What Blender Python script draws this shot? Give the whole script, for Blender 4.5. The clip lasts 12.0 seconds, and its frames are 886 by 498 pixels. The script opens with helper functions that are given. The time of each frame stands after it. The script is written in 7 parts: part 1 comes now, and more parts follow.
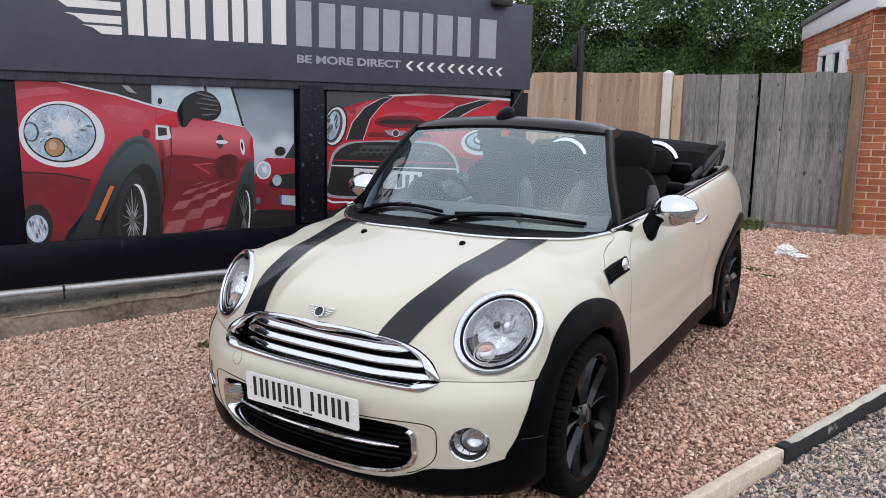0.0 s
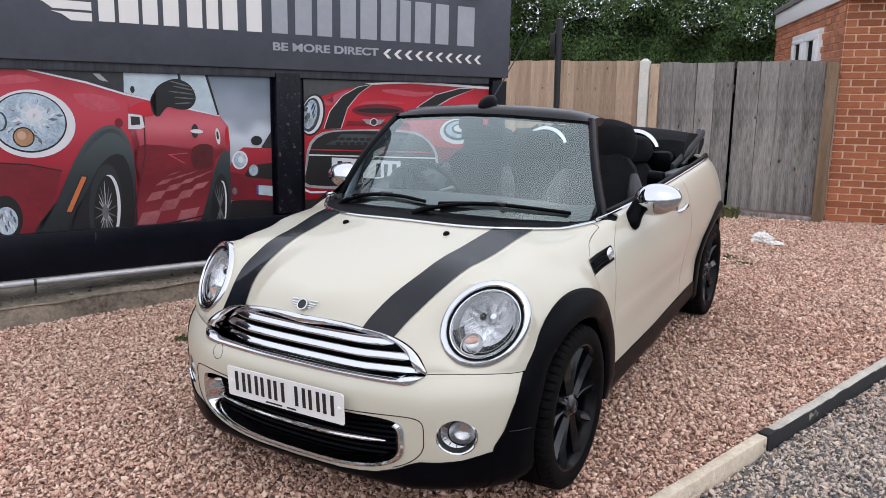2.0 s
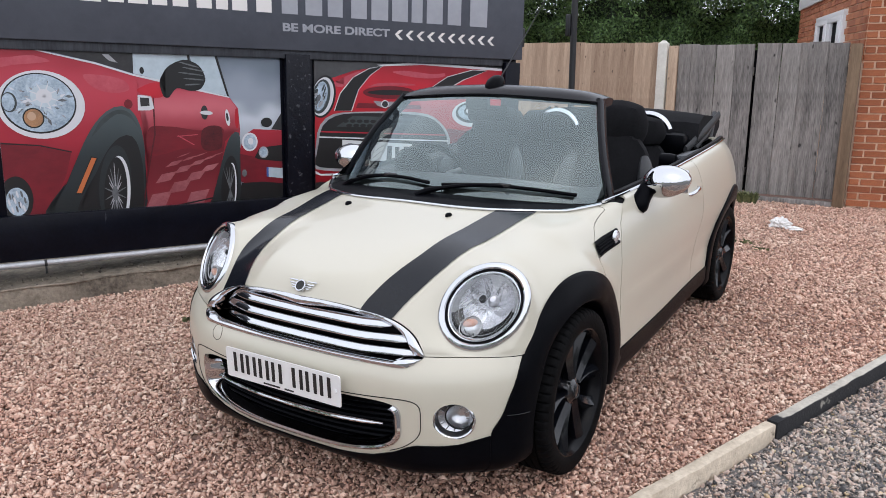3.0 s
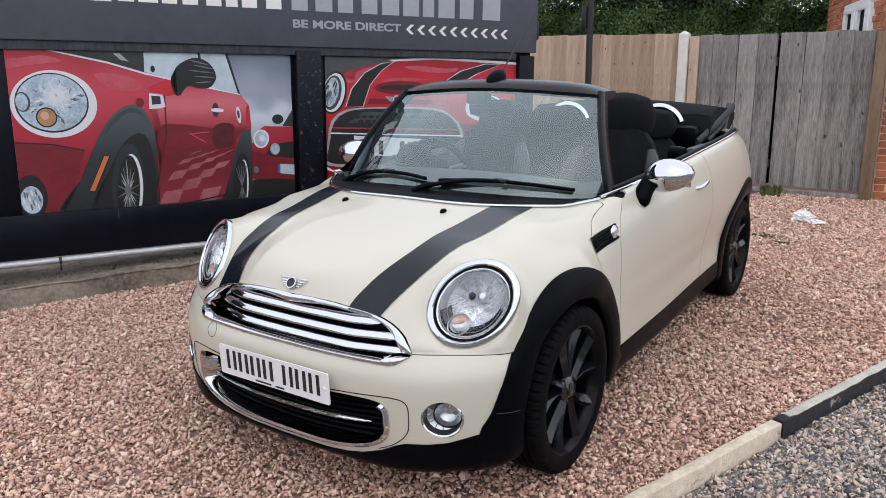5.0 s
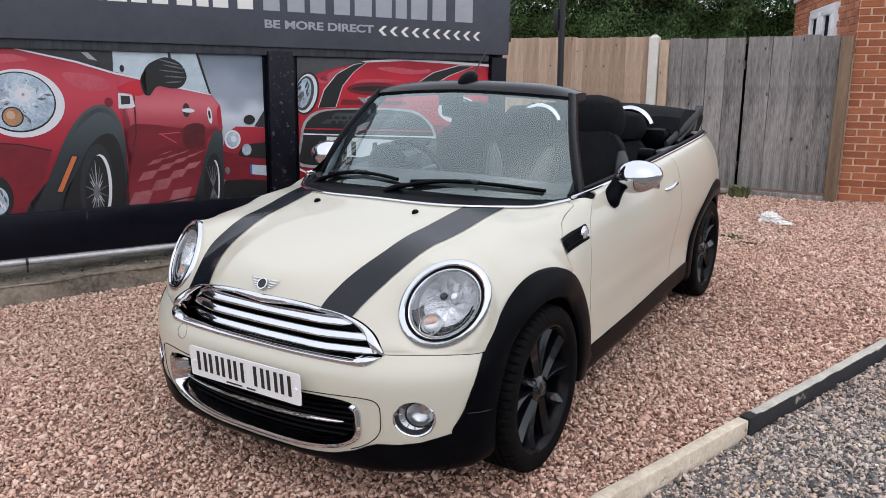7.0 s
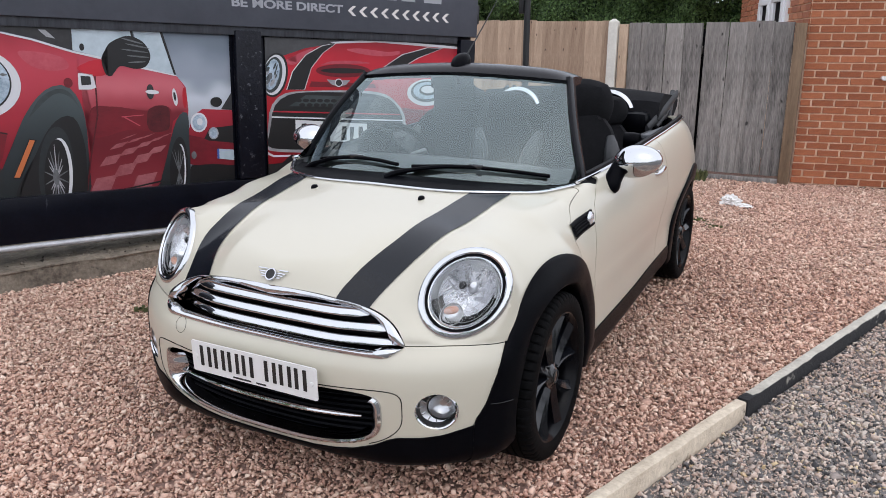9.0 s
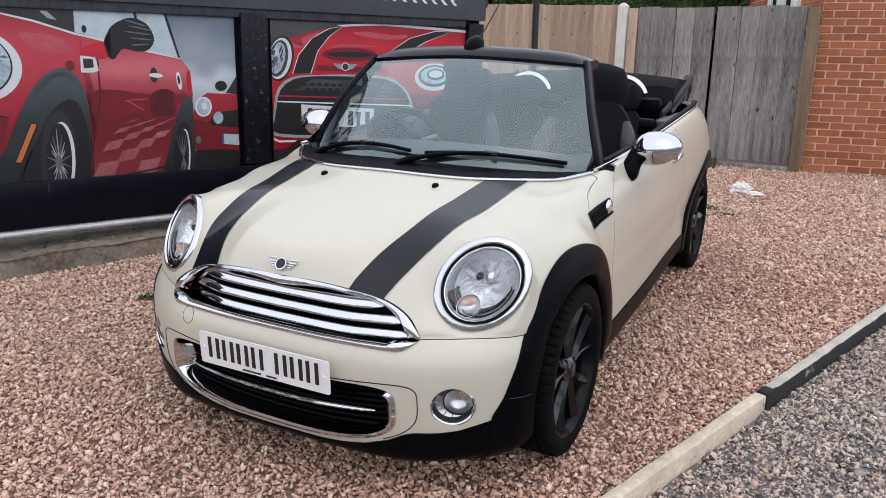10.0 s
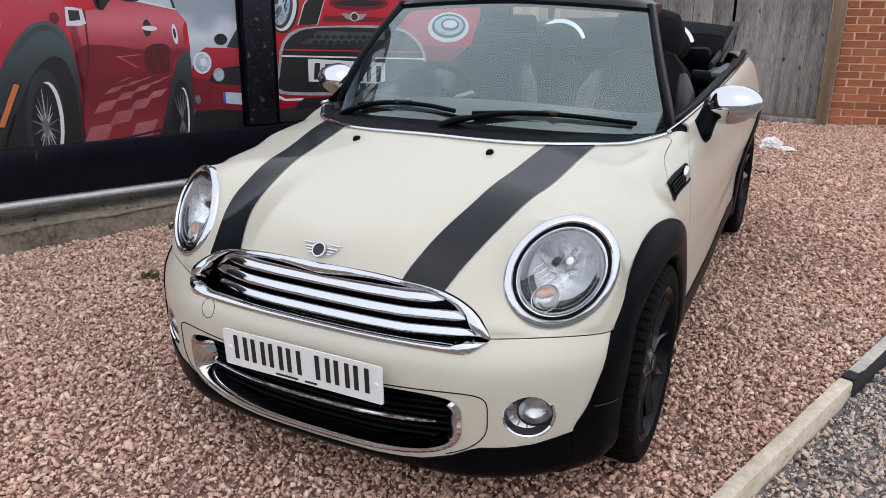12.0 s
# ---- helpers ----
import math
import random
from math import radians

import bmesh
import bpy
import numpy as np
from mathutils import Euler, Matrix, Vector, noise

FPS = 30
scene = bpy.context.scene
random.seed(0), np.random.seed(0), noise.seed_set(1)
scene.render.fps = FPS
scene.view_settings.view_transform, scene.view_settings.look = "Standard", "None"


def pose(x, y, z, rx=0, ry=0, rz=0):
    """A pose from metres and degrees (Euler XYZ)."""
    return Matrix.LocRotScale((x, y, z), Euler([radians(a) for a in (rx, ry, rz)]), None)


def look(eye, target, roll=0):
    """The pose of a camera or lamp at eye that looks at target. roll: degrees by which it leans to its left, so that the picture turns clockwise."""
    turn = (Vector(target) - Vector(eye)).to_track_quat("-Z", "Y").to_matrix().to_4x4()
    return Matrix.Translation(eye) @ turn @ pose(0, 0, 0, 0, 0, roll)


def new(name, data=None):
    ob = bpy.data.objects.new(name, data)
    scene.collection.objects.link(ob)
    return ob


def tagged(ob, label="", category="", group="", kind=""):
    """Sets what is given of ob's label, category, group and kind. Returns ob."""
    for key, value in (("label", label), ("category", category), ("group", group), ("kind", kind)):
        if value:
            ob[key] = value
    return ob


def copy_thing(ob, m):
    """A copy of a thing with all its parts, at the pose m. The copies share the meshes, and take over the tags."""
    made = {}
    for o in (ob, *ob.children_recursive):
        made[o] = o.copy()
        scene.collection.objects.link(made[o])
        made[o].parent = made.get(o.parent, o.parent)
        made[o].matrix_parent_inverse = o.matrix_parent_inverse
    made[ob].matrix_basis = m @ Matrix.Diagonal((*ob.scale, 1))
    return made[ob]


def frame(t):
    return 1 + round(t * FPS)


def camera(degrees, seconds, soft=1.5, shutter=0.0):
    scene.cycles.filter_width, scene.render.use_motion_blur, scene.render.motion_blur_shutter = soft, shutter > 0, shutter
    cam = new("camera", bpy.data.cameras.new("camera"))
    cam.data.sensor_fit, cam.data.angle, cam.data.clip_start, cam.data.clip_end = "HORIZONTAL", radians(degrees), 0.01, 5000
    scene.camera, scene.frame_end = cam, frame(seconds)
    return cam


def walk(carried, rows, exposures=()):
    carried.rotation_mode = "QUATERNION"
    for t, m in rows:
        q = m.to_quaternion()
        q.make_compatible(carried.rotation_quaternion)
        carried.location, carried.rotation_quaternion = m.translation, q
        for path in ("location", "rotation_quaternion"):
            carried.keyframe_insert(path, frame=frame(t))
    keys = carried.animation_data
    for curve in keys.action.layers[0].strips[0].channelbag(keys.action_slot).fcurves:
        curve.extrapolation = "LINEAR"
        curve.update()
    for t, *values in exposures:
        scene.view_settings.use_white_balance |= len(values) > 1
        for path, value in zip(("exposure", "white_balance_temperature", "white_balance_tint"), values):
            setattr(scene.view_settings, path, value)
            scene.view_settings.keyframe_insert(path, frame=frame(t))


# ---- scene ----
cam = camera(60.4, 12.0, soft=0.6)
PATH = [
    (0, (1.754, -1.854, 1.482), (0.711, -0.195, 1.079), 0.1),
    (0.5, (1.756, -1.853, 1.483), (0.726, -0.187, 1.076), 0.1),
    (1, (1.742, -1.836, 1.477), (0.732, -0.159, 1.067), 0.1),
    (1.5, (1.735, -1.833, 1.477), (0.744, -0.147, 1.06), 0.1),
    (2, (1.704, -1.838, 1.48), (0.72, -0.151, 1.049), 0.1),
    (2.5, (1.685, -1.823, 1.474), (0.689, -0.148, 1.023), 0.1),
    (3, (1.742, -1.77, 1.458), (0.719, -0.117, 0.989), 0.1),
    (5, (1.84, -1.675, 1.457), (0.753, -0.067, 0.975), -0.7),
    (5.5, (1.846, -1.671, 1.457), (0.772, -0.055, 0.974), -0.8),
    (6, (1.85, -1.677, 1.458), (0.79, -0.051, 0.976), -0.7),
    (6.5, (1.856, -1.679, 1.461), (0.81, -0.044, 0.98), -0.5),
    (7, (1.853, -1.681, 1.457), (0.823, -0.035, 0.978), -0.3),
    (9, (1.601, -1.747, 1.454), (0.712, -0.033, 0.933), 0.3),
    (9.5, (1.558, -1.758, 1.457), (0.681, -0.043, 0.92), 0.4),
    (10, (1.522, -1.695, 1.442), (0.634, 0.008, 0.886), 0.5),
    (10.5, (1.499, -1.577, 1.438), (0.595, 0.111, 0.86), 0.2),
    (11, (1.433, -1.497, 1.427), (0.524, 0.179, 0.823), -0.1),
    (11.5, (1.271, -1.462, 1.422), (0.381, 0.213, 0.79), -0.3),
    (12, (1.166, -1.454, 1.404), (0.315, 0.228, 0.736), -0.1),
]
walk(cam, [(t, look(eye, target, roll)) for t, eye, target, roll in PATH], [(0.0, 0.64), (9.0, 0.63), (10.5, 0.6), (12.0, 0.55)])

# ---- world and light: overcast day ----
world = bpy.data.worlds.new("overcast_sky")
scene.world = world
world.use_nodes = True
wn = world.node_tree
sky = wn.nodes.new("ShaderNodeTexSky")
sky.sky_type = "NISHITA"
sky.sun_disc = False
sky.sun_elevation, sky.sun_rotation = radians(58), radians(125)
sky.air_density, sky.dust_density, sky.ozone_density = 1.0, 4.0, 1.0
soft_sky = wn.nodes.new("ShaderNodeHueSaturation")
soft_sky.inputs["Saturation"].default_value = 0.55
wn.links.new(sky.outputs["Color"], soft_sky.inputs["Color"])
clouds = wn.nodes.new("ShaderNodeMixRGB")  # an even layer of cloud over the clear sky
clouds.inputs["Fac"].default_value = 0.84
clouds.inputs["Color2"].default_value = (5.28, 5.57, 6.4, 1)
wn.links.new(soft_sky.outputs["Color"], clouds.inputs["Color1"])
wn.links.new(clouds.outputs["Color"], wn.nodes["Background"].inputs["Color"])
wn.nodes["Background"].inputs["Strength"].default_value = 0.15
sun = new("sun", bpy.data.lights.new("sun", "SUN"))
sun.data.energy, sun.data.angle, sun.data.color = 0.5, radians(175), (1.0, 0.985, 0.965)
sun.matrix_world = look((0, 0, 0), (-math.sin(radians(125)), -math.cos(radians(125)), -1.6))
scene.view_settings.exposure = 0.64


# ---- materials ----
def material(name, color, rough=0.5, metal=0.0, coat=0.0, spec=0.5):
    m = bpy.data.materials.new(name)
    m.use_nodes = True
    b = m.node_tree.nodes["Principled BSDF"]
    b.inputs["Base Color"].default_value = (*color, 1)
    b.inputs["Roughness"].default_value = rough
    b.inputs["Metallic"].default_value = metal
    b.inputs["Specular IOR Level"].default_value = spec
    if coat:
        b.inputs["Coat Weight"].default_value = coat
        b.inputs["Coat Roughness"].default_value = 0.03
    return m


def shader(m):
    return m.node_tree.nodes["Principled BSDF"]


def node(m, kind, **values):
    n = m.node_tree.nodes.new(kind)
    for key, value in values.items():
        n.inputs[key.replace("_", " ")].default_value = value
    return n


def link(m, a, b):
    m.node_tree.links.new(a, b)


def mottled(m, low, high, scale=6.0, detail=6.0, stretch=(1, 1, 1), bump=0.0, bump_scale=60.0, object_random=0.0, island_random=0.0, knots=0.0, knot_scale=6.0):
    """Vary the base colour of m between two colours at two scales, with relief."""
    tree = m.node_tree
    coord = tree.nodes.new("ShaderNodeTexCoord")
    mapping = tree.nodes.new("ShaderNodeMapping")
    mapping.inputs["Scale"].default_value = stretch
    link(m, coord.outputs["Object"], mapping.inputs["Vector"])
    a = node(m, "ShaderNodeTexNoise", Scale=scale, Detail=detail, Roughness=0.6)
    b = node(m, "ShaderNodeTexNoise", Scale=scale * 7.3, Detail=4.0, Roughness=0.6)
    link(m, mapping.outputs["Vector"], a.inputs["Vector"])
    link(m, mapping.outputs["Vector"], b.inputs["Vector"])
    mix = tree.nodes.new("ShaderNodeMath")
    mix.operation = "MULTIPLY_ADD"
    mix.inputs[1].default_value = 0.4
    link(m, b.outputs["Fac"], mix.inputs[0])
    scaled = tree.nodes.new("ShaderNodeMath")
    scaled.operation = "MULTIPLY"
    scaled.inputs[1].default_value = 0.6
    link(m, a.outputs["Fac"], scaled.inputs[0])
    link(m, scaled.outputs[0], mix.inputs[2])
    last = mix.outputs[0]
    for amount, kind, socket in ((object_random, "ShaderNodeObjectInfo", "Random"), (island_random, "ShaderNodeNewGeometry", "Random Per Island")):
        if amount:
            info = tree.nodes.new(kind)
            add = tree.nodes.new("ShaderNodeMath")
            add.operation = "MULTIPLY_ADD"
            add.inputs[1].default_value = amount
            shift = tree.nodes.new("ShaderNodeMath")
            shift.operation = "SUBTRACT"
            shift.inputs[1].default_value = amount / 2
            link(m, last, shift.inputs[0])
            link(m, info.outputs[socket], add.inputs[0])
            link(m, shift.outputs[0], add.inputs[2])
            last = add.outputs[0]
    ramp = tree.nodes.new("ShaderNodeValToRGB")
    ramp.color_ramp.elements[0].position, ramp.color_ramp.elements[0].color = 0.3, (*low, 1)
    ramp.color_ramp.elements[1].position, ramp.color_ramp.elements[1].color = 0.7, (*high, 1)
    link(m, last, ramp.inputs["Fac"])
    color = ramp.outputs["Color"]
    if knots:
        squash = tree.nodes.new("ShaderNodeMapping")
        squash.inputs["Scale"].default_value = (1, 1, 0.6)
        link(m, coord.outputs["Object"], squash.inputs["Vector"])
        shift = tree.nodes.new("ShaderNodeVectorMath")
        info = tree.nodes.new("ShaderNodeObjectInfo")
        link(m, squash.outputs["Vector"], shift.inputs[0])
        joined = tree.nodes.new("ShaderNodeCombineXYZ")
        times = tree.nodes.new("ShaderNodeMath")
        times.operation = "MULTIPLY"
        times.inputs[1].default_value = 37.0
        link(m, info.outputs["Random"], times.inputs[0])
        link(m, times.outputs[0], joined.inputs["Z"])
        link(m, joined.outputs["Vector"], shift.inputs[1])
        wobble = node(m, "ShaderNodeTexNoise", Scale=9.0, Detail=2.0)
        link(m, shift.outputs["Vector"], wobble.inputs["Vector"])
        bend = tree.nodes.new("ShaderNodeVectorMath")
        bend.operation = "MULTIPLY_ADD"
        bend.inputs[1].default_value = (0.09, 0.09, 0.09)
        link(m, wobble.outputs["Color"], bend.inputs[0])
        link(m, shift.outputs["Vector"], bend.inputs[2])
        cells = node(m, "ShaderNodeTexVoronoi", Scale=knot_scale)
        link(m, bend.outputs["Vector"], cells.inputs["Vector"])
        spot = tree.nodes.new("ShaderNodeValToRGB")
        spot.color_ramp.elements[0].position, spot.color_ramp.elements[0].color = 0.045, (1 - knots, 1 - knots, 1 - knots, 1)
        spot.color_ramp.elements[1].position, spot.color_ramp.elements[1].color = 0.1, (1, 1, 1, 1)
        link(m, cells.outputs["Distance"], spot.inputs["Fac"])
        darken = node(m, "ShaderNodeMixRGB", Fac=1.0)
        darken.blend_type = "MULTIPLY"
        link(m, color, darken.inputs["Color1"])
        link(m, spot.outputs["Color"], darken.inputs["Color2"])
        color = darken.outputs["Color"]
    link(m, color, shader(m).inputs["Base Color"])
    if bump:
        c = node(m, "ShaderNodeTexNoise", Scale=bump_scale, Detail=5.0)
        link(m, mapping.outputs["Vector"], c.inputs["Vector"])
        relief = node(m, "ShaderNodeBump", Strength=bump, Distance=0.01)
        link(m, c.outputs["Fac"], relief.inputs["Height"])
        link(m, relief.outputs["Normal"], shader(m).inputs["Normal"])
    return m


CREAM = material("cream_car_paint", (0.535, 0.502, 0.41), 0.3, 0.0, 0.45)
STRIPE = mottled(material("black_stripe_vinyl", (0.01, 0.01, 0.012), 0.14, 0.0, 0.0, 0.32), (0.005, 0.006, 0.009), (0.009, 0.0105, 0.0145), 5)
GLOSS_BLACK = material("gloss_black", (0.006, 0.006, 0.007), 0.16, 0.0, 0.4)
SATIN_BLACK = material("satin_black", (0.006, 0.006, 0.008), 0.25, 0.0, 0.0, 0.3)
PILLAR_BLACK = material("pillar_black", (0.005, 0.005, 0.007), 0.25, 0.0, 0.0, 0.15)
WHEEL_BLACK = material("wheel_black", (0.003, 0.003, 0.004), 0.25, 0.0, 0.0, 0.12)
SPOKE_BLACK = material("spoke_black", (0.004, 0.0046, 0.0068), 0.14, 0.0, 0.0, 0.4)
PLASTIC = mottled(material("black_plastic", (0.02, 0.02, 0.022), 0.38, spec=0.045), (0.0008, 0.0009, 0.0016), (0.003, 0.0033, 0.005), 8, bump=0.06, bump_scale=900)
# near-black that paints shade in hollows and gaps; also panes, seals and mounts
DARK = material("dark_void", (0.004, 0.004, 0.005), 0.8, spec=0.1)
CHROME = material("chrome", (0.6, 0.61, 0.63), 0.06, 1.0)
SATIN = material("satin_silver", (0.55, 0.55, 0.57), 0.28, 1.0)
RUBBER = mottled(material("tyre_rubber", (0.02, 0.02, 0.02), 0.7, spec=0.06), (0.0008, 0.0008, 0.001), (0.0055, 0.0055, 0.006), 20, bump=0.15, bump_scale=300)
FABRIC = mottled(material("black_fabric", (0.01, 0.01, 0.011), 0.9, spec=0.15), (0.006, 0.006, 0.007), (0.014, 0.014, 0.016), 12)
GREY_PLASTIC = mottled(material("grey_plastic", (0.03, 0.031, 0.033), 0.6, spec=0.3), (0.022, 0.023, 0.025), (0.04, 0.042, 0.045), 12)
WHITE_PLATE = material("white_plate", (0.78, 0.78, 0.77), 0.35, 0.0, 0.3)
INK = material("black_ink", (0.01, 0.01, 0.01), 0.5)


def pane(name, tint, ior, sheen=(1, 1, 1)):
    """Thin clear glass: it lets light straight through and reflects by Fresnel."""
    m = bpy.data.materials.new(name)
    m.use_nodes = True
    m.node_tree.nodes.remove(shader(m))
    clear = m.node_tree.nodes.new("ShaderNodeBsdfTransparent")
    clear.inputs["Color"].default_value = (*tint, 1)
    gloss = m.node_tree.nodes.new("ShaderNodeBsdfGlossy")
    gloss.inputs["Roughness"].default_value = 0.0
    gloss.inputs["Color"].default_value = (*sheen, 1)
    fresnel = node(m, "ShaderNodeFresnel", IOR=ior)
    mix = m.node_tree.nodes.new("ShaderNodeMixShader")
    link(m, fresnel.outputs[0], mix.inputs[0])
    link(m, clear.outputs[0], mix.inputs[1])
    link(m, gloss.outputs[0], mix.inputs[2])
    link(m, mix.outputs[0], m.node_tree.nodes["Material Output"].inputs["Surface"])
    return m


GLASS = pane("tinted_glass", (0.84, 0.94, 0.93), 2.15, (0.86, 1.0, 1.0))

PINK_STONE = material("pink_gravel", (0.3, 0.18, 0.14), 0.9, spec=0.15)
GREY_STONE = material("grey_gravel", (0.2, 0.2, 0.21), 0.9, spec=0.15)
PINK_BED = mottled(material("pink_gravel_bed", (0.2, 0.1, 0.08), 0.95), (0.1, 0.06, 0.048), (0.4, 0.255, 0.205), 40, bump=0.6, bump_scale=120)
GREY_BED = mottled(material("grey_gravel_bed", (0.1, 0.1, 0.1), 0.95), (0.045, 0.046, 0.049), (0.27, 0.25, 0.235), 70, bump=0.6, bump_scale=120)
CONCRETE = mottled(material("weathered_concrete", (0.3, 0.29, 0.26), 0.9), (0.06, 0.047, 0.036), (0.38, 0.32, 0.25), 5, bump=0.9, bump_scale=60)
PALE_CONCRETE = mottled(material("pale_concrete", (0.5, 0.48, 0.42), 0.9), (0.4, 0.32, 0.235), (0.8, 0.7, 0.56), 6, bump=0.4, bump_scale=90)
DIRT = mottled(material("dirty_concrete_top", (0.1, 0.08, 0.06), 0.95), (0.03, 0.025, 0.019), (0.3, 0.25, 0.19), 4, bump=0.8, bump_scale=50)
STAINED_CONCRETE = mottled(material("stained_concrete", (0.1, 0.1, 0.1), 0.9), (0.33, 0.3, 0.26), (0.62, 0.58, 0.5), 6, bump=0.4, bump_scale=90)


def tar_stain(m):
    """Black bitumen over the board's face and near end, ragged along its top edge."""
    tree = m.node_tree
    coord = tree.nodes.new("ShaderNodeTexCoord")
    split = tree.nodes.new("ShaderNodeSeparateXYZ")
    link(m, coord.outputs["Object"], split.inputs[0])
    ragged = node(m, "ShaderNodeTexNoise", Scale=11.0, Detail=6.0, Roughness=0.65)
    link(m, coord.outputs["Object"], ragged.inputs["Vector"])
    sums = []
    for socket, low, high in ((split.outputs["Y"], -0.048, -0.034), (split.outputs["X"], -1.46, -1.33)):
        span_ = node(m, "ShaderNodeMapRange")
        span_.inputs["From Min"].default_value, span_.inputs["From Max"].default_value = low, high
        link(m, socket, span_.inputs["Value"])
        sums.append(span_.outputs[0])
    both = tree.nodes.new("ShaderNodeMath")
    both.operation = "MULTIPLY"
    link(m, sums[0], both.inputs[0])
    link(m, sums[1], both.inputs[1])
    edge = tree.nodes.new("ShaderNodeMath")
    edge.operation = "ADD"
    link(m, both.outputs[0], edge.inputs[0])
    link(m, ragged.outputs["Fac"], edge.inputs[1])
    cut = tree.nodes.new("ShaderNodeValToRGB")
    cut.color_ramp.elements[0].position, cut.color_ramp.elements[1].position = 0.82, 0.95
    link(m, edge.outputs[0], cut.inputs["Fac"])
    old = shader(m).inputs["Base Color"].links[0].from_socket
    mix = node(m, "ShaderNodeMixRGB", Color1=(0.014, 0.014, 0.016, 1))
    link(m, cut.outputs["Color"], mix.inputs["Fac"])
    link(m, old, mix.inputs["Color2"])
    link(m, mix.outputs["Color"], shader(m).inputs["Base Color"])


tar_stain(STAINED_CONCRETE)
SIGN_GREY = mottled(material("charcoal_sign_board", (0.035, 0.037, 0.043), 0.6, spec=0.3), (0.056, 0.061, 0.077), (0.08, 0.087, 0.107), 2, bump=0.05)
def scuffs(m, color, scale, level, stretch=(1, 1, 1)):
    """Scraped, chipped flecks over a painted board."""
    old = shader(m).inputs["Base Color"].links[0].from_socket
    coord = node(m, "ShaderNodeTexCoord")
    mapping = node(m, "ShaderNodeMapping", Scale=stretch)
    link(m, coord.outputs["Object"], mapping.inputs["Vector"])
    fleck = node(m, "ShaderNodeTexNoise", Scale=scale, Detail=8.0, Roughness=0.7)
    link(m, mapping.outputs["Vector"], fleck.inputs["Vector"])
    cut = node(m, "ShaderNodeMapRange")
    cut.inputs["From Min"].default_value, cut.inputs["From Max"].default_value = level, level + 0.08
    link(m, fleck.outputs["Fac"], cut.inputs["Value"])
    mix = node(m, "ShaderNodeMixRGB", Color2=(*color, 1))
    link(m, cut.outputs[0], mix.inputs["Fac"])
    link(m, old, mix.inputs["Color1"])
    link(m, mix.outputs["Color"], shader(m).inputs["Base Color"])
    return m


SIGN_BLACK = mottled(material("black_sign_frame", (0.008, 0.008, 0.01), 0.3, spec=0.15), (0.0018, 0.0022, 0.0048), (0.006, 0.007, 0.0135), 6, bump=0.12, bump_scale=25)
scuffs(SIGN_BLACK, (0.05, 0.053, 0.065), 5, 0.66, (2, 2, 0.5))
PILLAR_PAINT = scuffs(mottled(material("scuffed_black_paint", (0.01, 0.01, 0.012), 0.35, spec=0.2), (0.002, 0.0024, 0.005), (0.008, 0.009, 0.016), 8, bump=0.4, bump_scale=50), (0.11, 0.115, 0.13), 26, 0.59)
STRIP_GREY = scuffs(mottled(material("weathered_grey_strip", (0.05, 0.052, 0.058), 0.6, spec=0.2), (0.022, 0.024, 0.03), (0.075, 0.08, 0.092), 9, stretch=(1, 1, 0.15)), (0.12, 0.12, 0.125), 16, 0.62, (1, 1, 0.12))
scuffs(PALE_CONCRETE, (0.15, 0.12, 0.085), 10, 0.6)
scuffs(CONCRETE, (0.035, 0.028, 0.022), 7, 0.6)
LETTER_WHITE = material("white_vinyl", (0.75, 0.72, 0.7), 0.6)
LETTER_GREY = mottled(material("grey_vinyl", (0.34, 0.35, 0.39), 0.6), (0.3, 0.31, 0.345), (0.37, 0.38, 0.42), 3)
GALVANISED = mottled(material("galvanised_steel", (0.5, 0.51, 0.53), 0.5, 0.4), (0.36, 0.37, 0.39), (0.6, 0.61, 0.63), 9)
NEW_WOOD = mottled(material("pale_fence_wood", (0.4, 0.28, 0.17), 0.85), (0.26, 0.175, 0.12), (0.56, 0.42, 0.305), 3, stretch=(6, 6, 0.7), bump=0.3, bump_scale=30, object_random=0.24, knots=0.75, knot_scale=9.0)
OLD_WOOD = mottled(material("weathered_grey_wood", (0.2, 0.18, 0.16), 0.9), (0.045, 0.042, 0.04), (0.42, 0.39, 0.365), 3, stretch=(4.5, 4.5, 0.45), bump=0.6, bump_scale=30, object_random=0.14, knots=0.8)
POST_WOOD = mottled(material("brown_post_wood", (0.3, 0.19, 0.11), 0.85), (0.12, 0.08, 0.05), (0.28, 0.19, 0.12), 3, stretch=(7, 7, 0.6), bump=0.4, bump_scale=30, knots=0.7)
BRICK = mottled(material("orange_brick", (0.42, 0.16, 0.08), 0.9), (0.25, 0.073, 0.032), (0.46, 0.158, 0.071), 9, bump=0.5, bump_scale=120, object_random=0.26)
BRICK_FAR = mottled(material("orange_brick_far", (0.42, 0.16, 0.08), 0.9), (0.27, 0.085, 0.04), (0.47, 0.18, 0.085), 9, bump=0.4, bump_scale=120, island_random=0.4)
MORTAR = mottled(material("pale_mortar", (0.5, 0.42, 0.34), 0.95), (0.66, 0.46, 0.33), (0.88, 0.66, 0.5), 14, bump=0.3, bump_scale=150)
UPVC = material("white_upvc", (0.78, 0.78, 0.79), 0.35)
FELT = mottled(material("grey_roof_felt", (0.12, 0.12, 0.12), 0.9), (0.08, 0.08, 0.08), (0.17, 0.17, 0.17), 8)
LEAF = material("hedge_leaf", (0.05, 0.09, 0.03), 0.6, spec=0.25)
# near-black green: the shade deep inside the hedge, put into colour
HEDGE_SHADE = material("hedge_core", (0.008, 0.013, 0.006), 0.9)
STEEL_BLACK = material("black_steel", (0.012, 0.013, 0.015), 0.5)
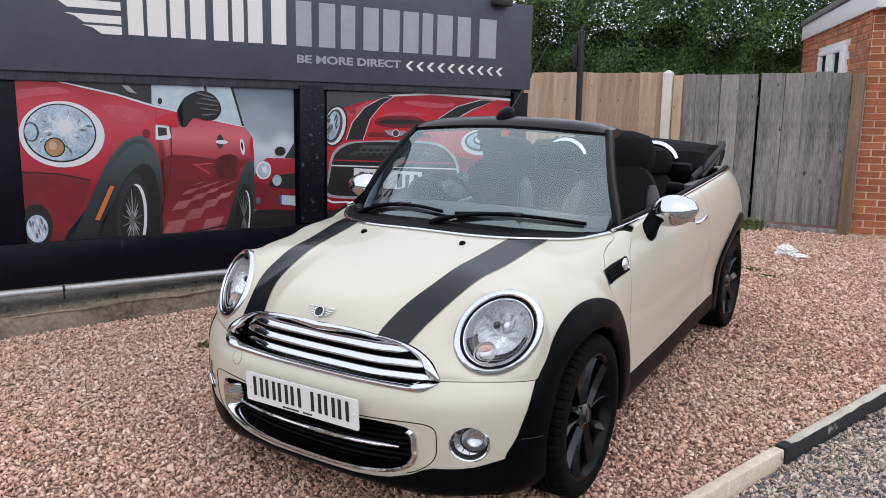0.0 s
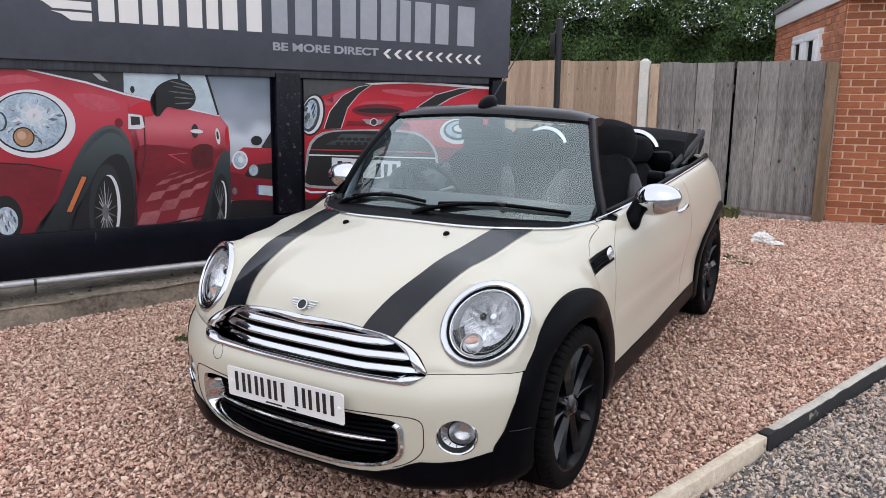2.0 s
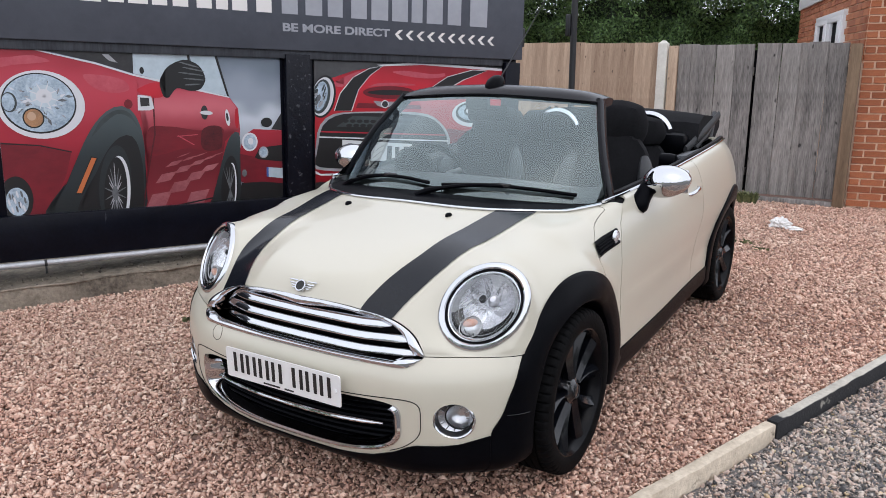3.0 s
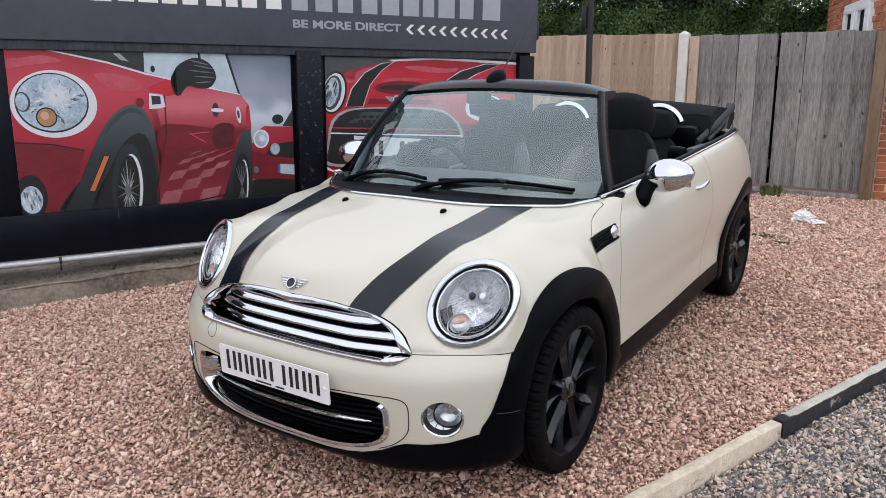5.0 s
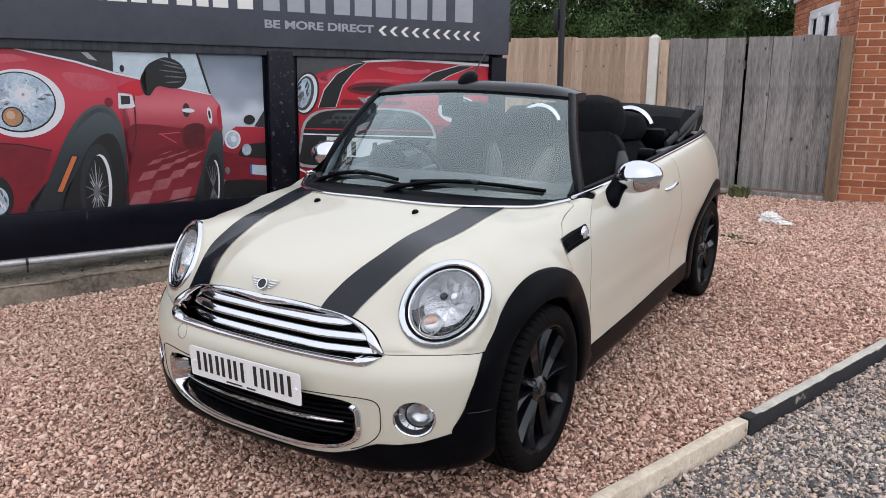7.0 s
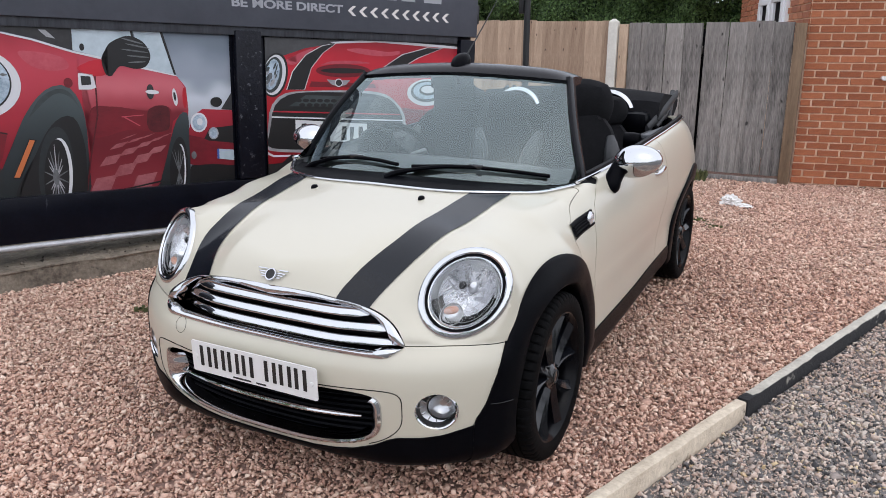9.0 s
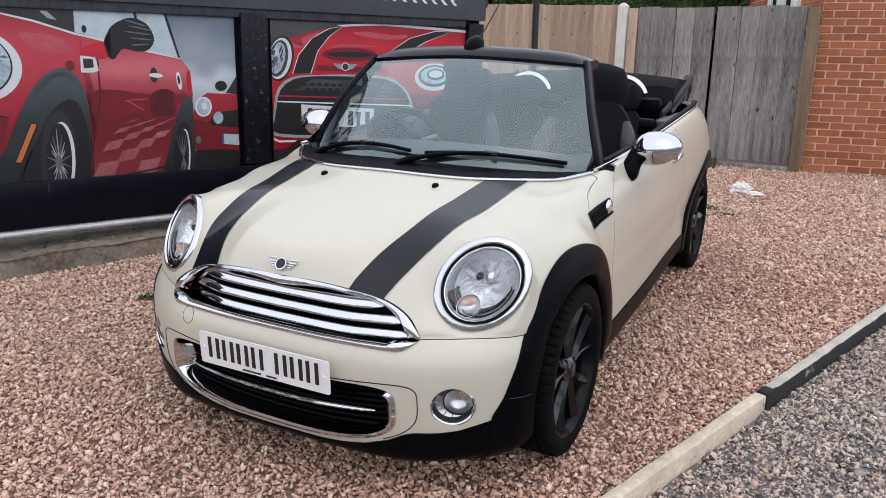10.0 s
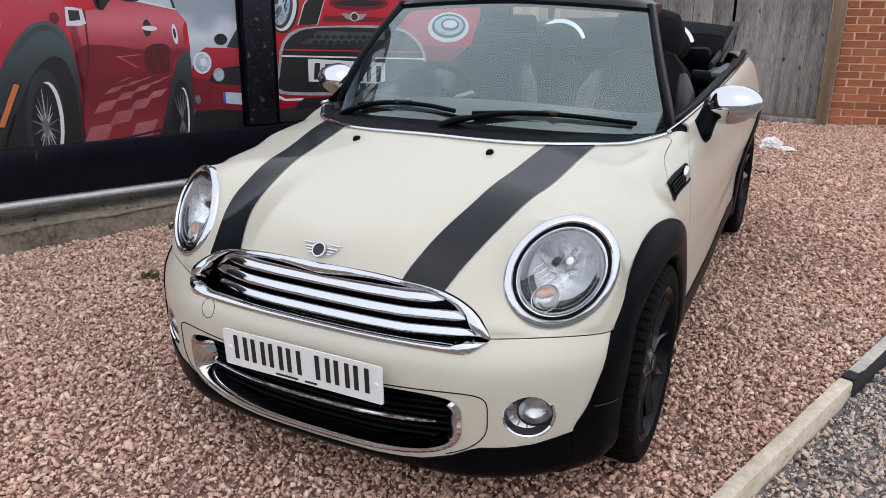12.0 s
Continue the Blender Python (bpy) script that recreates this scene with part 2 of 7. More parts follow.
for stone, low, mid, high in ((PINK_STONE, (0.425, 0.268, 0.215), (0.695, 0.475, 0.378), (0.835, 0.663, 0.552)), (GREY_STONE, (0.06, 0.06, 0.064), (0.68, 0.55, 0.475), (0.86, 0.79, 0.7))):
    info = node(stone, "ShaderNodeNewGeometry")
    ramp = node(stone, "ShaderNodeValToRGB")
    ramp.color_ramp.elements[0].color, ramp.color_ramp.elements[1].color = (*low, 1), (*high, 1)
    ramp.color_ramp.elements.new(0.6).color = (*mid, 1)
    if stone is GREY_STONE:
        ramp.color_ramp.elements.new(0.3).color = (0.47, 0.4, 0.36, 1)
        ramp.color_ramp.elements.new(0.95).color = (0.56, 0.52, 0.48, 1)
        ramp.color_ramp.elements.new(0.97).color = (0.62, 0.47, 0.27, 1)
        ramp.color_ramp.elements.new(0.12).color = (0.16, 0.155, 0.16, 1)
        ramp.color_ramp.elements.new(0.45).color = (0.56, 0.43, 0.365, 1)
    grain = node(stone, "ShaderNodeTexNoise", Scale=70.0, Detail=3.0)
    blend = node(stone, "ShaderNodeMixRGB", Fac=0.45)
    blend.blend_type = "OVERLAY"
    link(stone, info.outputs["Random Per Island"], ramp.inputs["Fac"])
    link(stone, ramp.outputs["Color"], blend.inputs["Color1"])
    link(stone, grain.outputs["Fac"], blend.inputs["Color2"])
    patch = node(stone, "ShaderNodeTexNoise", Scale=0.55, Detail=2.0)
    place = node(stone, "ShaderNodeTexCoord")
    link(stone, place.outputs["Object"], patch.inputs["Vector"])
    tint = node(stone, "ShaderNodeValToRGB")
    tint.color_ramp.elements[0].position, tint.color_ramp.elements[0].color = 0.38, (1.0, 0.925, 0.89, 1) if stone is PINK_STONE else (1.0, 0.93, 0.89, 1)
    tint.color_ramp.elements[1].position, tint.color_ramp.elements[1].color = 0.62, (1.0, 1.0, 0.98, 1)
    link(stone, patch.outputs["Fac"], tint.inputs["Fac"])
    worn = node(stone, "ShaderNodeMixRGB", Fac=1.0)
    worn.blend_type = "MULTIPLY"
    link(stone, blend.outputs["Color"], worn.inputs["Color1"])
    link(stone, tint.outputs["Color"], worn.inputs["Color2"])
    link(stone, worn.outputs["Color"], shader(stone).inputs["Base Color"])
leaf_info = node(LEAF, "ShaderNodeNewGeometry")
leaf_ramp = node(LEAF, "ShaderNodeValToRGB")
leaf_ramp.color_ramp.elements[0].color, leaf_ramp.color_ramp.elements[1].color = (0.006, 0.019, 0.008, 1), (0.13, 0.215, 0.07, 1)
link(LEAF, leaf_info.outputs["Random Per Island"], leaf_ramp.inputs["Fac"])
link(LEAF, leaf_ramp.outputs["Color"], shader(LEAF).inputs["Base Color"])


# ---- mesh helpers ----
BASE = {}


def empty(name, m=None):
    """The base of a thing made of parts."""
    ob = new(name)
    ob.empty_display_size = 0.1
    BASE[ob] = m if m is not None else Matrix()
    ob.matrix_basis = BASE[ob]
    return ob


def settle(parent, child, m=None):
    """Put a child under a thing, its pose given in the world."""
    child.parent = parent
    child.matrix_parent_inverse = BASE[parent].inverted()
    if m is not None:
        child.matrix_basis = m
    return child


def part(name, bm, mat, parent=None, label="", smooth=True):
    """Link a bmesh (or a mesh) as one object."""
    if isinstance(bm, bmesh.types.BMesh):
        mesh = bpy.data.meshes.new(name)
        bmesh.ops.recalc_face_normals(bm, faces=bm.faces)
        bm.to_mesh(mesh)
        bm.free()
    else:
        mesh = bm
    if smooth:
        mesh.shade_smooth()
        mesh.set_sharp_from_angle(angle=radians(38))
    if not mesh.materials:
        mesh.materials.append(mat)
    ob = new(name, mesh)
    if parent is not None:
        ob.parent = parent
    if label:
        ob["label"] = label
    return ob


def box(sx, sy, sz, bevel=0.0, center=(0, 0, 0), m=None, segments=2):
    bm = bmesh.new()
    bmesh.ops.create_cube(bm, size=1)
    bmesh.ops.scale(bm, vec=(sx, sy, sz), verts=bm.verts)
    if bevel:
        bmesh.ops.bevel(bm, geom=bm.edges[:], offset=bevel, segments=segments, profile=0.5, affect="EDGES")
    bmesh.ops.translate(bm, vec=center, verts=bm.verts)
    if m is not None:
        bmesh.ops.transform(bm, matrix=m, verts=bm.verts)
    return bm


def sheet(grid, closed_u=False, closed_v=False):
    """A bmesh from a grid of points [u][v]."""
    bm = bmesh.new()
    rows = [[bm.verts.new(p) for p in row] for row in grid]
    nu, nv = len(rows), len(rows[0])
    for i in range(nu if closed_u else nu - 1):
        for j in range(nv if closed_v else nv - 1):
            a, b, c, d = rows[i][j], rows[(i + 1) % nu][j], rows[(i + 1) % nu][(j + 1) % nv], rows[i][(j + 1) % nv]
            if len({a, b, c, d}) == 4:
                bm.faces.new((a, b, c, d))
    return bm


def lathe(profile, segments=48, m=None, axis="x"):
    """Turn a profile of (radius, height along the axis) round the axis."""
    grid = []
    for i in range(segments):
        a = 2 * math.pi * i / segments
        if axis == "x":
            grid.append([(h, r * math.cos(a), r * math.sin(a)) for r, h in profile])
        else:
            grid.append([(r * math.cos(a), r * math.sin(a), h) for r, h in profile])
    bm = sheet(grid, closed_u=True)
    bmesh.ops.remove_doubles(bm, verts=bm.verts, dist=1e-5)
    if m is not None:
        bmesh.ops.transform(bm, matrix=m, verts=bm.verts)
    return bm


def tube(points, radius, segments=10, closed=False, flat=1.0, up=None):
    """A swept tube along points; radius may be a list; flat squeezes it along up."""
    pts = [Vector(p) for p in points]
    n = len(pts)
    grid = []
    normal = Vector(up) if up else Vector((0, 0, 1))
    for i, p in enumerate(pts):
        t = (pts[(i + 1) % n] - pts[i - 1]) if closed else (pts[min(i + 1, n - 1)] - pts[max(i - 1, 0)])
        t.normalize()
        side = t.cross(normal)
        if side.length < 1e-4:
            side = t.orthogonal()
        side.normalize()
        lift = side.cross(t).normalized()
        r = radius[i] if isinstance(radius, (list, tuple)) else radius
        grid.append([p + side * r * math.cos(a) + lift * r * flat * math.sin(a) for a in (2 * math.pi * k / segments for k in range(segments))])
    bm = sheet(grid, closed_u=closed, closed_v=True)
    if not closed:
        bm.verts.ensure_lookup_table()
        for ring in (range(segments), range((n - 1) * segments, n * segments)):
            bm.faces.new([bm.verts[k] for k in ring])
    return bm


def curve_through(points, count):
    """Catmull-Rom through points, evenly sampled by chord."""
    p = np.array(points, float)
    ext = np.vstack([2 * p[0] - p[1], p, 2 * p[-1] - p[-2]])
    out = []
    for i in range(len(p) - 1):
        a, b, c, d = ext[i:i + 4]
        for t in np.linspace(0, 1, 24, endpoint=False):
            out.append(0.5 * (2 * b + (c - a) * t + (2 * a - 5 * b + 4 * c - d) * t ** 2 + (3 * b - a - 3 * c + d) * t ** 3))
    out.append(p[-1])
    out = np.array(out)
    run = np.concatenate([[0], np.cumsum(np.linalg.norm(np.diff(out, axis=0), axis=1))])
    at = np.linspace(0, run[-1], count)
    return np.stack([np.interp(at, run, out[:, k]) for k in range(p.shape[1])], axis=1)


def join(target, other):
    """Add one bmesh to another."""
    mesh = bpy.data.meshes.new("scratch")
    other.to_mesh(mesh)
    other.free()
    target.from_mesh(mesh)
    bpy.data.meshes.remove(mesh)
    return target

# ---- ground ----
def kerb_x(y):
    """The line of edging boards between the pink and the grey gravel."""
    return 1.358 + 0.345 * (y - 1.45)


def ground_sheet():
    bm = bmesh.new()
    ys = [-60, -20, -8, -4, -2, 0, 2, 4, 6, 8, 12, 30, 80]
    cols = []
    for y in ys:
        k = kerb_x(min(max(y, -8), 9))
        xs = [-80, -30, -10, k - 0.001, k + 0.03, k + 8, 30, 80]
        zs = [-0.016, -0.016, -0.016, -0.016, -0.065, -0.065, -0.065, -0.065]
        cols.append([bm.verts.new((x, y, z)) for x, z in zip(xs, zs)])
    for i in range(len(ys) - 1):
        for j in range(7):
            f = bm.faces.new((cols[i][j], cols[i][j + 1], cols[i + 1][j + 1], cols[i + 1][j]))
            f.material_index = 0 if j < 3 else 1
    return bm


ground = part("ground", ground_sheet(), PINK_BED, smooth=False)
ground.data.materials.append(GREY_BED)
tagged(ground, "gravel yard bed, pinkish red on one side and grey beyond the edging", "ground", kind="structure")


def stones(name, places, sizes, mat, seed):
    """Angular chippings at places, one mesh of many loose stones."""
    rng = np.random.default_rng(seed)
    n = len(places)
    cube = np.array([[x, y, z] for x in (-1, 1) for y in (-1, 1) for z in (-1, 1)], float)
    quads = np.array([[0, 1, 3, 2], [4, 6, 7, 5], [0, 4, 5, 1], [2, 3, 7, 6], [0, 2, 6, 4], [1, 5, 7, 3]])
    v = np.repeat(cube[None], n, 0) * (1 + rng.uniform(-0.6, 0.25, (n, 8, 3)))
    v *= np.stack([rng.uniform(0.8, 1.4, n), rng.uniform(0.6, 1.0, n), rng.uniform(0.25, 0.5, n)], 1)[:, None, :]
    q = rng.normal(size=(n, 4)) * np.array([1.0, 0.45, 0.45, 1.0])
    q /= np.linalg.norm(q, axis=1)[:, None]
    w, x, y, z = q.T
    rot = np.stack([1 - 2 * (y * y + z * z), 2 * (x * y - w * z), 2 * (x * z + w * y), 2 * (x * y + w * z), 1 - 2 * (x * x + z * z), 2 * (y * z - w * x),
                    2 * (x * z - w * y), 2 * (y * z + w * x), 1 - 2 * (x * x + y * y)], 1).reshape(n, 3, 3)
    v = np.einsum("nij,nkj->nki", rot, v) * (sizes * 0.5)[:, None, None] + places[:, None, :]
    faces = (quads[None] + 8 * np.arange(n)[:, None, None]).reshape(-1)
    mesh = bpy.data.meshes.new(name)
    mesh.vertices.add(8 * n)
    mesh.vertices.foreach_set("co", v.reshape(-1))
    mesh.loops.add(24 * n)
    mesh.loops.foreach_set("vertex_index", faces.astype(np.int32))
    mesh.polygons.add(6 * n)
    mesh.polygons.foreach_set("loop_start", np.arange(0, 24 * n, 4, dtype=np.int32))
    mesh.update(calc_edges=True)
    mesh.validate()
    return part(name, mesh, mat, smooth=False)


def scatter(rng, density, x0, x1, y0, y1, keep):
    n = int(density * (x1 - x0) * (y1 - y0))
    p = np.stack([rng.uniform(x0, x1, n), rng.uniform(y0, y1, n)], 1)
    return p[keep(p[:, 0], p[:, 1])]


SIGN_O = Vector((-1.434, 4.102, 0.0))
SIGN_D = Vector((1.169, 2.551, 0.0)).normalized()
SIGN_N = Vector((SIGN_D.y, -SIGN_D.x, 0.0))


def behind_sign(x, y, off=0.16):
    return (x - SIGN_O.x) * SIGN_N.x + (y - SIGN_O.y) * SIGN_N.y < off


rng = np.random.default_rng(4)
pink = [scatter(rng, d, x0, x1, y0, y1, lambda x, y: (x < kerb_x(y) - 0.01) & ~behind_sign(x, y) & ~((np.abs(x) < 0.45) & (y > 0.75) & (y < 3.0)))
        for d, x0, x1, y0, y1 in ((6800, -3.1, 1.9, -0.7, 2.4), (4300, -2.4, 2.8, 2.4, 4.4), (2900, -1.9, 3.6, 4.4, 7.4))]
pink = np.concatenate(pink)
size = np.clip(rng.lognormal(math.log(0.0139), 0.3, len(pink)), 0.007, 0.034) * np.interp(pink[:, 1], [2.0, 5.0], [1.0, 1.3])
gravel = stones("pink_gravel", np.column_stack([pink, rng.uniform(-0.016, 0.002, len(pink))]), size, PINK_STONE, 5)
tagged(gravel, "loose pinkish red stone chippings", "gravel", kind="stuff")
grey = scatter(rng, 9500, 0.3, 3.0, -0.4, 3.6, lambda x, y: (x > kerb_x(y) + 0.055))
size = np.clip(rng.lognormal(math.log(0.0098), 0.42, len(grey)), 0.005, 0.036)
gravel = stones("grey_gravel", np.column_stack([grey, rng.uniform(-0.066, -0.052, len(grey))]), size, GREY_STONE, 6)
tagged(gravel, "loose grey stone chippings mixed with pale pebbles", "gravel", kind="stuff")


# ---- edging boards ----
def edging(y0, y1, mat, label, lift=0.0):
    a, b = Vector((kerb_x(y0), y0, 0)), Vector((kerb_x(y1), y1, 0))
    d = (b - a).normalized()
    m = Matrix.Translation((a + b) / 2) @ Matrix.Rotation(math.atan2(d.y, d.x), 4, "Z")
    bm = box((b - a).length - 0.006, 0.05, 0.17, 0.008, (0, -0.02, -0.07 + lift))
    bmesh.ops.subdivide_edges(bm, edges=[e for e in bm.edges if e.calc_length() > 0.3], cuts=40)
    for v in bm.verts:
        v.co += noise.noise_vector(v.co * 9) * 0.004
    ob = part("edging_board", bm, mat)
    ob.matrix_basis = m
    return tagged(ob, label, "edging board", "edging boards", "structure")


edging(-1.6, 1.44, PALE_CONCRETE, "pale concrete edging board with dark stains")
edging(1.44, 4.2, STAINED_CONCRETE, "black stained concrete edging board", 0.004)
edging(4.2, 7.0, STAINED_CONCRETE, "black stained concrete edging board")


# ---- fence ----
FENCE_Y = 7.27


def boards(parent, x0, x1, width, z0, z1, mat, depth, y, seed, lap=0.0, name="board"):
    rr = random.Random(seed)
    x = x0
    while x < x1 - 0.01:
        w = min(width * rr.uniform(0.88, 1.12), x1 - x)
        bm = box(w - (0.004 if not lap else -0.012), depth, z1 - z0 + rr.uniform(-0.012, 0.008), 0.003)
        ob = part(name, bm, mat, smooth=False)
        settle(parent, ob, pose(x + w / 2, y + rr.uniform(-0.003, 0.003), (z0 + z1) / 2, rr.uniform(-0.3, 0.3), rr.uniform(-0.25, 0.25), 5 if lap else 0))
        x += w
    return parent


fence = empty("fence", pose(-2.0, FENCE_Y, 0))
tagged(fence, "pale softwood closeboard fence panel with knots", "fence", "fence panels")
for x0, x1, z in ((-4.9, -2.75, 1.735), (-2.75, -1.83, 1.735), (-1.83, -0.91, 1.72)):
    boards(fence, x0, x1, 0.105, 0.05, z, NEW_WOOD, 0.014, FENCE_Y + 0.01, int(-x0 * 10), 1)
for z in (0.35, 0.95, 1.5):
    settle(fence, part("rail", box(4.0, 0.05, 0.08, 0.004, (-2.9, FENCE_Y + 0.055, z)), NEW_WOOD))

bm = box(0.105, 0.1, 1.75, 0.006, (0, 0, 0.835))
top = [f for f in bm.faces if f.normal.z > 0.9 and f.calc_center_median().z > 1.6]
cap = bmesh.ops.extrude_face_region(bm, geom=top)
for v in [g for g in cap["geom"] if isinstance(g, bmesh.types.BMVert)]:
    v.co = (v.co.x * 0.3, v.co.y * 0.3, v.co.z + 0.03)
post = part("concrete_fence_post", bm, mottled(material("white_concrete_post", (0.6, 0.58, 0.53), 0.85), (0.5, 0.48, 0.43), (0.68, 0.66, 0.6), 6, bump=0.15))
post.matrix_basis = pose(-0.867, FENCE_Y - 0.01, 0)
tagged(post, "pale concrete fence post with a pyramid cap", "fence post")
strip = part("fence_batten", box(0.1, 0.06, 1.7, 0.004, (0, 0, 0.83)), NEW_WOOD)
strip.matrix_basis = pose(-0.748, FENCE_Y, 0)
tagged(strip, "narrow brown wooden batten beside the concrete post", "batten")


def gate_leaf(edges, set_back, seed, turn):
    """A closed gate leaf; edges are its board joints, set_back the boards that lie behind their neighbours."""
    rr = random.Random(seed)
    x0, x1 = edges[0], edges[-1]
    g = empty("wooden_gate", pose(x0, FENCE_Y, 0))
    for k, (a, b) in enumerate(zip(edges, edges[1:])):
        back = 0.024 if k in set_back else 0.0
        z1 = 1.695 + rr.uniform(-0.012, 0.012)
        bm = box(b - a - rr.uniform(0.003, 0.008) + back * 1.2, 0.022, z1 - 0.07, 0.003)
        settle(g, part("board", bm, OLD_WOOD, smooth=False), pose((a + b) / 2, FENCE_Y + turn + back + rr.uniform(-0.003, 0.003), (z1 + 0.07) / 2, rr.uniform(-0.3, 0.3), rr.uniform(-0.2, 0.2), 0))
    for z in (0.3, 1.4):
        settle(g, part("gate_rail", box(x1 - x0, 0.04, 0.09, 0.004, ((x0 + x1) / 2, FENCE_Y + 0.06 + turn, z)), OLD_WOOD))
    return tagged(g, "weathered grey vertical-board wooden gate, closed", "gate", "gate leaves")


gate_leaf((-0.691, -0.547, -0.482, -0.275, -0.069, 0.128), (1,), 11, 0.0)
gate_leaf((0.155, 0.403, 0.593, 0.659, 0.855, 1.048), (2,), 12, -0.01)
# added dark strip, standing in for the shade in the gap between the leaves
stop = part("gate_stop", box(0.12, 0.03, 1.55, 0.003, (0.141, FENCE_Y + 0.1, 0.85)), DARK)
tagged(stop, "dark strip added behind the joint of the gates to black out the gap", "timber stop")
sill = part("gate_sill", box(1.7, 0.06, 0.05, 0.005, (0.3, FENCE_Y - 0.04, 0.02)), OLD_WOOD)
tagged(sill, "low grey timber sill under the gate", "timber sill")
gpost = part("gate_post", box(0.11, 0.11, 1.7, 0.006, (1.107, FENCE_Y - 0.03, 0.83)), POST_WOOD)
tagged(gpost, "brown timber gate post against the brick wall", "gate post")

# slim steel pole with a small box
pole = empty("steel_pole", pose(-1.15, 5.25, 0))
part("pole", lathe([(0.0, 0), (0.03, 0), (0.03, 2.06), (0.0, 2.07)], 16, axis="z"), STEEL_BLACK, pole)
part("junction_box", box(0.05, 0.07, 0.2, 0.008, (-0.05, 0, 1.83)), STEEL_BLACK, pole)
tagged(pole, "slim black steel pole with a small box", "pole")


# ---- brick building ----
B_O = Vector((1.175, 7.3, 0))
B_F = Vector((0.985, 0.174, 0)).normalized()
B_L = Vector((-0.257, 0.966, 0)).normalized()
B_TOP = 2.33


def brick_wall(name, origin, along, length, z0, z1, out, hole=None, stuff=False):
    """A mortar wall with proud bricks; hole is (a0, a1, z0, z1)."""
    ang = math.atan2(along.y, along.x)
    m = Matrix.Translation(origin) @ Matrix.Rotation(ang, 4, "Z")
    wall = bmesh.new()
    if hole:
        a0, a1, h0, h1 = hole
        for b in ((0, a0, 0, z1), (a1, length, 0, z1), (a0, a1, 0, h0), (a0, a1, h1, z1)):
            if b[1] > b[0] and b[3] > b[2]:
                join(wall, box(b[1] - b[0], 0.2, b[3] - b[2], 0, ((b[0] + b[1]) / 2, out * 0.1, (b[2] + b[3]) / 2)))
    else:
        join(wall, box(length, 0.2, z1, 0, (length / 2, out * 0.1, z1 / 2)))
    w = part(name, wall, MORTAR, smooth=False)
    w.matrix_basis = m
    tagged(w, "orange red brick wall with pale mortar joints", "wall", kind="structure")
    rr = random.Random(3)
    meshes = []
    for L in (0.215, 0.1025):
        for k in range(3):
            bm = box(L - 0.003 - 0.004 * k, 0.02, 0.0615, 0.004, segments=1)
            for v in bm.verts:
                v.co += Vector((rr.uniform(-1, 1), rr.uniform(-1, 1), rr.uniform(-1, 1))) * 0.0015
            mesh = bpy.data.meshes.new("brick")
            bm.to_mesh(mesh)
            bm.free()
            mesh.materials.append(BRICK)
            meshes.append(mesh)
    lump = bmesh.new()
    course = 0
    z = 0.0375 + 0.005
    while z < z1 - 0.03:
        a = (course % 2) * 0.1125 - 0.1125 if course % 2 else 0.0
        a = 0.0
        first = course % 2
        while a < length - 0.02:
            L = 0.1025 if first else 0.215
            first = 0
            L2 = min(L, length - a)
            c = a + L2 / 2
            if z >= z0 and not (hole and hole[0] - 0.05 < c < hole[1] + 0.05 and hole[2] - 0.03 < z < hole[3] + 0.03):
                place = (c, -out * (0.003 + rr.uniform(0, 0.003)), z + rr.uniform(-0.001, 0.001))
                if stuff:
                    join(lump, box(L2 - 0.003, 0.02, 0.0615, 0.0, place))
                else:
                    b = new("brick", meshes[rr.randrange(3) + (3 if L2 < 0.16 else 0)])
                    b.parent = w
                    b.matrix_local = pose(*place)
            a += L + 0.01
        course += 1
        z += 0.075
    if stuff:
        tagged(part("brickwork", lump, BRICK_FAR, w, smooth=False), kind="stuff")
    return w


WIN = (1.1, 3.0, 1.25, 2.09)


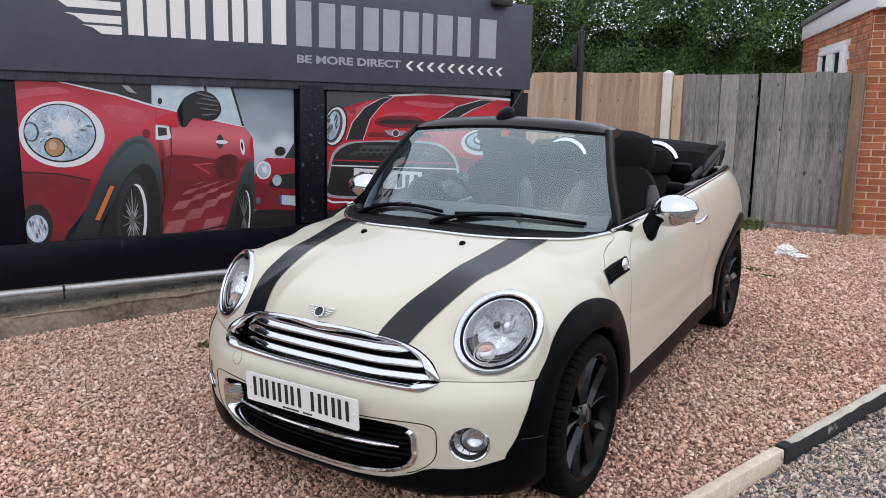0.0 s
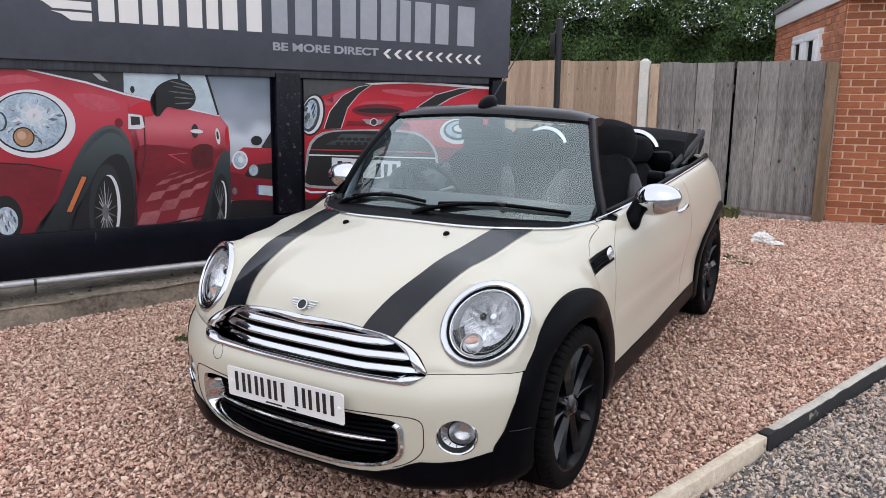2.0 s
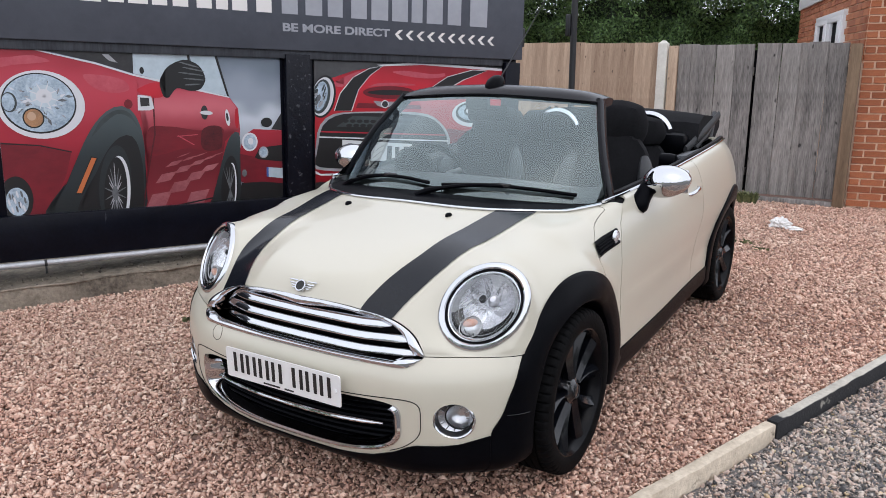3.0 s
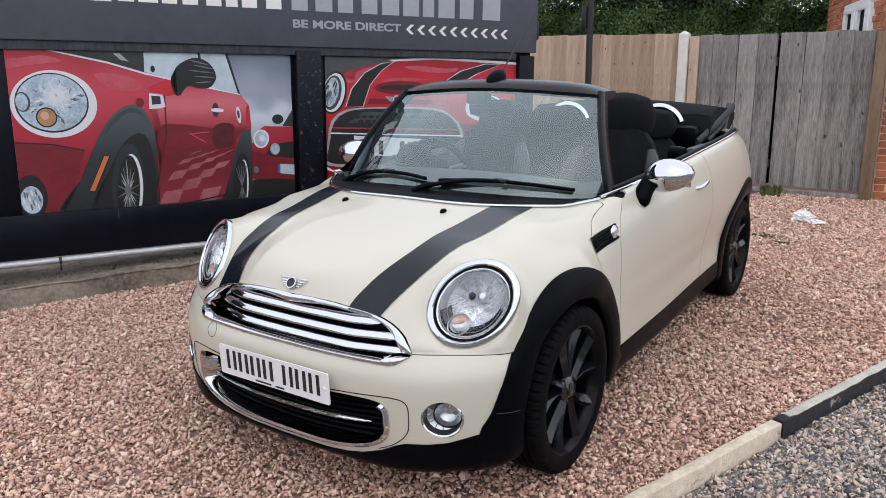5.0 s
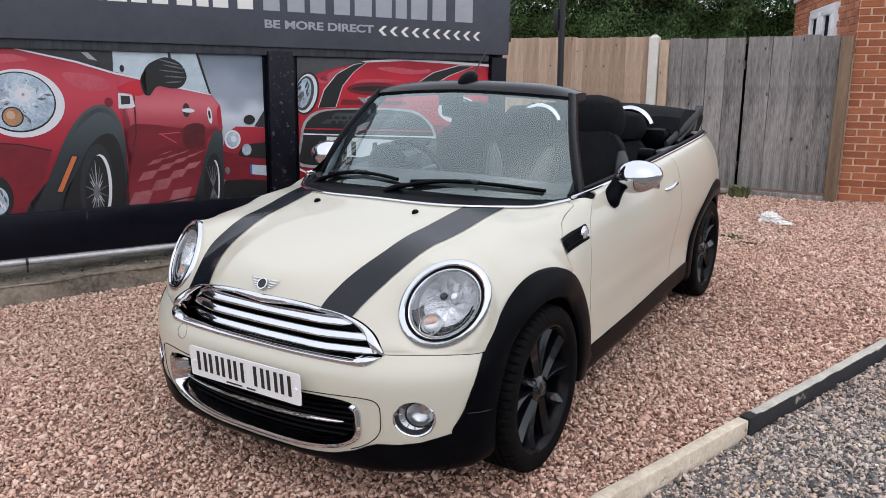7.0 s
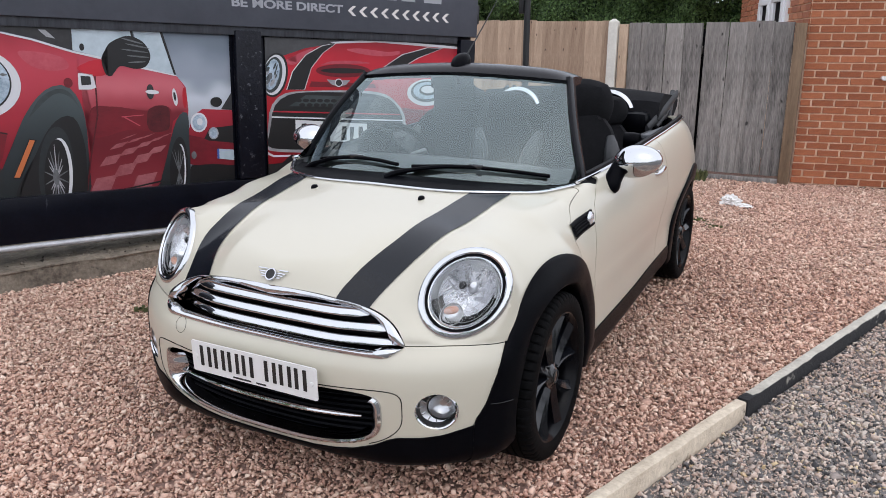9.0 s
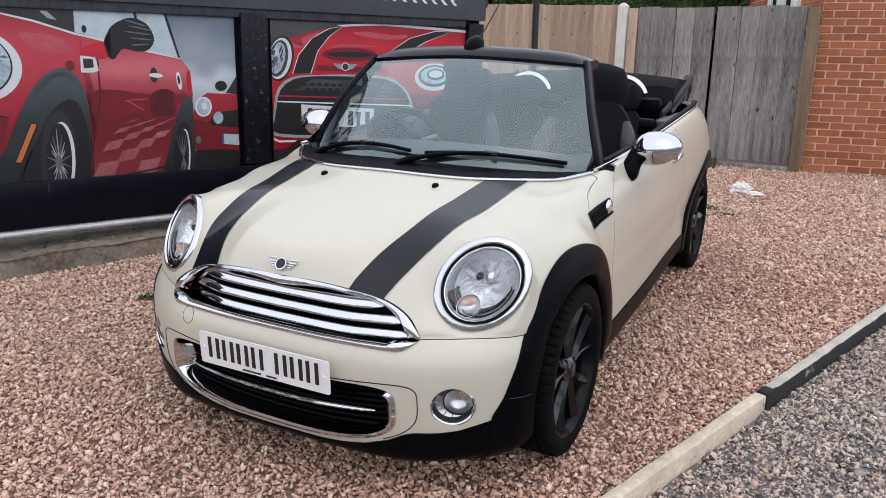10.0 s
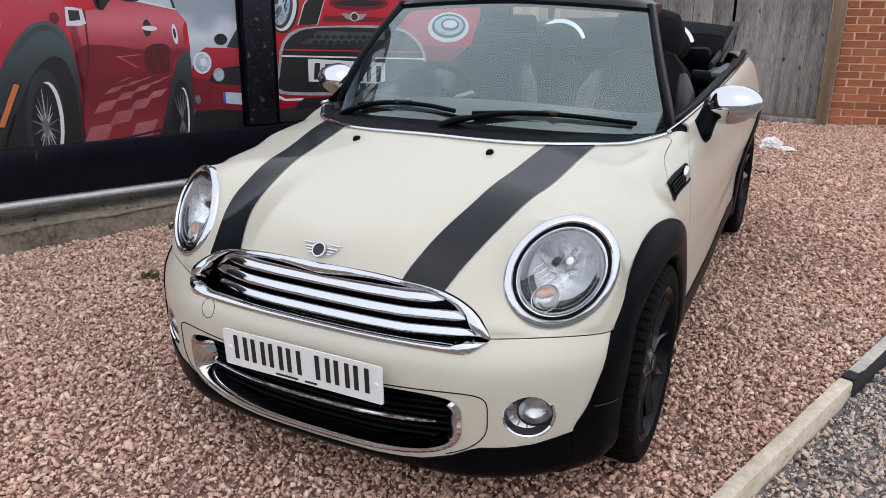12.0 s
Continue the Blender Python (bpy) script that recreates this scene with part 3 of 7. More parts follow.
def roof_and_window():
    ang = math.atan2(B_L.y, B_L.x)
    m = Matrix.Translation(B_O) @ Matrix.Rotation(ang, 4, "Z")
    roof = empty("flat_roof", m)
    part("fascia", box(5.15, 0.03, 0.22, 0.004, (2.3, 0.03, B_TOP + 0.09)), UPVC, roof, "white fascia board")
    part("fascia", box(0.03, 3.0, 0.22, 0.004, (-0.26, -1.45, B_TOP + 0.09)), UPVC, roof, "white fascia board")
    part("soffit", box(5.1, 0.04, 0.02, 0, (2.3, -0.005, B_TOP - 0.01)), UPVC, roof)
    part("roof_felt", box(5.2, 3.05, 0.08, 0.01, (2.3, -1.45, B_TOP + 0.24)), FELT, roof, "grey felt edge")
    tagged(roof, "flat felt roof with a white fascia", "roof", kind="structure")
    a0, a1, h0, h1 = WIN
    w = empty("window_1", m)
    cx, cz = (a0 + a1) / 2, (h0 + h1) / 2
    frame_bm = bmesh.new()
    for b in ((a1 - a0, 0.07, 0.06, cx, h1 - 0.03), (a1 - a0, 0.07, 0.06, cx, h0 + 0.03), (0.06, 0.07, h1 - h0 - 0.12, a0 + 0.03, cz), (0.06, 0.07, h1 - h0 - 0.12, a1 - 0.03, cz), (0.06, 0.07, h1 - h0 - 0.12, cx, cz)):
        join(frame_bm, box(b[0], b[1], b[2], 0.006, (b[3], 0.012, b[4])))
    part("window_frame", frame_bm, UPVC, w, "white plastic window frame")
    for k in (0, 1):
        c0 = a0 + 0.06 + k * (cx - a0 - 0.03)
        c1 = c0 + (a1 - a0) / 2 - 0.09
        sash = bmesh.new()
        for b in ((c1 - c0, 0.06, c0 + (c1 - c0) / 2, h1 - 0.09), (c1 - c0, 0.06, (c0 + c1) / 2, h0 + 0.09)):
            join(sash, box(b[0], 0.06, b[1], 0.005, (b[2], 0.03, b[3])))
        for c in (c0 + 0.1, c1 - 0.1):
            join(sash, box(0.2, 0.06, h1 - h0 - 0.24, 0.005, (c, 0.03, cz)))
        part("sash", sash, UPVC, w)
        part("pane", box(c1 - c0 - 0.36, 0.01, h1 - h0 - 0.2, 0, ((c0 + c1) / 2, 0.02, cz)), DARK, w, "dark window pane")
    part("window_sill", box(a1 - a0 + 0.1, 0.12, 0.04, 0.005, (cx, 0.06, h0 - 0.02)), UPVC, w)
    tagged(w, "white plastic casement window in the brick side wall", "window", kind="structure")


roof_and_window()
stub = tagged(part("overflow_pipe", lathe([(0.0, -0.09), (0.02, -0.09), (0.024, -0.085), (0.024, 0.02)], 16, Matrix.Rotation(radians(90), 4, "Z")), UPVC), "short white plastic overflow pipe in the brick wall", "pipe")
stub.matrix_basis = Matrix.Translation(B_O + B_F * 0.75 + Vector((0, 0, 1.135))) @ Matrix.Rotation(math.atan2(B_F.y, B_F.x), 4, "Z")


# ---- advertising hoarding ----
SIGN_M = Matrix.Translation(SIGN_O) @ Matrix(((SIGN_D.x, -SIGN_N.x, 0, 0), (SIGN_D.y, -SIGN_N.y, 0, 0), (0, 0, 1, 0), (0, 0, 0, 1))) @ Matrix.Translation((-1.8, 0, 0)) @ Matrix.Rotation(radians(1.5), 4, "Y") @ Matrix.Translation((1.8, 0, 0))
hoarding = empty("advertising_hoarding", SIGN_M)
part("back_board", box(6.6, 0.3, 1.42, 0.01, (-3.02, 0.18, 0.95)), SIGN_BLACK, hoarding)
part("header_board", box(6.6, 0.35, 0.72, 0.006, (-3.005, 0.145, 1.92)), SIGN_GREY, hoarding, "charcoal header board")
part("pillar", box(0.19, 0.06, 1.03, 0.006, (-1.785, 0.0, 1.02)), PILLAR_PAINT, hoarding, "scuffed black pillar")
part("weathered_strip", box(6.4, 0.05, 0.062, 0.004, (-3.1, 0.016, 1.5335)), STRIP_GREY, hoarding, "weathered grey strip below the header")
part("end_post", box(0.16, 0.06, 1.03, 0.006, (0.2, 0.0, 1.02)), SIGN_BLACK, hoarding)
part("plinth_board", box(6.6, 0.05, 0.285, 0.006, (-3.0, 0.0, 0.3525)), SIGN_BLACK, hoarding)
tagged(hoarding, "large black advertising hoarding with red car pictures", "hoarding")
bm = box(7.2, 0.8, 0.3, 0.015, (-3.0, 0.26, -0.03))
bmesh.ops.subdivide_edges(bm, edges=[e for e in bm.edges if e.calc_length() > 0.5], cuts=40, use_grid_fill=True)
for v in bm.verts:
    v.co += noise.noise_vector(v.co * 3.1) * 0.012 + noise.noise_vector(v.co * 14) * 0.005
arris = [(-6.6 + 0.08 * k, -0.138 + 0.004 * math.sin(k * 1.7) + 0.003 * math.sin(k * 0.6), 0.112 + 0.004 * math.sin(k * 0.9)) for k in range(90)]
join(bm, tube(arris, 0.009, 6))
slab = part("wall_base", bm, CONCRETE)
slab.data.materials.append(DIRT)
for f in slab.data.polygons:
    f.material_index = 1 if f.normal.z > 0.7 else 0
slab.matrix_basis = SIGN_M @ Matrix.Translation((-1.8, 0, 0)) @ Matrix.Rotation(radians(-1.5), 4, "Y") @ Matrix.Translation((1.8, 0, 0))
tagged(slab, "old stained concrete footing below the hoarding", "footing", kind="structure")
pipe = empty("galvanised_pipe", SIGN_M)
part("pipe", tube([(-6.2, -0.035, 0.188), (0.2, -0.035, 0.188)], 0.019, 14), GALVANISED, pipe)
for x in (-3.53, -2.3, -1.0):
    part("bracket", lathe([(0.02, -0.008), (0.0225, -0.008), (0.0225, 0.008), (0.02, 0.008)], 20, Matrix.Translation((x, -0.035, 0.188))), STEEL_BLACK, pipe, "dark pipe clip")
    part("bracket_foot", box(0.012, 0.012, 0.05, 0.002, (x, -0.045, 0.146)), STEEL_BLACK, pipe)
rng = np.random.default_rng(31)
along, across = rng.uniform(-3.9, 0.2, 420), rng.uniform(-0.13, 0.1, 420)
spots = np.array([SIGN_M @ Vector((a, b, 0.0)) for a, b in zip(along, across)])
spots[:, 2] = 0.118 + rng.uniform(-0.004, 0.012, len(spots))
CRUMBS = mottled(material("concrete_crumbs", (0.2, 0.17, 0.14), 0.95), (0.05, 0.042, 0.035), (0.3, 0.25, 0.2), 9, island_random=0.6)
debris = stones("footing_debris", spots, np.clip(rng.lognormal(math.log(0.009), 0.55, len(spots)), 0.004, 0.035), CRUMBS, 32)
tagged(debris, "loose pebbles and crumbs lying on the concrete footing", "debris", kind="stuff")
tagged(pipe, "long galvanised steel pipe along the foot of the hoarding", "pipe")


# ---- pictures and lettering on the hoarding ----
ART_DEEP = mottled(material("printed_deep_red", (0.16, 0.01, 0.016), 0.35), (0.11, 0.006, 0.013), (0.2, 0.011, 0.022), 2, 2.0, stretch=(1, 1, 2))
ART_CHECK = mottled(material("printed_check", (0.36, 0.1, 0.12), 0.35), (0.2, 0.04, 0.05), (0.38, 0.13, 0.145), 5)
ART_SHADE = mottled(material("printed_shade", (0.015, 0.02, 0.022), 0.4), (0.01, 0.013, 0.015), (0.022, 0.028, 0.031), 4)


def graded(name, stops, axis="Z", wave=0.1, scale=2.5):
    """A printed tone that runs from colour to colour along the board, stops as (place, colour)."""
    m = material(name, stops[0][1], 0.35)
    tree = m.node_tree
    coord = tree.nodes.new("ShaderNodeTexCoord")
    split = tree.nodes.new("ShaderNodeSeparateXYZ")
    link(m, coord.outputs["Object"], split.inputs[0])
    grain = node(m, "ShaderNodeTexNoise", Scale=scale, Detail=2.0)
    link(m, coord.outputs["Object"], grain.inputs["Vector"])
    bend = tree.nodes.new("ShaderNodeMath")
    bend.operation = "MULTIPLY_ADD"
    bend.inputs[1].default_value = wave
    link(m, grain.outputs["Fac"], bend.inputs[0])
    link(m, split.outputs[axis], bend.inputs[2])
    scope = node(m, "ShaderNodeMapRange")
    low, high = stops[0][0] + wave / 2, stops[-1][0] + wave / 2
    scope.inputs["From Min"].default_value, scope.inputs["From Max"].default_value = low, high
    link(m, bend.outputs[0], scope.inputs["Value"])
    ramp = tree.nodes.new("ShaderNodeValToRGB")
    ramp.color_ramp.interpolation = "EASE"
    ramp.color_ramp.elements[0].color, ramp.color_ramp.elements[1].color = (*stops[0][1], 1), (*stops[-1][1], 1)
    for place, color in stops[1:-1]:
        ramp.color_ramp.elements.new((place - stops[0][0]) / (stops[-1][0] - stops[0][0])).color = (*color, 1)
    link(m, scope.outputs[0], ramp.inputs["Fac"])
    link(m, ramp.outputs["Color"], shader(m).inputs["Base Color"])
    return m


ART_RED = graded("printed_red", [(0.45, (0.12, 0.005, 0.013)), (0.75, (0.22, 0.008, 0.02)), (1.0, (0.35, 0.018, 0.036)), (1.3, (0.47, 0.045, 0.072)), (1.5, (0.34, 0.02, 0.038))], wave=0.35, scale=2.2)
ART_BRIGHT = graded("printed_bright_red", [(0.5, (0.22, 0.005, 0.012)), (1.1, (0.4, 0.009, 0.02)), (1.3, (0.5, 0.016, 0.034)), (1.5, (0.3, 0.008, 0.02))], wave=0.3, scale=3.0)
ART_MURK = mottled(material("printed_murky_red", (0.06, 0.006, 0.01), 0.35), (0.035, 0.004, 0.007), (0.12, 0.01, 0.016), 14)
ART_ORANGE = material("printed_orange", (0.48, 0.14, 0.045), 0.4)
ART_SKIN = material("printed_pale_amber", (0.5, 0.33, 0.22), 0.4)
ART_BLUE = material("printed_blue", (0.04, 0.09, 0.32), 0.4)
ART_DOOR = graded("printed_door_red", [(0.5, (0.2, 0.022, 0.032)), (0.8, (0.13, 0.008, 0.016)), (0.97, (0.16, 0.01, 0.02)), (1.04, (0.36, 0.05, 0.07)), (1.16, (0.54, 0.125, 0.155)), (1.32, (0.45, 0.05, 0.08))], wave=0.05, scale=6.0)
ART_ARCH = graded("printed_arch", [(0.45, (0.012, 0.016, 0.018)), (0.8, (0.022, 0.03, 0.034)), (1.15, (0.06, 0.08, 0.085))], wave=0.12)
ART_DARK = mottled(material("printed_dark", (0.02, 0.02, 0.022), 0.4), (0.012, 0.012, 0.014), (0.035, 0.035, 0.038), 4)
ART_BLACK = material("printed_black", (0.008, 0.008, 0.009), 0.4)
ART_SLATE = mottled(material("printed_slate", (0.05, 0.06, 0.065), 0.4), (0.022, 0.029, 0.032), (0.055, 0.07, 0.074), 3, 2.0)
ART_GREY = mottled(material("printed_grey", (0.3, 0.31, 0.33), 0.4), (0.2, 0.2, 0.22), (0.42, 0.43, 0.45), 12)
ART_DIM = mottled(material("printed_dim_grey", (0.1, 0.11, 0.12), 0.4), (0.06, 0.065, 0.075), (0.16, 0.17, 0.18), 12)
ART_WHITE = material("printed_white", (0.62, 0.63, 0.66), 0.4)
ART_GLASS = mottled(material("printed_glass", (0.3, 0.38, 0.42), 0.4), (0.3, 0.38, 0.43), (0.55, 0.64, 0.7), 2, 1.0)
ART_LENS = mottled(material("printed_lens", (0.4, 0.45, 0.5), 0.4), (0.15, 0.21, 0.28), (0.58, 0.7, 0.8), 11, 5.0)
ART_AMBER = mottled(material("printed_amber", (0.5, 0.2, 0.07), 0.4), (0.2, 0.12, 0.07), (0.52, 0.27, 0.13), 20)
ART_PLATE = material("printed_plate", (0.6, 0.62, 0.64), 0.4)
ART_SKY = graded("printed_sky", [(0.7, (0.2, 0.23, 0.27)), (0.98, (0.4, 0.44, 0.49)), (1.1, (0.5, 0.54, 0.6)), (1.22, (0.24, 0.275, 0.33)), (1.5, (0.11, 0.14, 0.18))], wave=0.4, scale=2.6)

ART_SHEEN = mottled(material("printed_sheen", (0.55, 0.14, 0.17), 0.35), (0.38, 0.035, 0.06), (0.52, 0.1, 0.13), 5, 2.0)


def clip(points, x0, x1, z0, z1):
    """Cut a flat outline to the picture's rectangle."""
    for axis, limit, sign in ((0, x0, 1), (0, x1, -1), (1, z0, 1), (1, z1, -1)):
        out = []
        for k, p in enumerate(points):
            q = points[k - 1]
            a, b = (q[axis] - limit) * sign, (p[axis] - limit) * sign
            if a * b < 0:
                t = a / (a - b)
                out.append((q[0] + (p[0] - q[0]) * t, q[1] + (p[1] - q[1]) * t))
            if b >= 0:
                out.append(p)
        points = out
    return points


class Picture:
    def __init__(self, label, x0, x1, z0, z1, back):
        self.rect = (x0, x1, z0, z1)
        self.base = tagged(empty("car_poster", SIGN_M), label, "poster", "posters on the hoarding")
        part("poster_sheet", box(x1 - x0, 0.012, z1 - z0, 0.002, ((x0 + x1) / 2, 0.022, (z0 + z1) / 2)), back, self.base)

    def art(self, name, mat, depth, points, smooth):
        if smooth:
            closed = points + points[:2]
            points = [tuple(p) for p in curve_through(closed, 50)[:-1]]
        points = clip(points, *self.rect)
        if len(points) < 3:
            return
        bm = bmesh.new()
        bm.faces.new([bm.verts.new((x, 0.0155 - 0.0011 * depth, z)) for x, z in points])
        bmesh.ops.triangulate(bm, faces=bm.faces)
        mesh = bpy.data.meshes.new(name)
        bm.to_mesh(mesh)
        bm.free()
        part(name, mesh, mat, self.base, smooth=False)

    def oval(self, name, mat, depth, x, z, rx, rz, turn):
        c, s = math.cos(radians(turn)), math.sin(radians(turn))
        pts = [(x + rx * math.cos(a) * c - rz * math.sin(a) * s, z + rx * math.cos(a) * s + rz * math.sin(a) * c) for a in np.linspace(0, 2 * math.pi, 41)[:-1]]
        self.art(name, mat, depth, pts, 0)


first = Picture("printed picture of a red hatchback seen from its front corner", -3.71, -1.91, 0.46, 1.503, ART_SKY)
art, oval = first.art, first.oval
art("ground_patch", ART_DARK, 1, [(-3.77, 0.51), (-2.9, 0.55), (-1.9, 0.62), (-1.9, 0.43), (-2.9, 0.43), (-3.77, 0.46)], 0)
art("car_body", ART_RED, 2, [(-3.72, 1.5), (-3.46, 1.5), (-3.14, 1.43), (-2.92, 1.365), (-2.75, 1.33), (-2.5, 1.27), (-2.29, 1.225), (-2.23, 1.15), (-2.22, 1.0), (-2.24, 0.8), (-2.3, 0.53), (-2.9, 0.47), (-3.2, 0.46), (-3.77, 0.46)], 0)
art("bonnet_light", ART_SHEEN, 3, [(-3.71, 1.44), (-3.62, 1.455), (-3.5, 1.47), (-3.4, 1.44), (-3.47, 1.425), (-3.6, 1.41), (-3.71, 1.39)], 1)
art("wing_light", ART_SHEEN, 3, [(-3.22, 1.36), (-3.1, 1.36), (-2.98, 1.33), (-2.95, 1.27), (-3.05, 1.25), (-3.16, 1.28)], 1)
art("bumper_shade", ART_DEEP, 3, [(-3.72, 0.95), (-3.5, 0.93), (-3.32, 0.885), (-3.36, 0.74), (-3.47, 0.5), (-3.5, 0.44), (-3.72, 0.44)], 0)
art("bumper_line", ART_BLACK, 4, [(-3.72, 0.948), (-3.5, 0.928), (-3.32, 0.882), (-3.32, 0.875), (-3.5, 0.921), (-3.72, 0.94)], 0)
art("door_shape", ART_DOOR, 3, [(-2.9, 1.35), (-2.75, 1.325), (-2.5, 1.265), (-2.29, 1.22), (-2.235, 1.145), (-2.225, 1.0), (-2.27, 0.98), (-2.33, 0.923), (-2.406, 0.569), (-2.456, 0.496), (-2.92, 0.47), (-2.864, 0.705), (-2.84, 0.848), (-2.83, 1.0)], 0)
art("mirrored_field", ART_DEEP, 4, [(-2.84, 1.02), (-2.7, 1.03), (-2.5, 1.0), (-2.35, 1.02), (-2.345, 0.9), (-2.39, 0.84), (-2.6, 0.88), (-2.84, 0.84)], 1)
art("mirrored_blob", ART_MURK, 5, [(-2.49, 1.0), (-2.44, 1.03), (-2.36, 1.02), (-2.35, 0.93), (-2.37, 0.87), (-2.46, 0.86), (-2.5, 0.9)], 1)
art("mirrored_line", ART_SHEEN, 5, [(-2.66, 0.96), (-2.52, 0.97), (-2.52, 0.975), (-2.66, 0.966)], 0)
art("mirrored_line", ART_SHEEN, 5, [(-2.66, 0.966), (-2.55, 0.9), (-2.545, 0.904), (-2.65, 0.97)], 0)
art("windscreen_shape", ART_DARK, 3, [(-3.44, 1.505), (-2.91, 1.505), (-2.92, 1.375), (-3.14, 1.44)], 0)
art("windscreen_glint", ART_GREY, 4, [(-3.1, 1.49), (-3.06, 1.49), (-3.01, 1.44), (-3.06, 1.45)], 0)
art("side_window", ART_GLASS, 3, [(-2.915, 1.505), (-2.566, 1.505), (-2.54, 1.28), (-2.75, 1.335), (-2.918, 1.375)], 0)
art("side_window", ART_GLASS, 3, [(-2.552, 1.505), (-2.374, 1.505), (-2.3, 1.235), (-2.5, 1.275)], 0)
art("window_pillar", ART_BLACK, 4, [(-2.384, 1.505), (-2.366, 1.505), (-2.29, 1.228), (-2.305, 1.232)], 0)
art("window_pillar", ART_BLACK, 4, [(-2.57, 1.505), (-2.556, 1.505), (-2.53, 1.285), (-2.545, 1.29)], 0)
art("chrome_line", ART_WHITE, 5, [(-3.46, 1.503), (-3.14, 1.438), (-2.92, 1.372), (-2.75, 1.336), (-2.5, 1.277), (-2.29, 1.23), (-2.29, 1.222), (-2.5, 1.265), (-2.75, 1.325), (-2.92, 1.36), (-3.14, 1.426), (-3.48, 1.5)], 0)
oval("wiper_knob", ART_BLACK, 6, -2.865, 1.395, 0.014, 0.022, 0)
art("arch_shape", ART_ARCH, 4, [(-3.492, 0.445), (-3.339, 0.73), (-3.231, 0.964), (-3.128, 1.107), (-3.027, 1.166), (-2.946, 1.14), (-2.892, 1.026), (-2.875, 0.849), (-2.891, 0.671), (-2.934, 0.45)], 1)
art("arch_edge", ART_SLATE, 4.3, [(-3.2, 0.97), (-3.128, 1.085), (-3.03, 1.142), (-2.955, 1.118), (-2.905, 1.02), (-2.955, 1.09), (-3.03, 1.115), (-3.11, 1.06)], 1)
art("arch_shade", ART_BLACK, 4.5, [(-3.306, 0.468), (-3.178, 0.756), (-3.089, 0.909), (-3.004, 0.976), (-2.938, 0.957), (-2.901, 0.832), (-2.896, 0.671), (-2.943, 0.45)], 1)
oval("tyre_shape", ART_SHADE, 5, -3.075, 0.64, 0.1, 0.275, -6)
oval("rim_shape", ART_WHITE, 6, -3.062, 0.6, 0.078, 0.245, -5)
oval("rim_shape", ART_BLACK, 7, -3.076, 0.598, 0.072, 0.24, -5)
for turn in (62, 72, 81, 90, 99, 108, 118):
    oval("spoke_shape", ART_DIM if turn % 2 else ART_GREY, 8, -3.075, 0.6, 0.21 - 0.0045 * abs(turn - 90), 0.004, turn)
for turn in (30, -30):
    oval("spoke_shape", ART_DIM, 8, -3.075, 0.6, 0.08, 0.005, turn)
oval("hub_shape", ART_DIM, 8.5, -3.08, 0.6, 0.018, 0.05, 0)
oval("lamp_ring", ART_WHITE, 5, -3.466, 1.174, 0.245, 0.208, 0)
oval("lamp_seal", ART_BLACK, 5.6, -3.478, 1.182, 0.208, 0.184, 0)
oval("lamp_face", ART_LENS, 6, -3.478, 1.184, 0.199, 0.175, 0)
rr = random.Random(14)
for k in range(70):
    a, r = rr.uniform(0, 6.283), rr.uniform(0.25, 0.93)
    x, z, w = -3.478 + 0.19 * r * math.cos(a), 1.184 + 0.165 * r * math.sin(a), rr.uniform(0.008, 0.028)
    d = a + rr.uniform(-0.5, 0.5)
    art("lamp_facet", rr.choice((ART_WHITE, ART_LENS, ART_GREY, ART_DIM, ART_GLASS)), 6.2 + 0.005 * k,
        [(x + w * math.cos(d), z + w * math.sin(d)), (x + 0.35 * w * math.cos(d + 1.6), z + 0.35 * w * math.sin(d + 1.6)), (x - w * math.cos(d), z - w * math.sin(d)), (x + 0.35 * w * math.cos(d - 1.6), z + 0.35 * w * math.sin(d - 1.6))], 0)
oval("lamp_flare", ART_GLASS, 6.7, -3.45, 1.227, 0.075, 0.068, 0)
oval("lamp_flare", ART_WHITE, 7, -3.45, 1.227, 0.045, 0.042, 0)
for turn in (25, 70, 115, 160):
    oval("lamp_star", ART_WHITE, 7.5, -3.45, 1.227, 0.085, 0.005, turn)
oval("lamp_amber", ART_BLACK, 6.9, -3.518, 1.094, 0.06, 0.062, 0)
oval("lamp_amber", ART_AMBER, 7.2, -3.518, 1.094, 0.052, 0.054, 0)
oval("lamp_glint", ART_SKIN, 7.6, -3.528, 1.105, 0.024, 0.026, 0)
oval("lamp_side", ART_SLATE, 6.8, -3.642, 1.19, 0.042, 0.06, 0)
oval("lamp_side", ART_LENS, 7.0, -3.646, 1.19, 0.034, 0.052, 0)
art("marker", ART_BLACK, 4.8, [(-3.318, 0.606), (-3.276, 0.603), (-3.168, 0.836), (-3.21, 0.848)], 0)
art("marker", ART_ORANGE, 5, [(-3.311, 0.616), (-3.282, 0.613), (-3.178, 0.834), (-3.206, 0.84)], 0)
oval("wing_mark", ART_DEEP, 5, -2.961, 1.179, 0.026, 0.03, 0)
art("mirror_foot_shape", ART_BRIGHT, 5, [(-2.895, 1.278), (-2.82, 1.313), (-2.752, 1.314), (-2.735, 1.235), (-2.807, 1.221), (-2.891, 1.252)], 1)
art("mirror_shape", ART_BLACK, 6, [(-2.755, 1.33), (-2.704, 1.419), (-2.606, 1.469), (-2.54, 1.462), (-2.482, 1.424), (-2.452, 1.345), (-2.49, 1.28), (-2.56, 1.268), (-2.64, 1.285), (-2.68, 1.25), (-2.703, 1.221), (-2.738, 1.235)], 1)
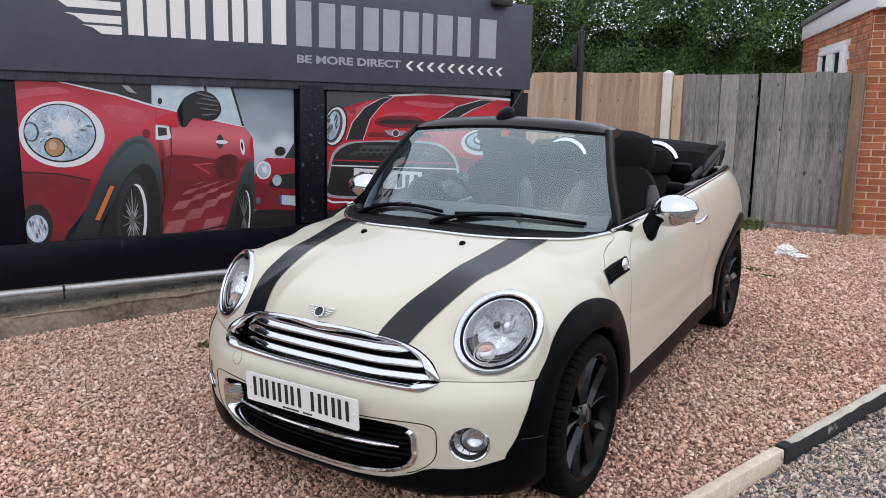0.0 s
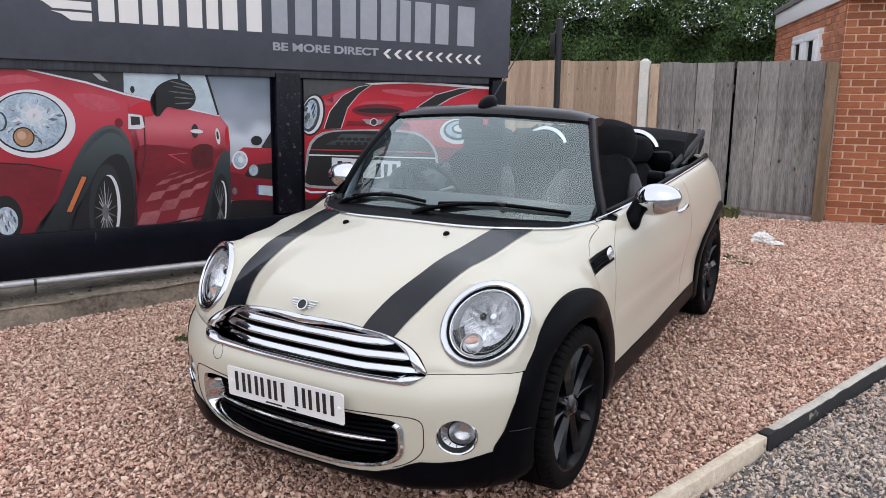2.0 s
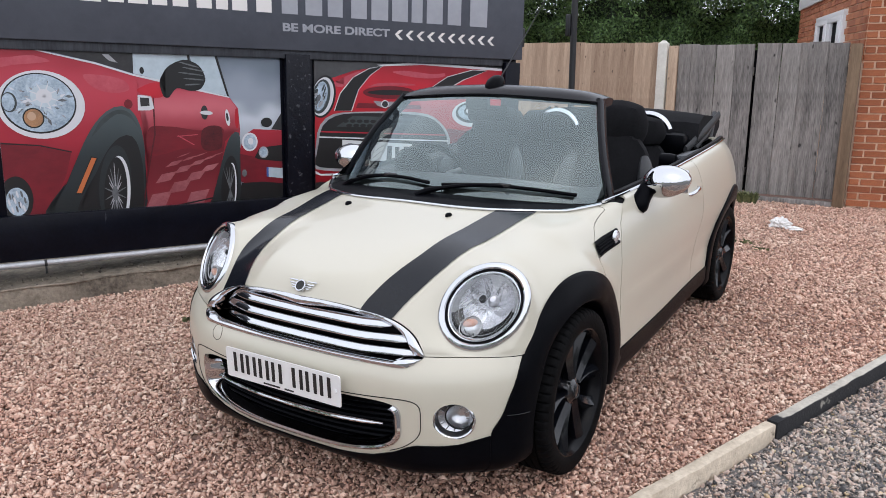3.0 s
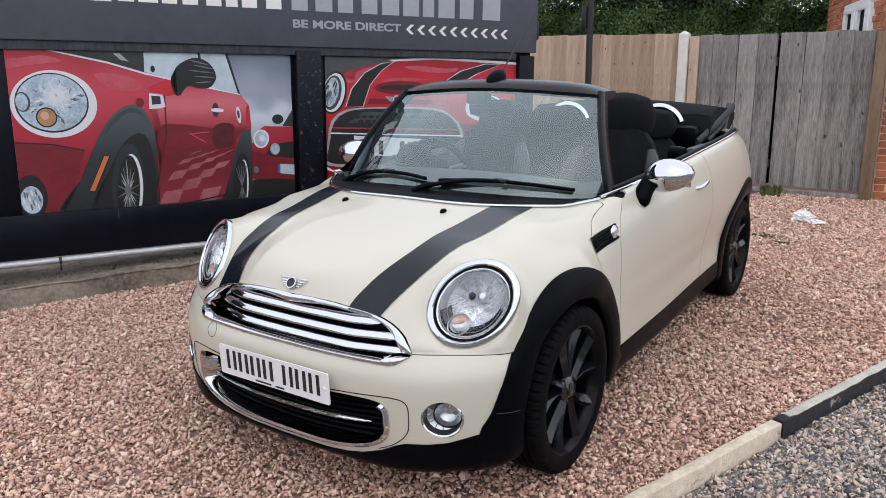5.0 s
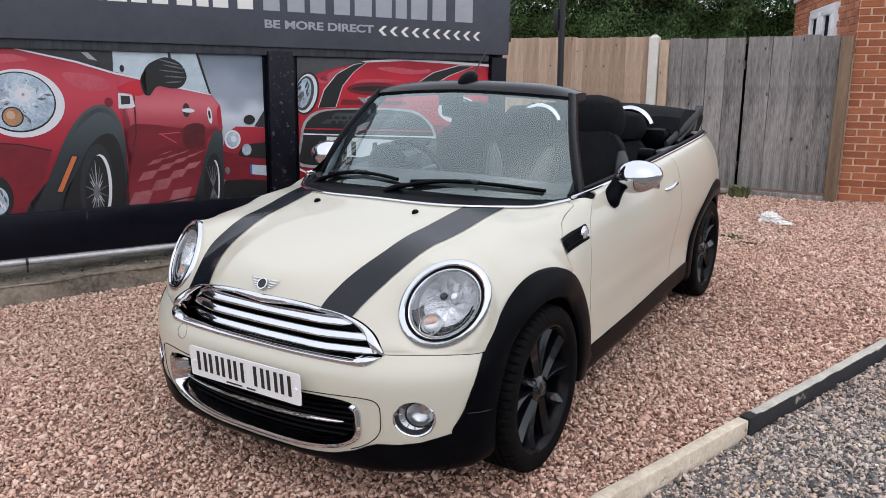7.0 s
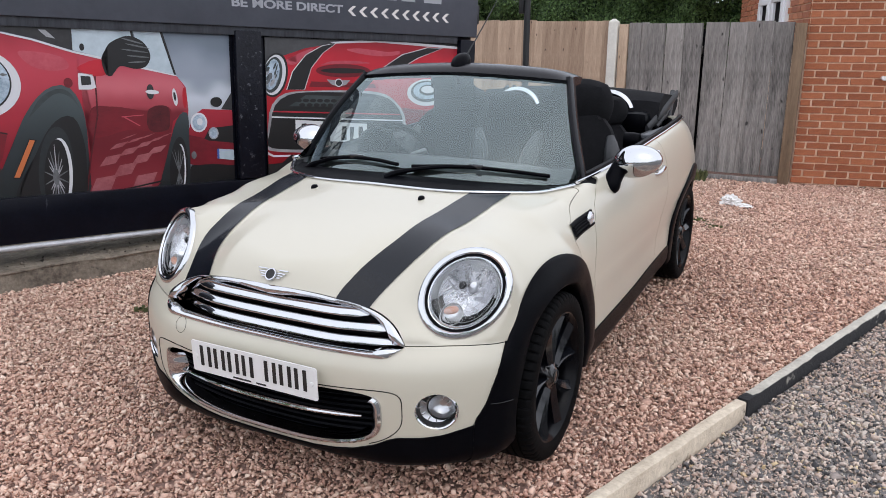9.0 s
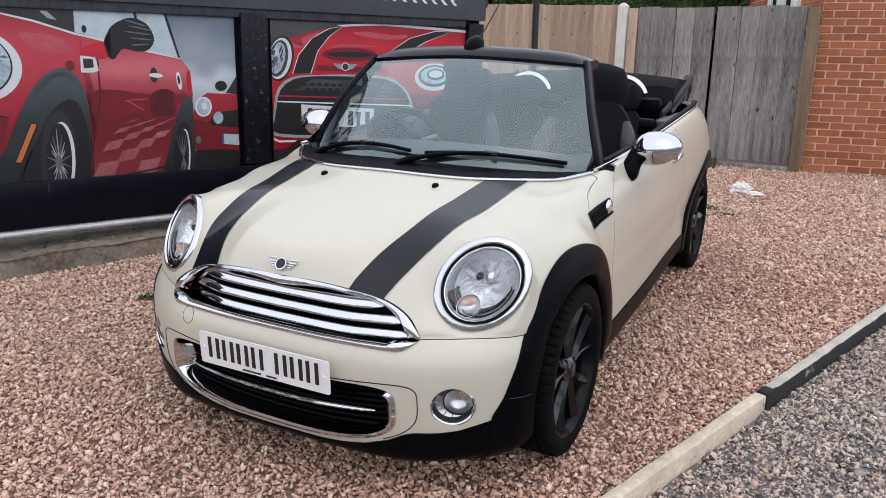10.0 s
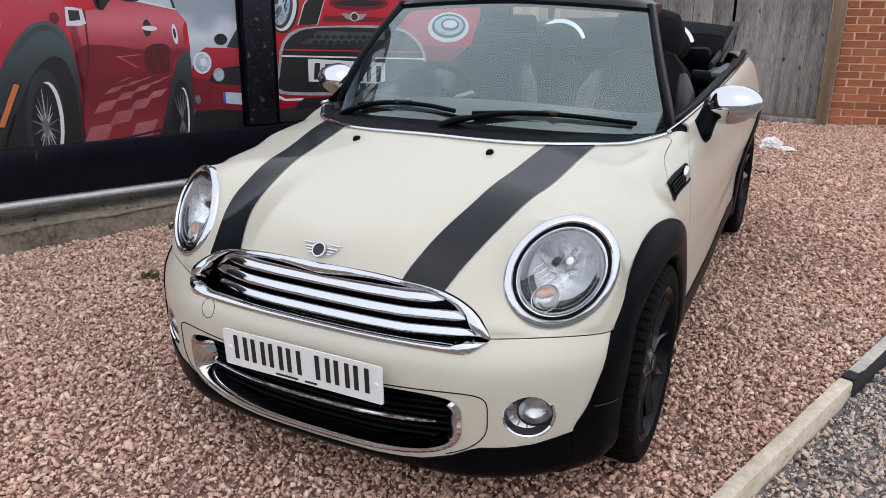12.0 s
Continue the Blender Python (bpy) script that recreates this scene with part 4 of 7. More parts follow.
for x, z, w, turn in ((-2.56, 1.44, 0.07, -14), (-2.53, 1.41, 0.075, -10), (-2.55, 1.38, 0.085, -6), (-2.53, 1.345, 0.07, -4), (-2.54, 1.31, 0.055, 4)):
    oval("mirror_shine", ART_DIM, 7, x, z, w, 0.005, turn)
art("vent_shape", ART_WHITE, 5, [(-2.9, 1.238), (-2.815, 1.232), (-2.80, 1.15), (-2.83, 1.138), (-2.904, 1.138)], 0)
art("vent_shape", ART_DARK, 6, [(-2.887, 1.222), (-2.83, 1.218), (-2.828, 1.168), (-2.885, 1.163)], 0)
oval("handle_shape", ART_DARK, 5, -2.468, 1.122, 0.024, 0.048, 0)
oval("handle_shape", ART_WHITE, 6, -2.455, 1.12, 0.044, 0.014, -4)
oval("cap_shape", ART_WHITE, 5, -2.308, 1.085, 0.016, 0.058, 6)
oval("cap_shape", ART_DARK, 6, -2.31, 1.09, 0.008, 0.03, 6)
oval("rear_lamp_shape", ART_BRIGHT, 5, -2.243, 1.08, 0.014, 0.07, 0)
oval("fog_recess", ART_BLACK, 4, -3.65, 0.6, 0.09, 0.14, 0)
oval("fog_shape", ART_LENS, 5, -3.65, 0.582, 0.062, 0.088, 0)
for k in range(12):
    oval("fog_facet", ART_DIM if k % 2 else ART_WHITE, 5.5 + 0.02 * k, -3.695 + 0.008 * k, 0.58 + 0.05 * math.sin(k * 2.3), 0.006, 0.022, 10)
art("arch_shape", ART_ARCH, 5, [(-2.44, 0.45), (-2.373, 0.737), (-2.311, 0.923), (-2.261, 0.985), (-2.228, 0.97), (-2.226, 0.826), (-2.254, 0.45)], 1)
oval("tyre_shape", ART_BLACK, 6, -2.31, 0.6, 0.062, 0.22, -5)
oval("rim_shape", ART_WHITE, 7, -2.302, 0.58, 0.04, 0.19, -4)
oval("rim_shape", ART_BLACK, 8, -2.31, 0.58, 0.037, 0.185, -4)
for turn in (74, 82, 90, 98, 106):
    oval("spoke_shape", ART_DIM, 9, -2.31, 0.58, 0.16, 0.003, turn)
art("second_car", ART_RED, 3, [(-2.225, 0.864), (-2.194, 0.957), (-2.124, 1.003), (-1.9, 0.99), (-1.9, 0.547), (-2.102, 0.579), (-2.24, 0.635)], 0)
art("second_bumper", ART_DEEP, 3.5, [(-2.225, 0.83), (-2.1, 0.8), (-1.9, 0.78), (-1.9, 0.547), (-2.102, 0.579), (-2.24, 0.635)], 0)
art("second_glass", ART_DARK, 4, [(-1.99, 1.0), (-1.9, 1.13), (-1.9, 0.99)], 0)
oval("second_mirror", ART_BLACK, 4, -2.023, 1.049, 0.042, 0.034, 0)
oval("lamp_ring", ART_WHITE, 5, -2.153, 0.912, 0.058, 0.066, -8)
oval("lamp_face", ART_LENS, 6, -2.153, 0.912, 0.046, 0.054, -8)
oval("lamp_facet", ART_WHITE, 6.5, -2.147, 0.917, 0.02, 0.024, 0)
art("second_grille", ART_BLACK, 4, [(-2.12, 0.8), (-2.08, 0.87), (-1.9, 0.885), (-1.9, 0.76), (-2.09, 0.785)], 0)
oval("lamp_face", ART_GREY, 6, -2.053, 0.835, 0.036, 0.042, 0)
oval("lamp_face", ART_LENS, 6.5, -2.053, 0.835, 0.028, 0.034, 0)
art("plate_shape", ART_GLASS, 6, [(-2.033, 0.726), (-1.901, 0.712), (-1.902, 0.637), (-2.034, 0.657)], 0)
art("plate_shape", ART_BLUE, 7, [(-2.033, 0.726), (-2.018, 0.7245), (-2.019, 0.655), (-2.034, 0.657)], 0)
oval("lamp_face", ART_DIM, 6, -2.2, 0.69, 0.018, 0.026, 0)
art("second_mouth", ART_BLACK, 5, [(-2.22, 0.62), (-2.06, 0.62), (-1.9, 0.6), (-1.9, 0.56), (-2.1, 0.575), (-2.23, 0.6)], 0)
art("second_shadow", ART_BLACK, 4, [(-2.24, 0.6), (-1.9, 0.56), (-1.9, 0.44), (-2.26, 0.46)], 0)
for row, (z0, z1, step) in enumerate(((0.48, 0.575, 0.13), (0.575, 0.65, 0.115), (0.65, 0.71, 0.1), (0.71, 0.755, 0.09), (0.755, 0.79, 0.08), (0.79, 0.815, 0.07), (0.815, 0.835, 0.06))):
    for k in range(4):
        x = -2.89 + 0.035 * row + step * (2 * k + row % 2)
        if x + step < -2.42 + 0.012 * row:
            art("chequer", ART_CHECK, 4, [(x, z0), (x + step, z0 + 0.016), (x + step + 0.045, z1 + 0.016), (x + 0.045, z1)], 0)
art("door_line", ART_MURK, 4.4, [(-2.805, 1.3), (-2.797, 1.3), (-2.8, 0.98), (-2.86, 0.72), (-2.9, 0.5), (-2.91, 0.5), (-2.868, 0.72), (-2.81, 0.98)], 0)
art("sill_line", ART_BLACK, 4.6, [(-2.88, 0.466), (-2.407, 0.535), (-2.407, 0.525), (-2.86, 0.458)], 0)
second = Picture("printed picture of a red hatchback seen from the front", -1.645, 0.115, 0.5, 1.50, ART_DARK)
art, oval = second.art, second.oval
art("car_body", ART_BRIGHT, 2, [(-1.64, 1.27), (-1.51, 1.37), (-1.32, 1.43), (-1.07, 1.47), (-0.7, 1.5), (0.12, 1.46), (0.13, 0.63), (-1.65, 0.59)], 0)
art("bonnet_edge", ART_WHITE, 3, [(-1.12, 1.48), (-0.7, 1.51), (0.12, 1.48), (0.12, 1.46), (-0.7, 1.49), (-1.07, 1.47)], 0)
art("stripe_shape", ART_BLACK, 4, [(-1.48, 1.13), (-1.43, 1.26), (-1.32, 1.38), (-1.18, 1.45), (-1.07, 1.47), (-1.18, 1.4), (-1.28, 1.29), (-1.34, 1.13)], 0)
art("stripe_edge", ART_WHITE, 3, [(-1.486, 1.13), (-1.436, 1.262), (-1.325, 1.384), (-1.183, 1.454), (-1.06, 1.472), (-1.176, 1.397), (-1.275, 1.288), (-1.334, 1.128)], 0)
for i in range(13):
    for j in range(2):
        oval("mesh_cell", ART_BLACK, 6.5, -1.39 + 0.06 * i + 0.03 * j, 1.052 - 0.034 * j - 0.0016 * i, 0.026, 0.013, 0)
art("stripe_shape", ART_BLACK, 4, [(-0.63, 1.3), (-0.45, 1.4), (-0.2, 1.46), (-0.05, 1.46), (-0.3, 1.38), (-0.46, 1.3)], 0)
art("stripe_edge", ART_WHITE, 3, [(-0.642, 1.298), (-0.455, 1.404), (-0.204, 1.465), (-0.04, 1.462), (-0.293, 1.376), (-0.45, 1.298)], 0)
oval("lamp_recess", ART_BLACK, 4.5, -1.575, 1.235, 0.1, 0.16, -14)
oval("lamp_ring", ART_WHITE, 5, -1.58, 1.235, 0.088, 0.145, -14)
oval("lamp_face", ART_SLATE, 6, -1.592, 1.235, 0.072, 0.129, -14)
oval("lamp_glint", ART_LENS, 7, -1.598, 1.238, 0.055, 0.11, -14)
rr = random.Random(8)
for k in range(26):
    x, z = -1.6 + rr.uniform(-0.04, 0.04), 1.238 + rr.uniform(-0.085, 0.085)
    oval("lamp_facet", rr.choice((ART_DIM, ART_SLATE, ART_LENS, ART_GREY)), 7.3 + 0.01 * k, x, z, rr.uniform(0.004, 0.014), rr.uniform(0.01, 0.03), rr.uniform(-40, 10))
art("bonnet_light", ART_SHEEN, 3, [(-1.5, 1.33), (-1.38, 1.39), (-1.26, 1.43), (-1.33, 1.37), (-1.42, 1.31)], 1)
art("bonnet_light", ART_SHEEN, 3, [(-0.98, 1.43), (-0.85, 1.44), (-0.6, 1.42), (-0.48, 1.43), (-0.5, 1.4), (-0.66, 1.385), (-0.85, 1.4)], 1)
art("bonnet_light", ART_SHEEN, 3, [(-1.2, 1.31), (-1.1, 1.34), (-0.9, 1.345), (-0.75, 1.33), (-0.9, 1.325), (-1.1, 1.32)], 1)
art("bonnet_shade", ART_DEEP, 3, [(-1.3, 1.15), (-0.7, 1.14), (-0.72, 1.17), (-1.28, 1.19)], 0)
oval("lamp_ring", ART_WHITE, 5, -0.2, 1.1, 0.2, 0.11, 0)
oval("lamp_face", ART_SLATE, 6, -0.2, 1.11, 0.165, 0.088, 0)
oval("lamp_face", ART_LENS, 6.5, -0.2, 1.115, 0.14, 0.07, 0)
oval("lamp_face", ART_SLATE, 7, -0.19, 1.12, 0.09, 0.045, 0)
oval("lamp_face", ART_WHITE, 7.5, -0.19, 1.125, 0.07, 0.03, 0)
art("bumper_shade", ART_DEEP, 3, [(-0.45, 0.98), (-0.2, 0.95), (0.12, 0.93), (0.12, 0.6), (-0.35, 0.62)], 0)
oval("scoop", ART_DEEP, 4, -1.0, 1.27, 0.24, 0.05, 0)
oval("scoop", ART_BLACK, 5, -1.0, 1.27, 0.2, 0.02, 0)
art("badge_shape", ART_GREY, 5, [(-1.15, 1.205), (-1.05, 1.198), (-0.94, 1.2), (-0.98, 1.165), (-1.045, 1.15), (-1.11, 1.168)], 0)
oval("badge_shape", ART_WHITE, 6, -1.045, 1.18, 0.034, 0.031, 0)
oval("badge_shape", ART_DARK, 7, -1.045, 1.18, 0.027, 0.024, 0)
art("grille_rim", ART_GREY, 4, [(-1.64, 0.83), (-1.62, 0.99), (-1.53, 1.09), (-1.33, 1.12), (-0.71, 1.11), (-0.49, 1.01), (-0.41, 0.85), (-0.47, 0.66), (-1.58, 0.68)], 1)
art("grille_shape", ART_BLACK, 5, [(-1.62, 0.83), (-1.6, 0.98), (-1.52, 1.07), (-1.32, 1.11), (-0.72, 1.09), (-0.51, 1.0), (-0.44, 0.85), (-0.5, 0.68), (-1.57, 0.7)], 1)
art("grille_mesh", ART_SLATE, 6, [(-1.47, 1.01), (-1.33, 1.09), (-0.74, 1.07), (-0.62, 0.99)], 0)
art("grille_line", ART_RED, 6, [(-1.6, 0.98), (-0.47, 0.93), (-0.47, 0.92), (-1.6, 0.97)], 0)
art("grille_line", ART_WHITE, 6, [(-1.61, 0.94), (-0.44, 0.88), (-0.44, 0.87), (-1.61, 0.93)], 0)
art("plate_shape", ART_PLATE, 7, [(-1.42, 0.91), (-0.79, 0.86), (-0.79, 0.71), (-1.42, 0.76)], 0)
art("lip_line", ART_WHITE, 3.6, [(-1.645, 0.68), (-1.6, 0.655), (-1.3, 0.645), (-0.5, 0.64), (-0.5, 0.628), (-1.3, 0.632), (-1.6, 0.64), (-1.645, 0.66)], 0)
art("lower_mouth", ART_BLACK, 4, [(-1.54, 0.59), (-1.46, 0.65), (-0.59, 0.63), (-0.29, 0.65), (-0.23, 0.5)], 0)
art("bar_shape", INK, 8, [(-1.37, 0.88), (-1.33, 0.88), (-1.33, 0.77), (-1.38, 0.77)], 0)
art("bar_shape", INK, 8, [(-1.29, 0.87), (-1.25, 0.87), (-1.25, 0.76), (-1.29, 0.77)], 0)
art("bar_shape", INK, 8, [(-1.21, 0.87), (-1.17, 0.86), (-1.17, 0.75), (-1.21, 0.76)], 0)
art("bar_shape", INK, 8, [(-1.02, 0.85), (-0.98, 0.85), (-0.98, 0.74), (-1.03, 0.74)], 0)
art("bar_shape", INK, 8, [(-0.95, 0.84), (-0.91, 0.84), (-0.92, 0.73), (-0.95, 0.73)], 0)
art("bar_shape", INK, 8, [(-0.87, 0.84), (-0.83, 0.84), (-0.83, 0.72), (-0.87, 0.73)], 0)


def bar_mark(name, pts, mat, parent, y=-0.0325):
    bm = bmesh.new()
    face = bm.faces.new([bm.verts.new((x, y, z)) for x, z in pts])
    ext = bmesh.ops.extrude_face_region(bm, geom=[face])
    for v in [g for g in ext["geom"] if isinstance(g, bmesh.types.BMVert)]:
        v.co.y += 0.004
    return part(name, bm, mat, parent, smooth=False)


# the trade name as plain bars, white and grey
name_mark = tagged(empty("sign_mark", SIGN_M), "row of plain white and grey bars on the header", "sign mark")
LOW_Z, TOP_Z = 1.81, 2.125
for x0, x1, m in ((-3.05, -2.955, 0), (-2.93, -2.81, 0), (-2.785, -2.69, 0), (-2.655, -2.555, 0), (-2.5, -2.4, 0), (-2.37, -2.29, 0), (-2.26, -2.155, 0), (-2.09, -1.98, 0),
                  (-1.905, -1.785, 1), (-1.725, -1.595, 1), (-1.55, -1.43, 1), (-1.36, -1.23, 1), (-1.19, -1.045, 1), (-1.01, -0.87, 1), (-0.835, -0.735, 1), (-0.695, -0.545, 1), (-0.495, -0.365, 1), (-0.275, -0.1, 1)):
    z1 = TOP_Z + (0.06 if m == 0 else 0.0)
    bar_mark("bar", [(x0, LOW_Z), (x1, LOW_Z), (x1, z1), (x0, z1)], LETTER_GREY if m else LETTER_WHITE, name_mark)
for k, (x0, z0) in enumerate(((-3.26, 1.805), (-3.36, 1.87), (-3.45, 1.955), (-3.53, 2.05))):
    bar_mark("bar", [(x0, z0 + 0.035), (x0 + 0.05, z0), (-3.09, z0), (-3.09, z0 + 0.05), (x0 - 0.06, z0 + 0.05)], LETTER_WHITE, name_mark)
arrows = tagged(empty("arrow_mark", SIGN_M), "row of ten white chevrons pointing to the slogan", "chevrons")
for k in range(10):
    x, z, w, h = -0.985 + 0.0995 * k, 1.712 - 0.001 * k, 0.03, 0.036
    bar_mark("chevron", [(x, z), (x + 0.042, z + h), (x + 0.042 + w, z + h), (x + w, z), (x + 0.042 + w, z - h), (x + 0.042, z - h)], LETTER_WHITE, arrows)


def words(text, x0, x1, z, height, mat, parent, name):
    curve = bpy.data.curves.new(name, "FONT")
    curve.body, curve.size, curve.extrude, curve.offset = text, height / 0.7, 0.002, height * 0.042
    tmp = new("words", curve)
    mesh = bpy.data.meshes.new_from_object(tmp.evaluated_get(bpy.context.evaluated_depsgraph_get()))
    bpy.data.objects.remove(tmp)
    co = np.zeros(len(mesh.vertices) * 3)
    mesh.vertices.foreach_get("co", co)
    co = co.reshape(-1, 3)
    k = (x1 - x0) / (co[:, 0].max() - co[:, 0].min())
    out = np.stack([x0 + (co[:, 0] - co[:, 0].min()) * k, -0.032 - co[:, 2], z + co[:, 1]], 1)
    mesh.vertices.foreach_set("co", out.reshape(-1))
    mesh.materials.clear()
    return part(name, mesh, mat, parent, smooth=False)


slogan = words("BE MORE DIRECT", -1.9, -1.03, 1.693, 0.054, LETTER_GREY, None, "slogan")
slogan.matrix_basis = SIGN_M
tagged(slogan, "grey slogan lettering on the header board", "lettering")
flood = tagged(empty("floodlight", SIGN_M), "small black floodlight on top of the header", "floodlight")
part("housing", box(0.17, 0.1, 0.07, 0.01, (-0.08, -0.06, 2.275)), STEEL_BLACK, flood)
part("bracket", box(0.04, 0.03, 0.1, 0.004, (-0.08, 0.0, 2.3)), STEEL_BLACK, flood)
speaker = tagged(part("cable_box", box(0.05, 0.08, 0.16, 0.01, (0.325, 0.05, 1.75)), STEEL_BLACK), "small black box on the end of the hoarding", "box")
speaker.matrix_basis = SIGN_M


# ---- hedge behind the fence ----
def hedge(count, seed):
    rng = np.random.default_rng(seed)
    x = rng.uniform(-9.0, 2.0, count)
    z = rng.uniform(1.0, 4.2, count)
    bulge = 0.28 * np.sin(x * 2.1 + z * 1.3) + 0.2 * np.sin(x * 5.3 - z * 3.1) + 0.13 * np.sin(z * 6.0 + x)
    top = 3.6 + 0.22 * np.sin(x * 1.7) + 0.14 * np.sin(x * 4.9 + 1) + 0.1 * np.sin(x * 11)
    keep = z < top
    x, z, bulge = x[keep], z[keep], bulge[keep]
    n = len(x)
    y = 12.6 - bulge + rng.exponential(0.1, n) - 0.08 + np.where(z > 2.3, rng.uniform(0, 0.5, n), 0)
    size = rng.uniform(0.018, 0.042, n)
    a = rng.normal(size=(n, 3))
    a[:, 2] -= 0.4
    a /= np.linalg.norm(a, axis=1)[:, None]
    b = np.cross(a, rng.normal(size=(n, 3)))
    b /= np.linalg.norm(b, axis=1)[:, None]
    c = np.stack([x, y, z], 1)
    L, W = size[:, None], size[:, None] * 0.55
    v = np.stack([c - a * L, c + b * W, c + a * L, c - b * W], 1).reshape(-1, 3)
    mesh = bpy.data.meshes.new("hedge_leaves")
    mesh.vertices.add(4 * n)
    mesh.vertices.foreach_set("co", v.reshape(-1))
    mesh.loops.add(4 * n)
    mesh.loops.foreach_set("vertex_index", np.arange(4 * n, dtype=np.int32))
    mesh.polygons.add(n)
    mesh.polygons.foreach_set("loop_start", np.arange(0, 4 * n, 4, dtype=np.int32))
    mesh.update(calc_edges=True)
    return mesh


green = tagged(empty("hedge", pose(-3, 12.7, 0)), "tall dense dark green hedge behind the fence", "hedge")
settle(green, part("leaves", hedge(235000, 8), LEAF, smooth=False))
# dark sheet behind the leaves stands in for the shade between them
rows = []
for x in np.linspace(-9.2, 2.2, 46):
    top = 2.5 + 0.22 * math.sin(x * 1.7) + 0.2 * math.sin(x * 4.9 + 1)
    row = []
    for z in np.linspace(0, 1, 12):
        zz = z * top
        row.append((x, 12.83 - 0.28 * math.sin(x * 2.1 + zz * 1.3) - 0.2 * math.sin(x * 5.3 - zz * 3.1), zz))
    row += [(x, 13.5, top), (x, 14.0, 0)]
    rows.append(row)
settle(green, part("hedge_core", sheet(rows), HEDGE_SHADE))


def leafy_tree(base, height, seed):
    """A tall drooping tree: tapered trunk, limbs and hanging sprays of small leaves."""
    rr = random.Random(seed)
    t = tagged(empty("tree", pose(*base)), "tall drooping green tree behind the hoarding", "tree")
    trunk = curve_through([(0, 0, 0), (0.1, 0.05, height * 0.3), (-0.05, 0.1, height * 0.6), (0.1, 0, height * 0.92)], 14)
    part("trunk", tube(trunk, [0.2 - 0.012 * k for k in range(14)], 10), POST_WOOD, t)
    twigs, verts = bmesh.new(), []
    for k in range(34):
        f = rr.uniform(0.25, 0.97)
        root = Vector(trunk[int(f * 13)])
        a, reach = rr.uniform(0, 6.283), rr.uniform(0.8, 2.1) * (1.15 - 0.6 * f)
        tip = root + Vector((reach * math.cos(a), reach * math.sin(a), rr.uniform(0.1, 0.8)))
        limb = curve_through([root, root.lerp(tip, 0.5) + Vector((0, 0, 0.25)), tip], 8)
        join(twigs, tube(limb, [0.05 - 0.005 * i for i in range(8)], 6))
        for j in range(9):
            p = Vector(limb[rr.randrange(3, 8)]) + Vector((rr.gauss(0, 0.25), rr.gauss(0, 0.25), rr.gauss(0, 0.15)))
            for i in range(rr.randrange(14, 30)):
                p += Vector((rr.gauss(0, 0.03), rr.gauss(0, 0.03), -0.055))
                u = Vector((rr.gauss(0, 1), rr.gauss(0, 1), -1.2)).normalized() * rr.uniform(0.04, 0.085)
                w = u.cross(Vector((rr.gauss(0, 1), rr.gauss(0, 1), rr.gauss(0, 1)))).normalized() * rr.uniform(0.014, 0.026)
                verts += [p - u, p + w, p + u, p - w]
    part("limbs", twigs, POST_WOOD, t)
    mesh = bpy.data.meshes.new("crown")
    mesh.from_pydata([tuple(v) for v in verts], [], [(4 * i, 4 * i + 1, 4 * i + 2, 4 * i + 3) for i in range(len(verts) // 4)])
    part("crown", mesh, LEAF, t, smooth=False)
    return t


leafy_tree((-8.6, 6.6, 0), 6.6, 5)
leafy_tree((-10.2, 3.4, 0), 5.6, 9)


def tree_line(count, seed):
    """Far dark trees round the open side of the yard."""
    rng = np.random.default_rng(seed)
    a = rng.uniform(radians(150), radians(395), count)
    top = 3.2 + 1.3 * np.sin(a * 7) * np.sin(a * 3.1) + 0.7 * np.sin(a * 23)
    z = top * rng.uniform(0, 1, count) ** 0.8
    r = 24 + rng.uniform(-1.5, 1.5, count)
    c = np.stack([r * np.cos(a), 2 + r * np.sin(a), z], 1)
    u, v = rng.normal(size=(count, 3)), rng.normal(size=(count, 3))
    u *= (rng.uniform(0.12, 0.35, count) / np.linalg.norm(u, axis=1))[:, None]
    v *= (rng.uniform(0.1, 0.25, count) / np.linalg.norm(v, axis=1))[:, None]
    mesh = bpy.data.meshes.new("tree_line")
    mesh.from_pydata(np.stack([c - u, c + v, c + u, c - v], 1).reshape(-1, 3).tolist(), [], np.arange(4 * count).reshape(-1, 4).tolist())
    return mesh


tagged(part("tree_line", tree_line(16000, 21), LEAF, smooth=False), "far row of dark green trees round the yard", "trees", kind="stuff")


# ---- small things on the ground ----
def crumple(name, size, mat, seed, label, where):
    bm = bmesh.new()
    bmesh.ops.create_icosphere(bm, subdivisions=4, radius=1)
    for v in bm.verts:
        d = v.co.normalized()
        r = 1 + 0.55 * noise.noise(d * 2.3 + Vector((seed, 0, 0))) + 0.35 * noise.noise(d * 5.1 + Vector((0, seed, 0))) + 0.03 * noise.noise(d * 13)
        v.co = Vector((d.x * r * size[0], d.y * r * size[1], max(d.z * r, -0.3) * size[2] + size[2] * 0.3))
    ob = part(name, bm, mat)
    ob.matrix_basis = pose(*where)
    return tagged(ob, label, "litter")


PAPER = mottled(material("white_paper", (0.75, 0.74, 0.72), 0.8), (0.72, 0.7, 0.68), (0.86, 0.85, 0.83), 12)
crumple("paper_litter", (0.085, 0.07, 0.06), PAPER, 3.0, "crumpled white paper litter on the gravel", (0.76, 5.79, 0.0, 0, 0, 30))
crumple("paper_litter", (0.075, 0.05, 0.018), PAPER, 7.0, "flat scrap of white paper on the gravel", (0.88, 5.73, 0.0, 0, 0, -20))


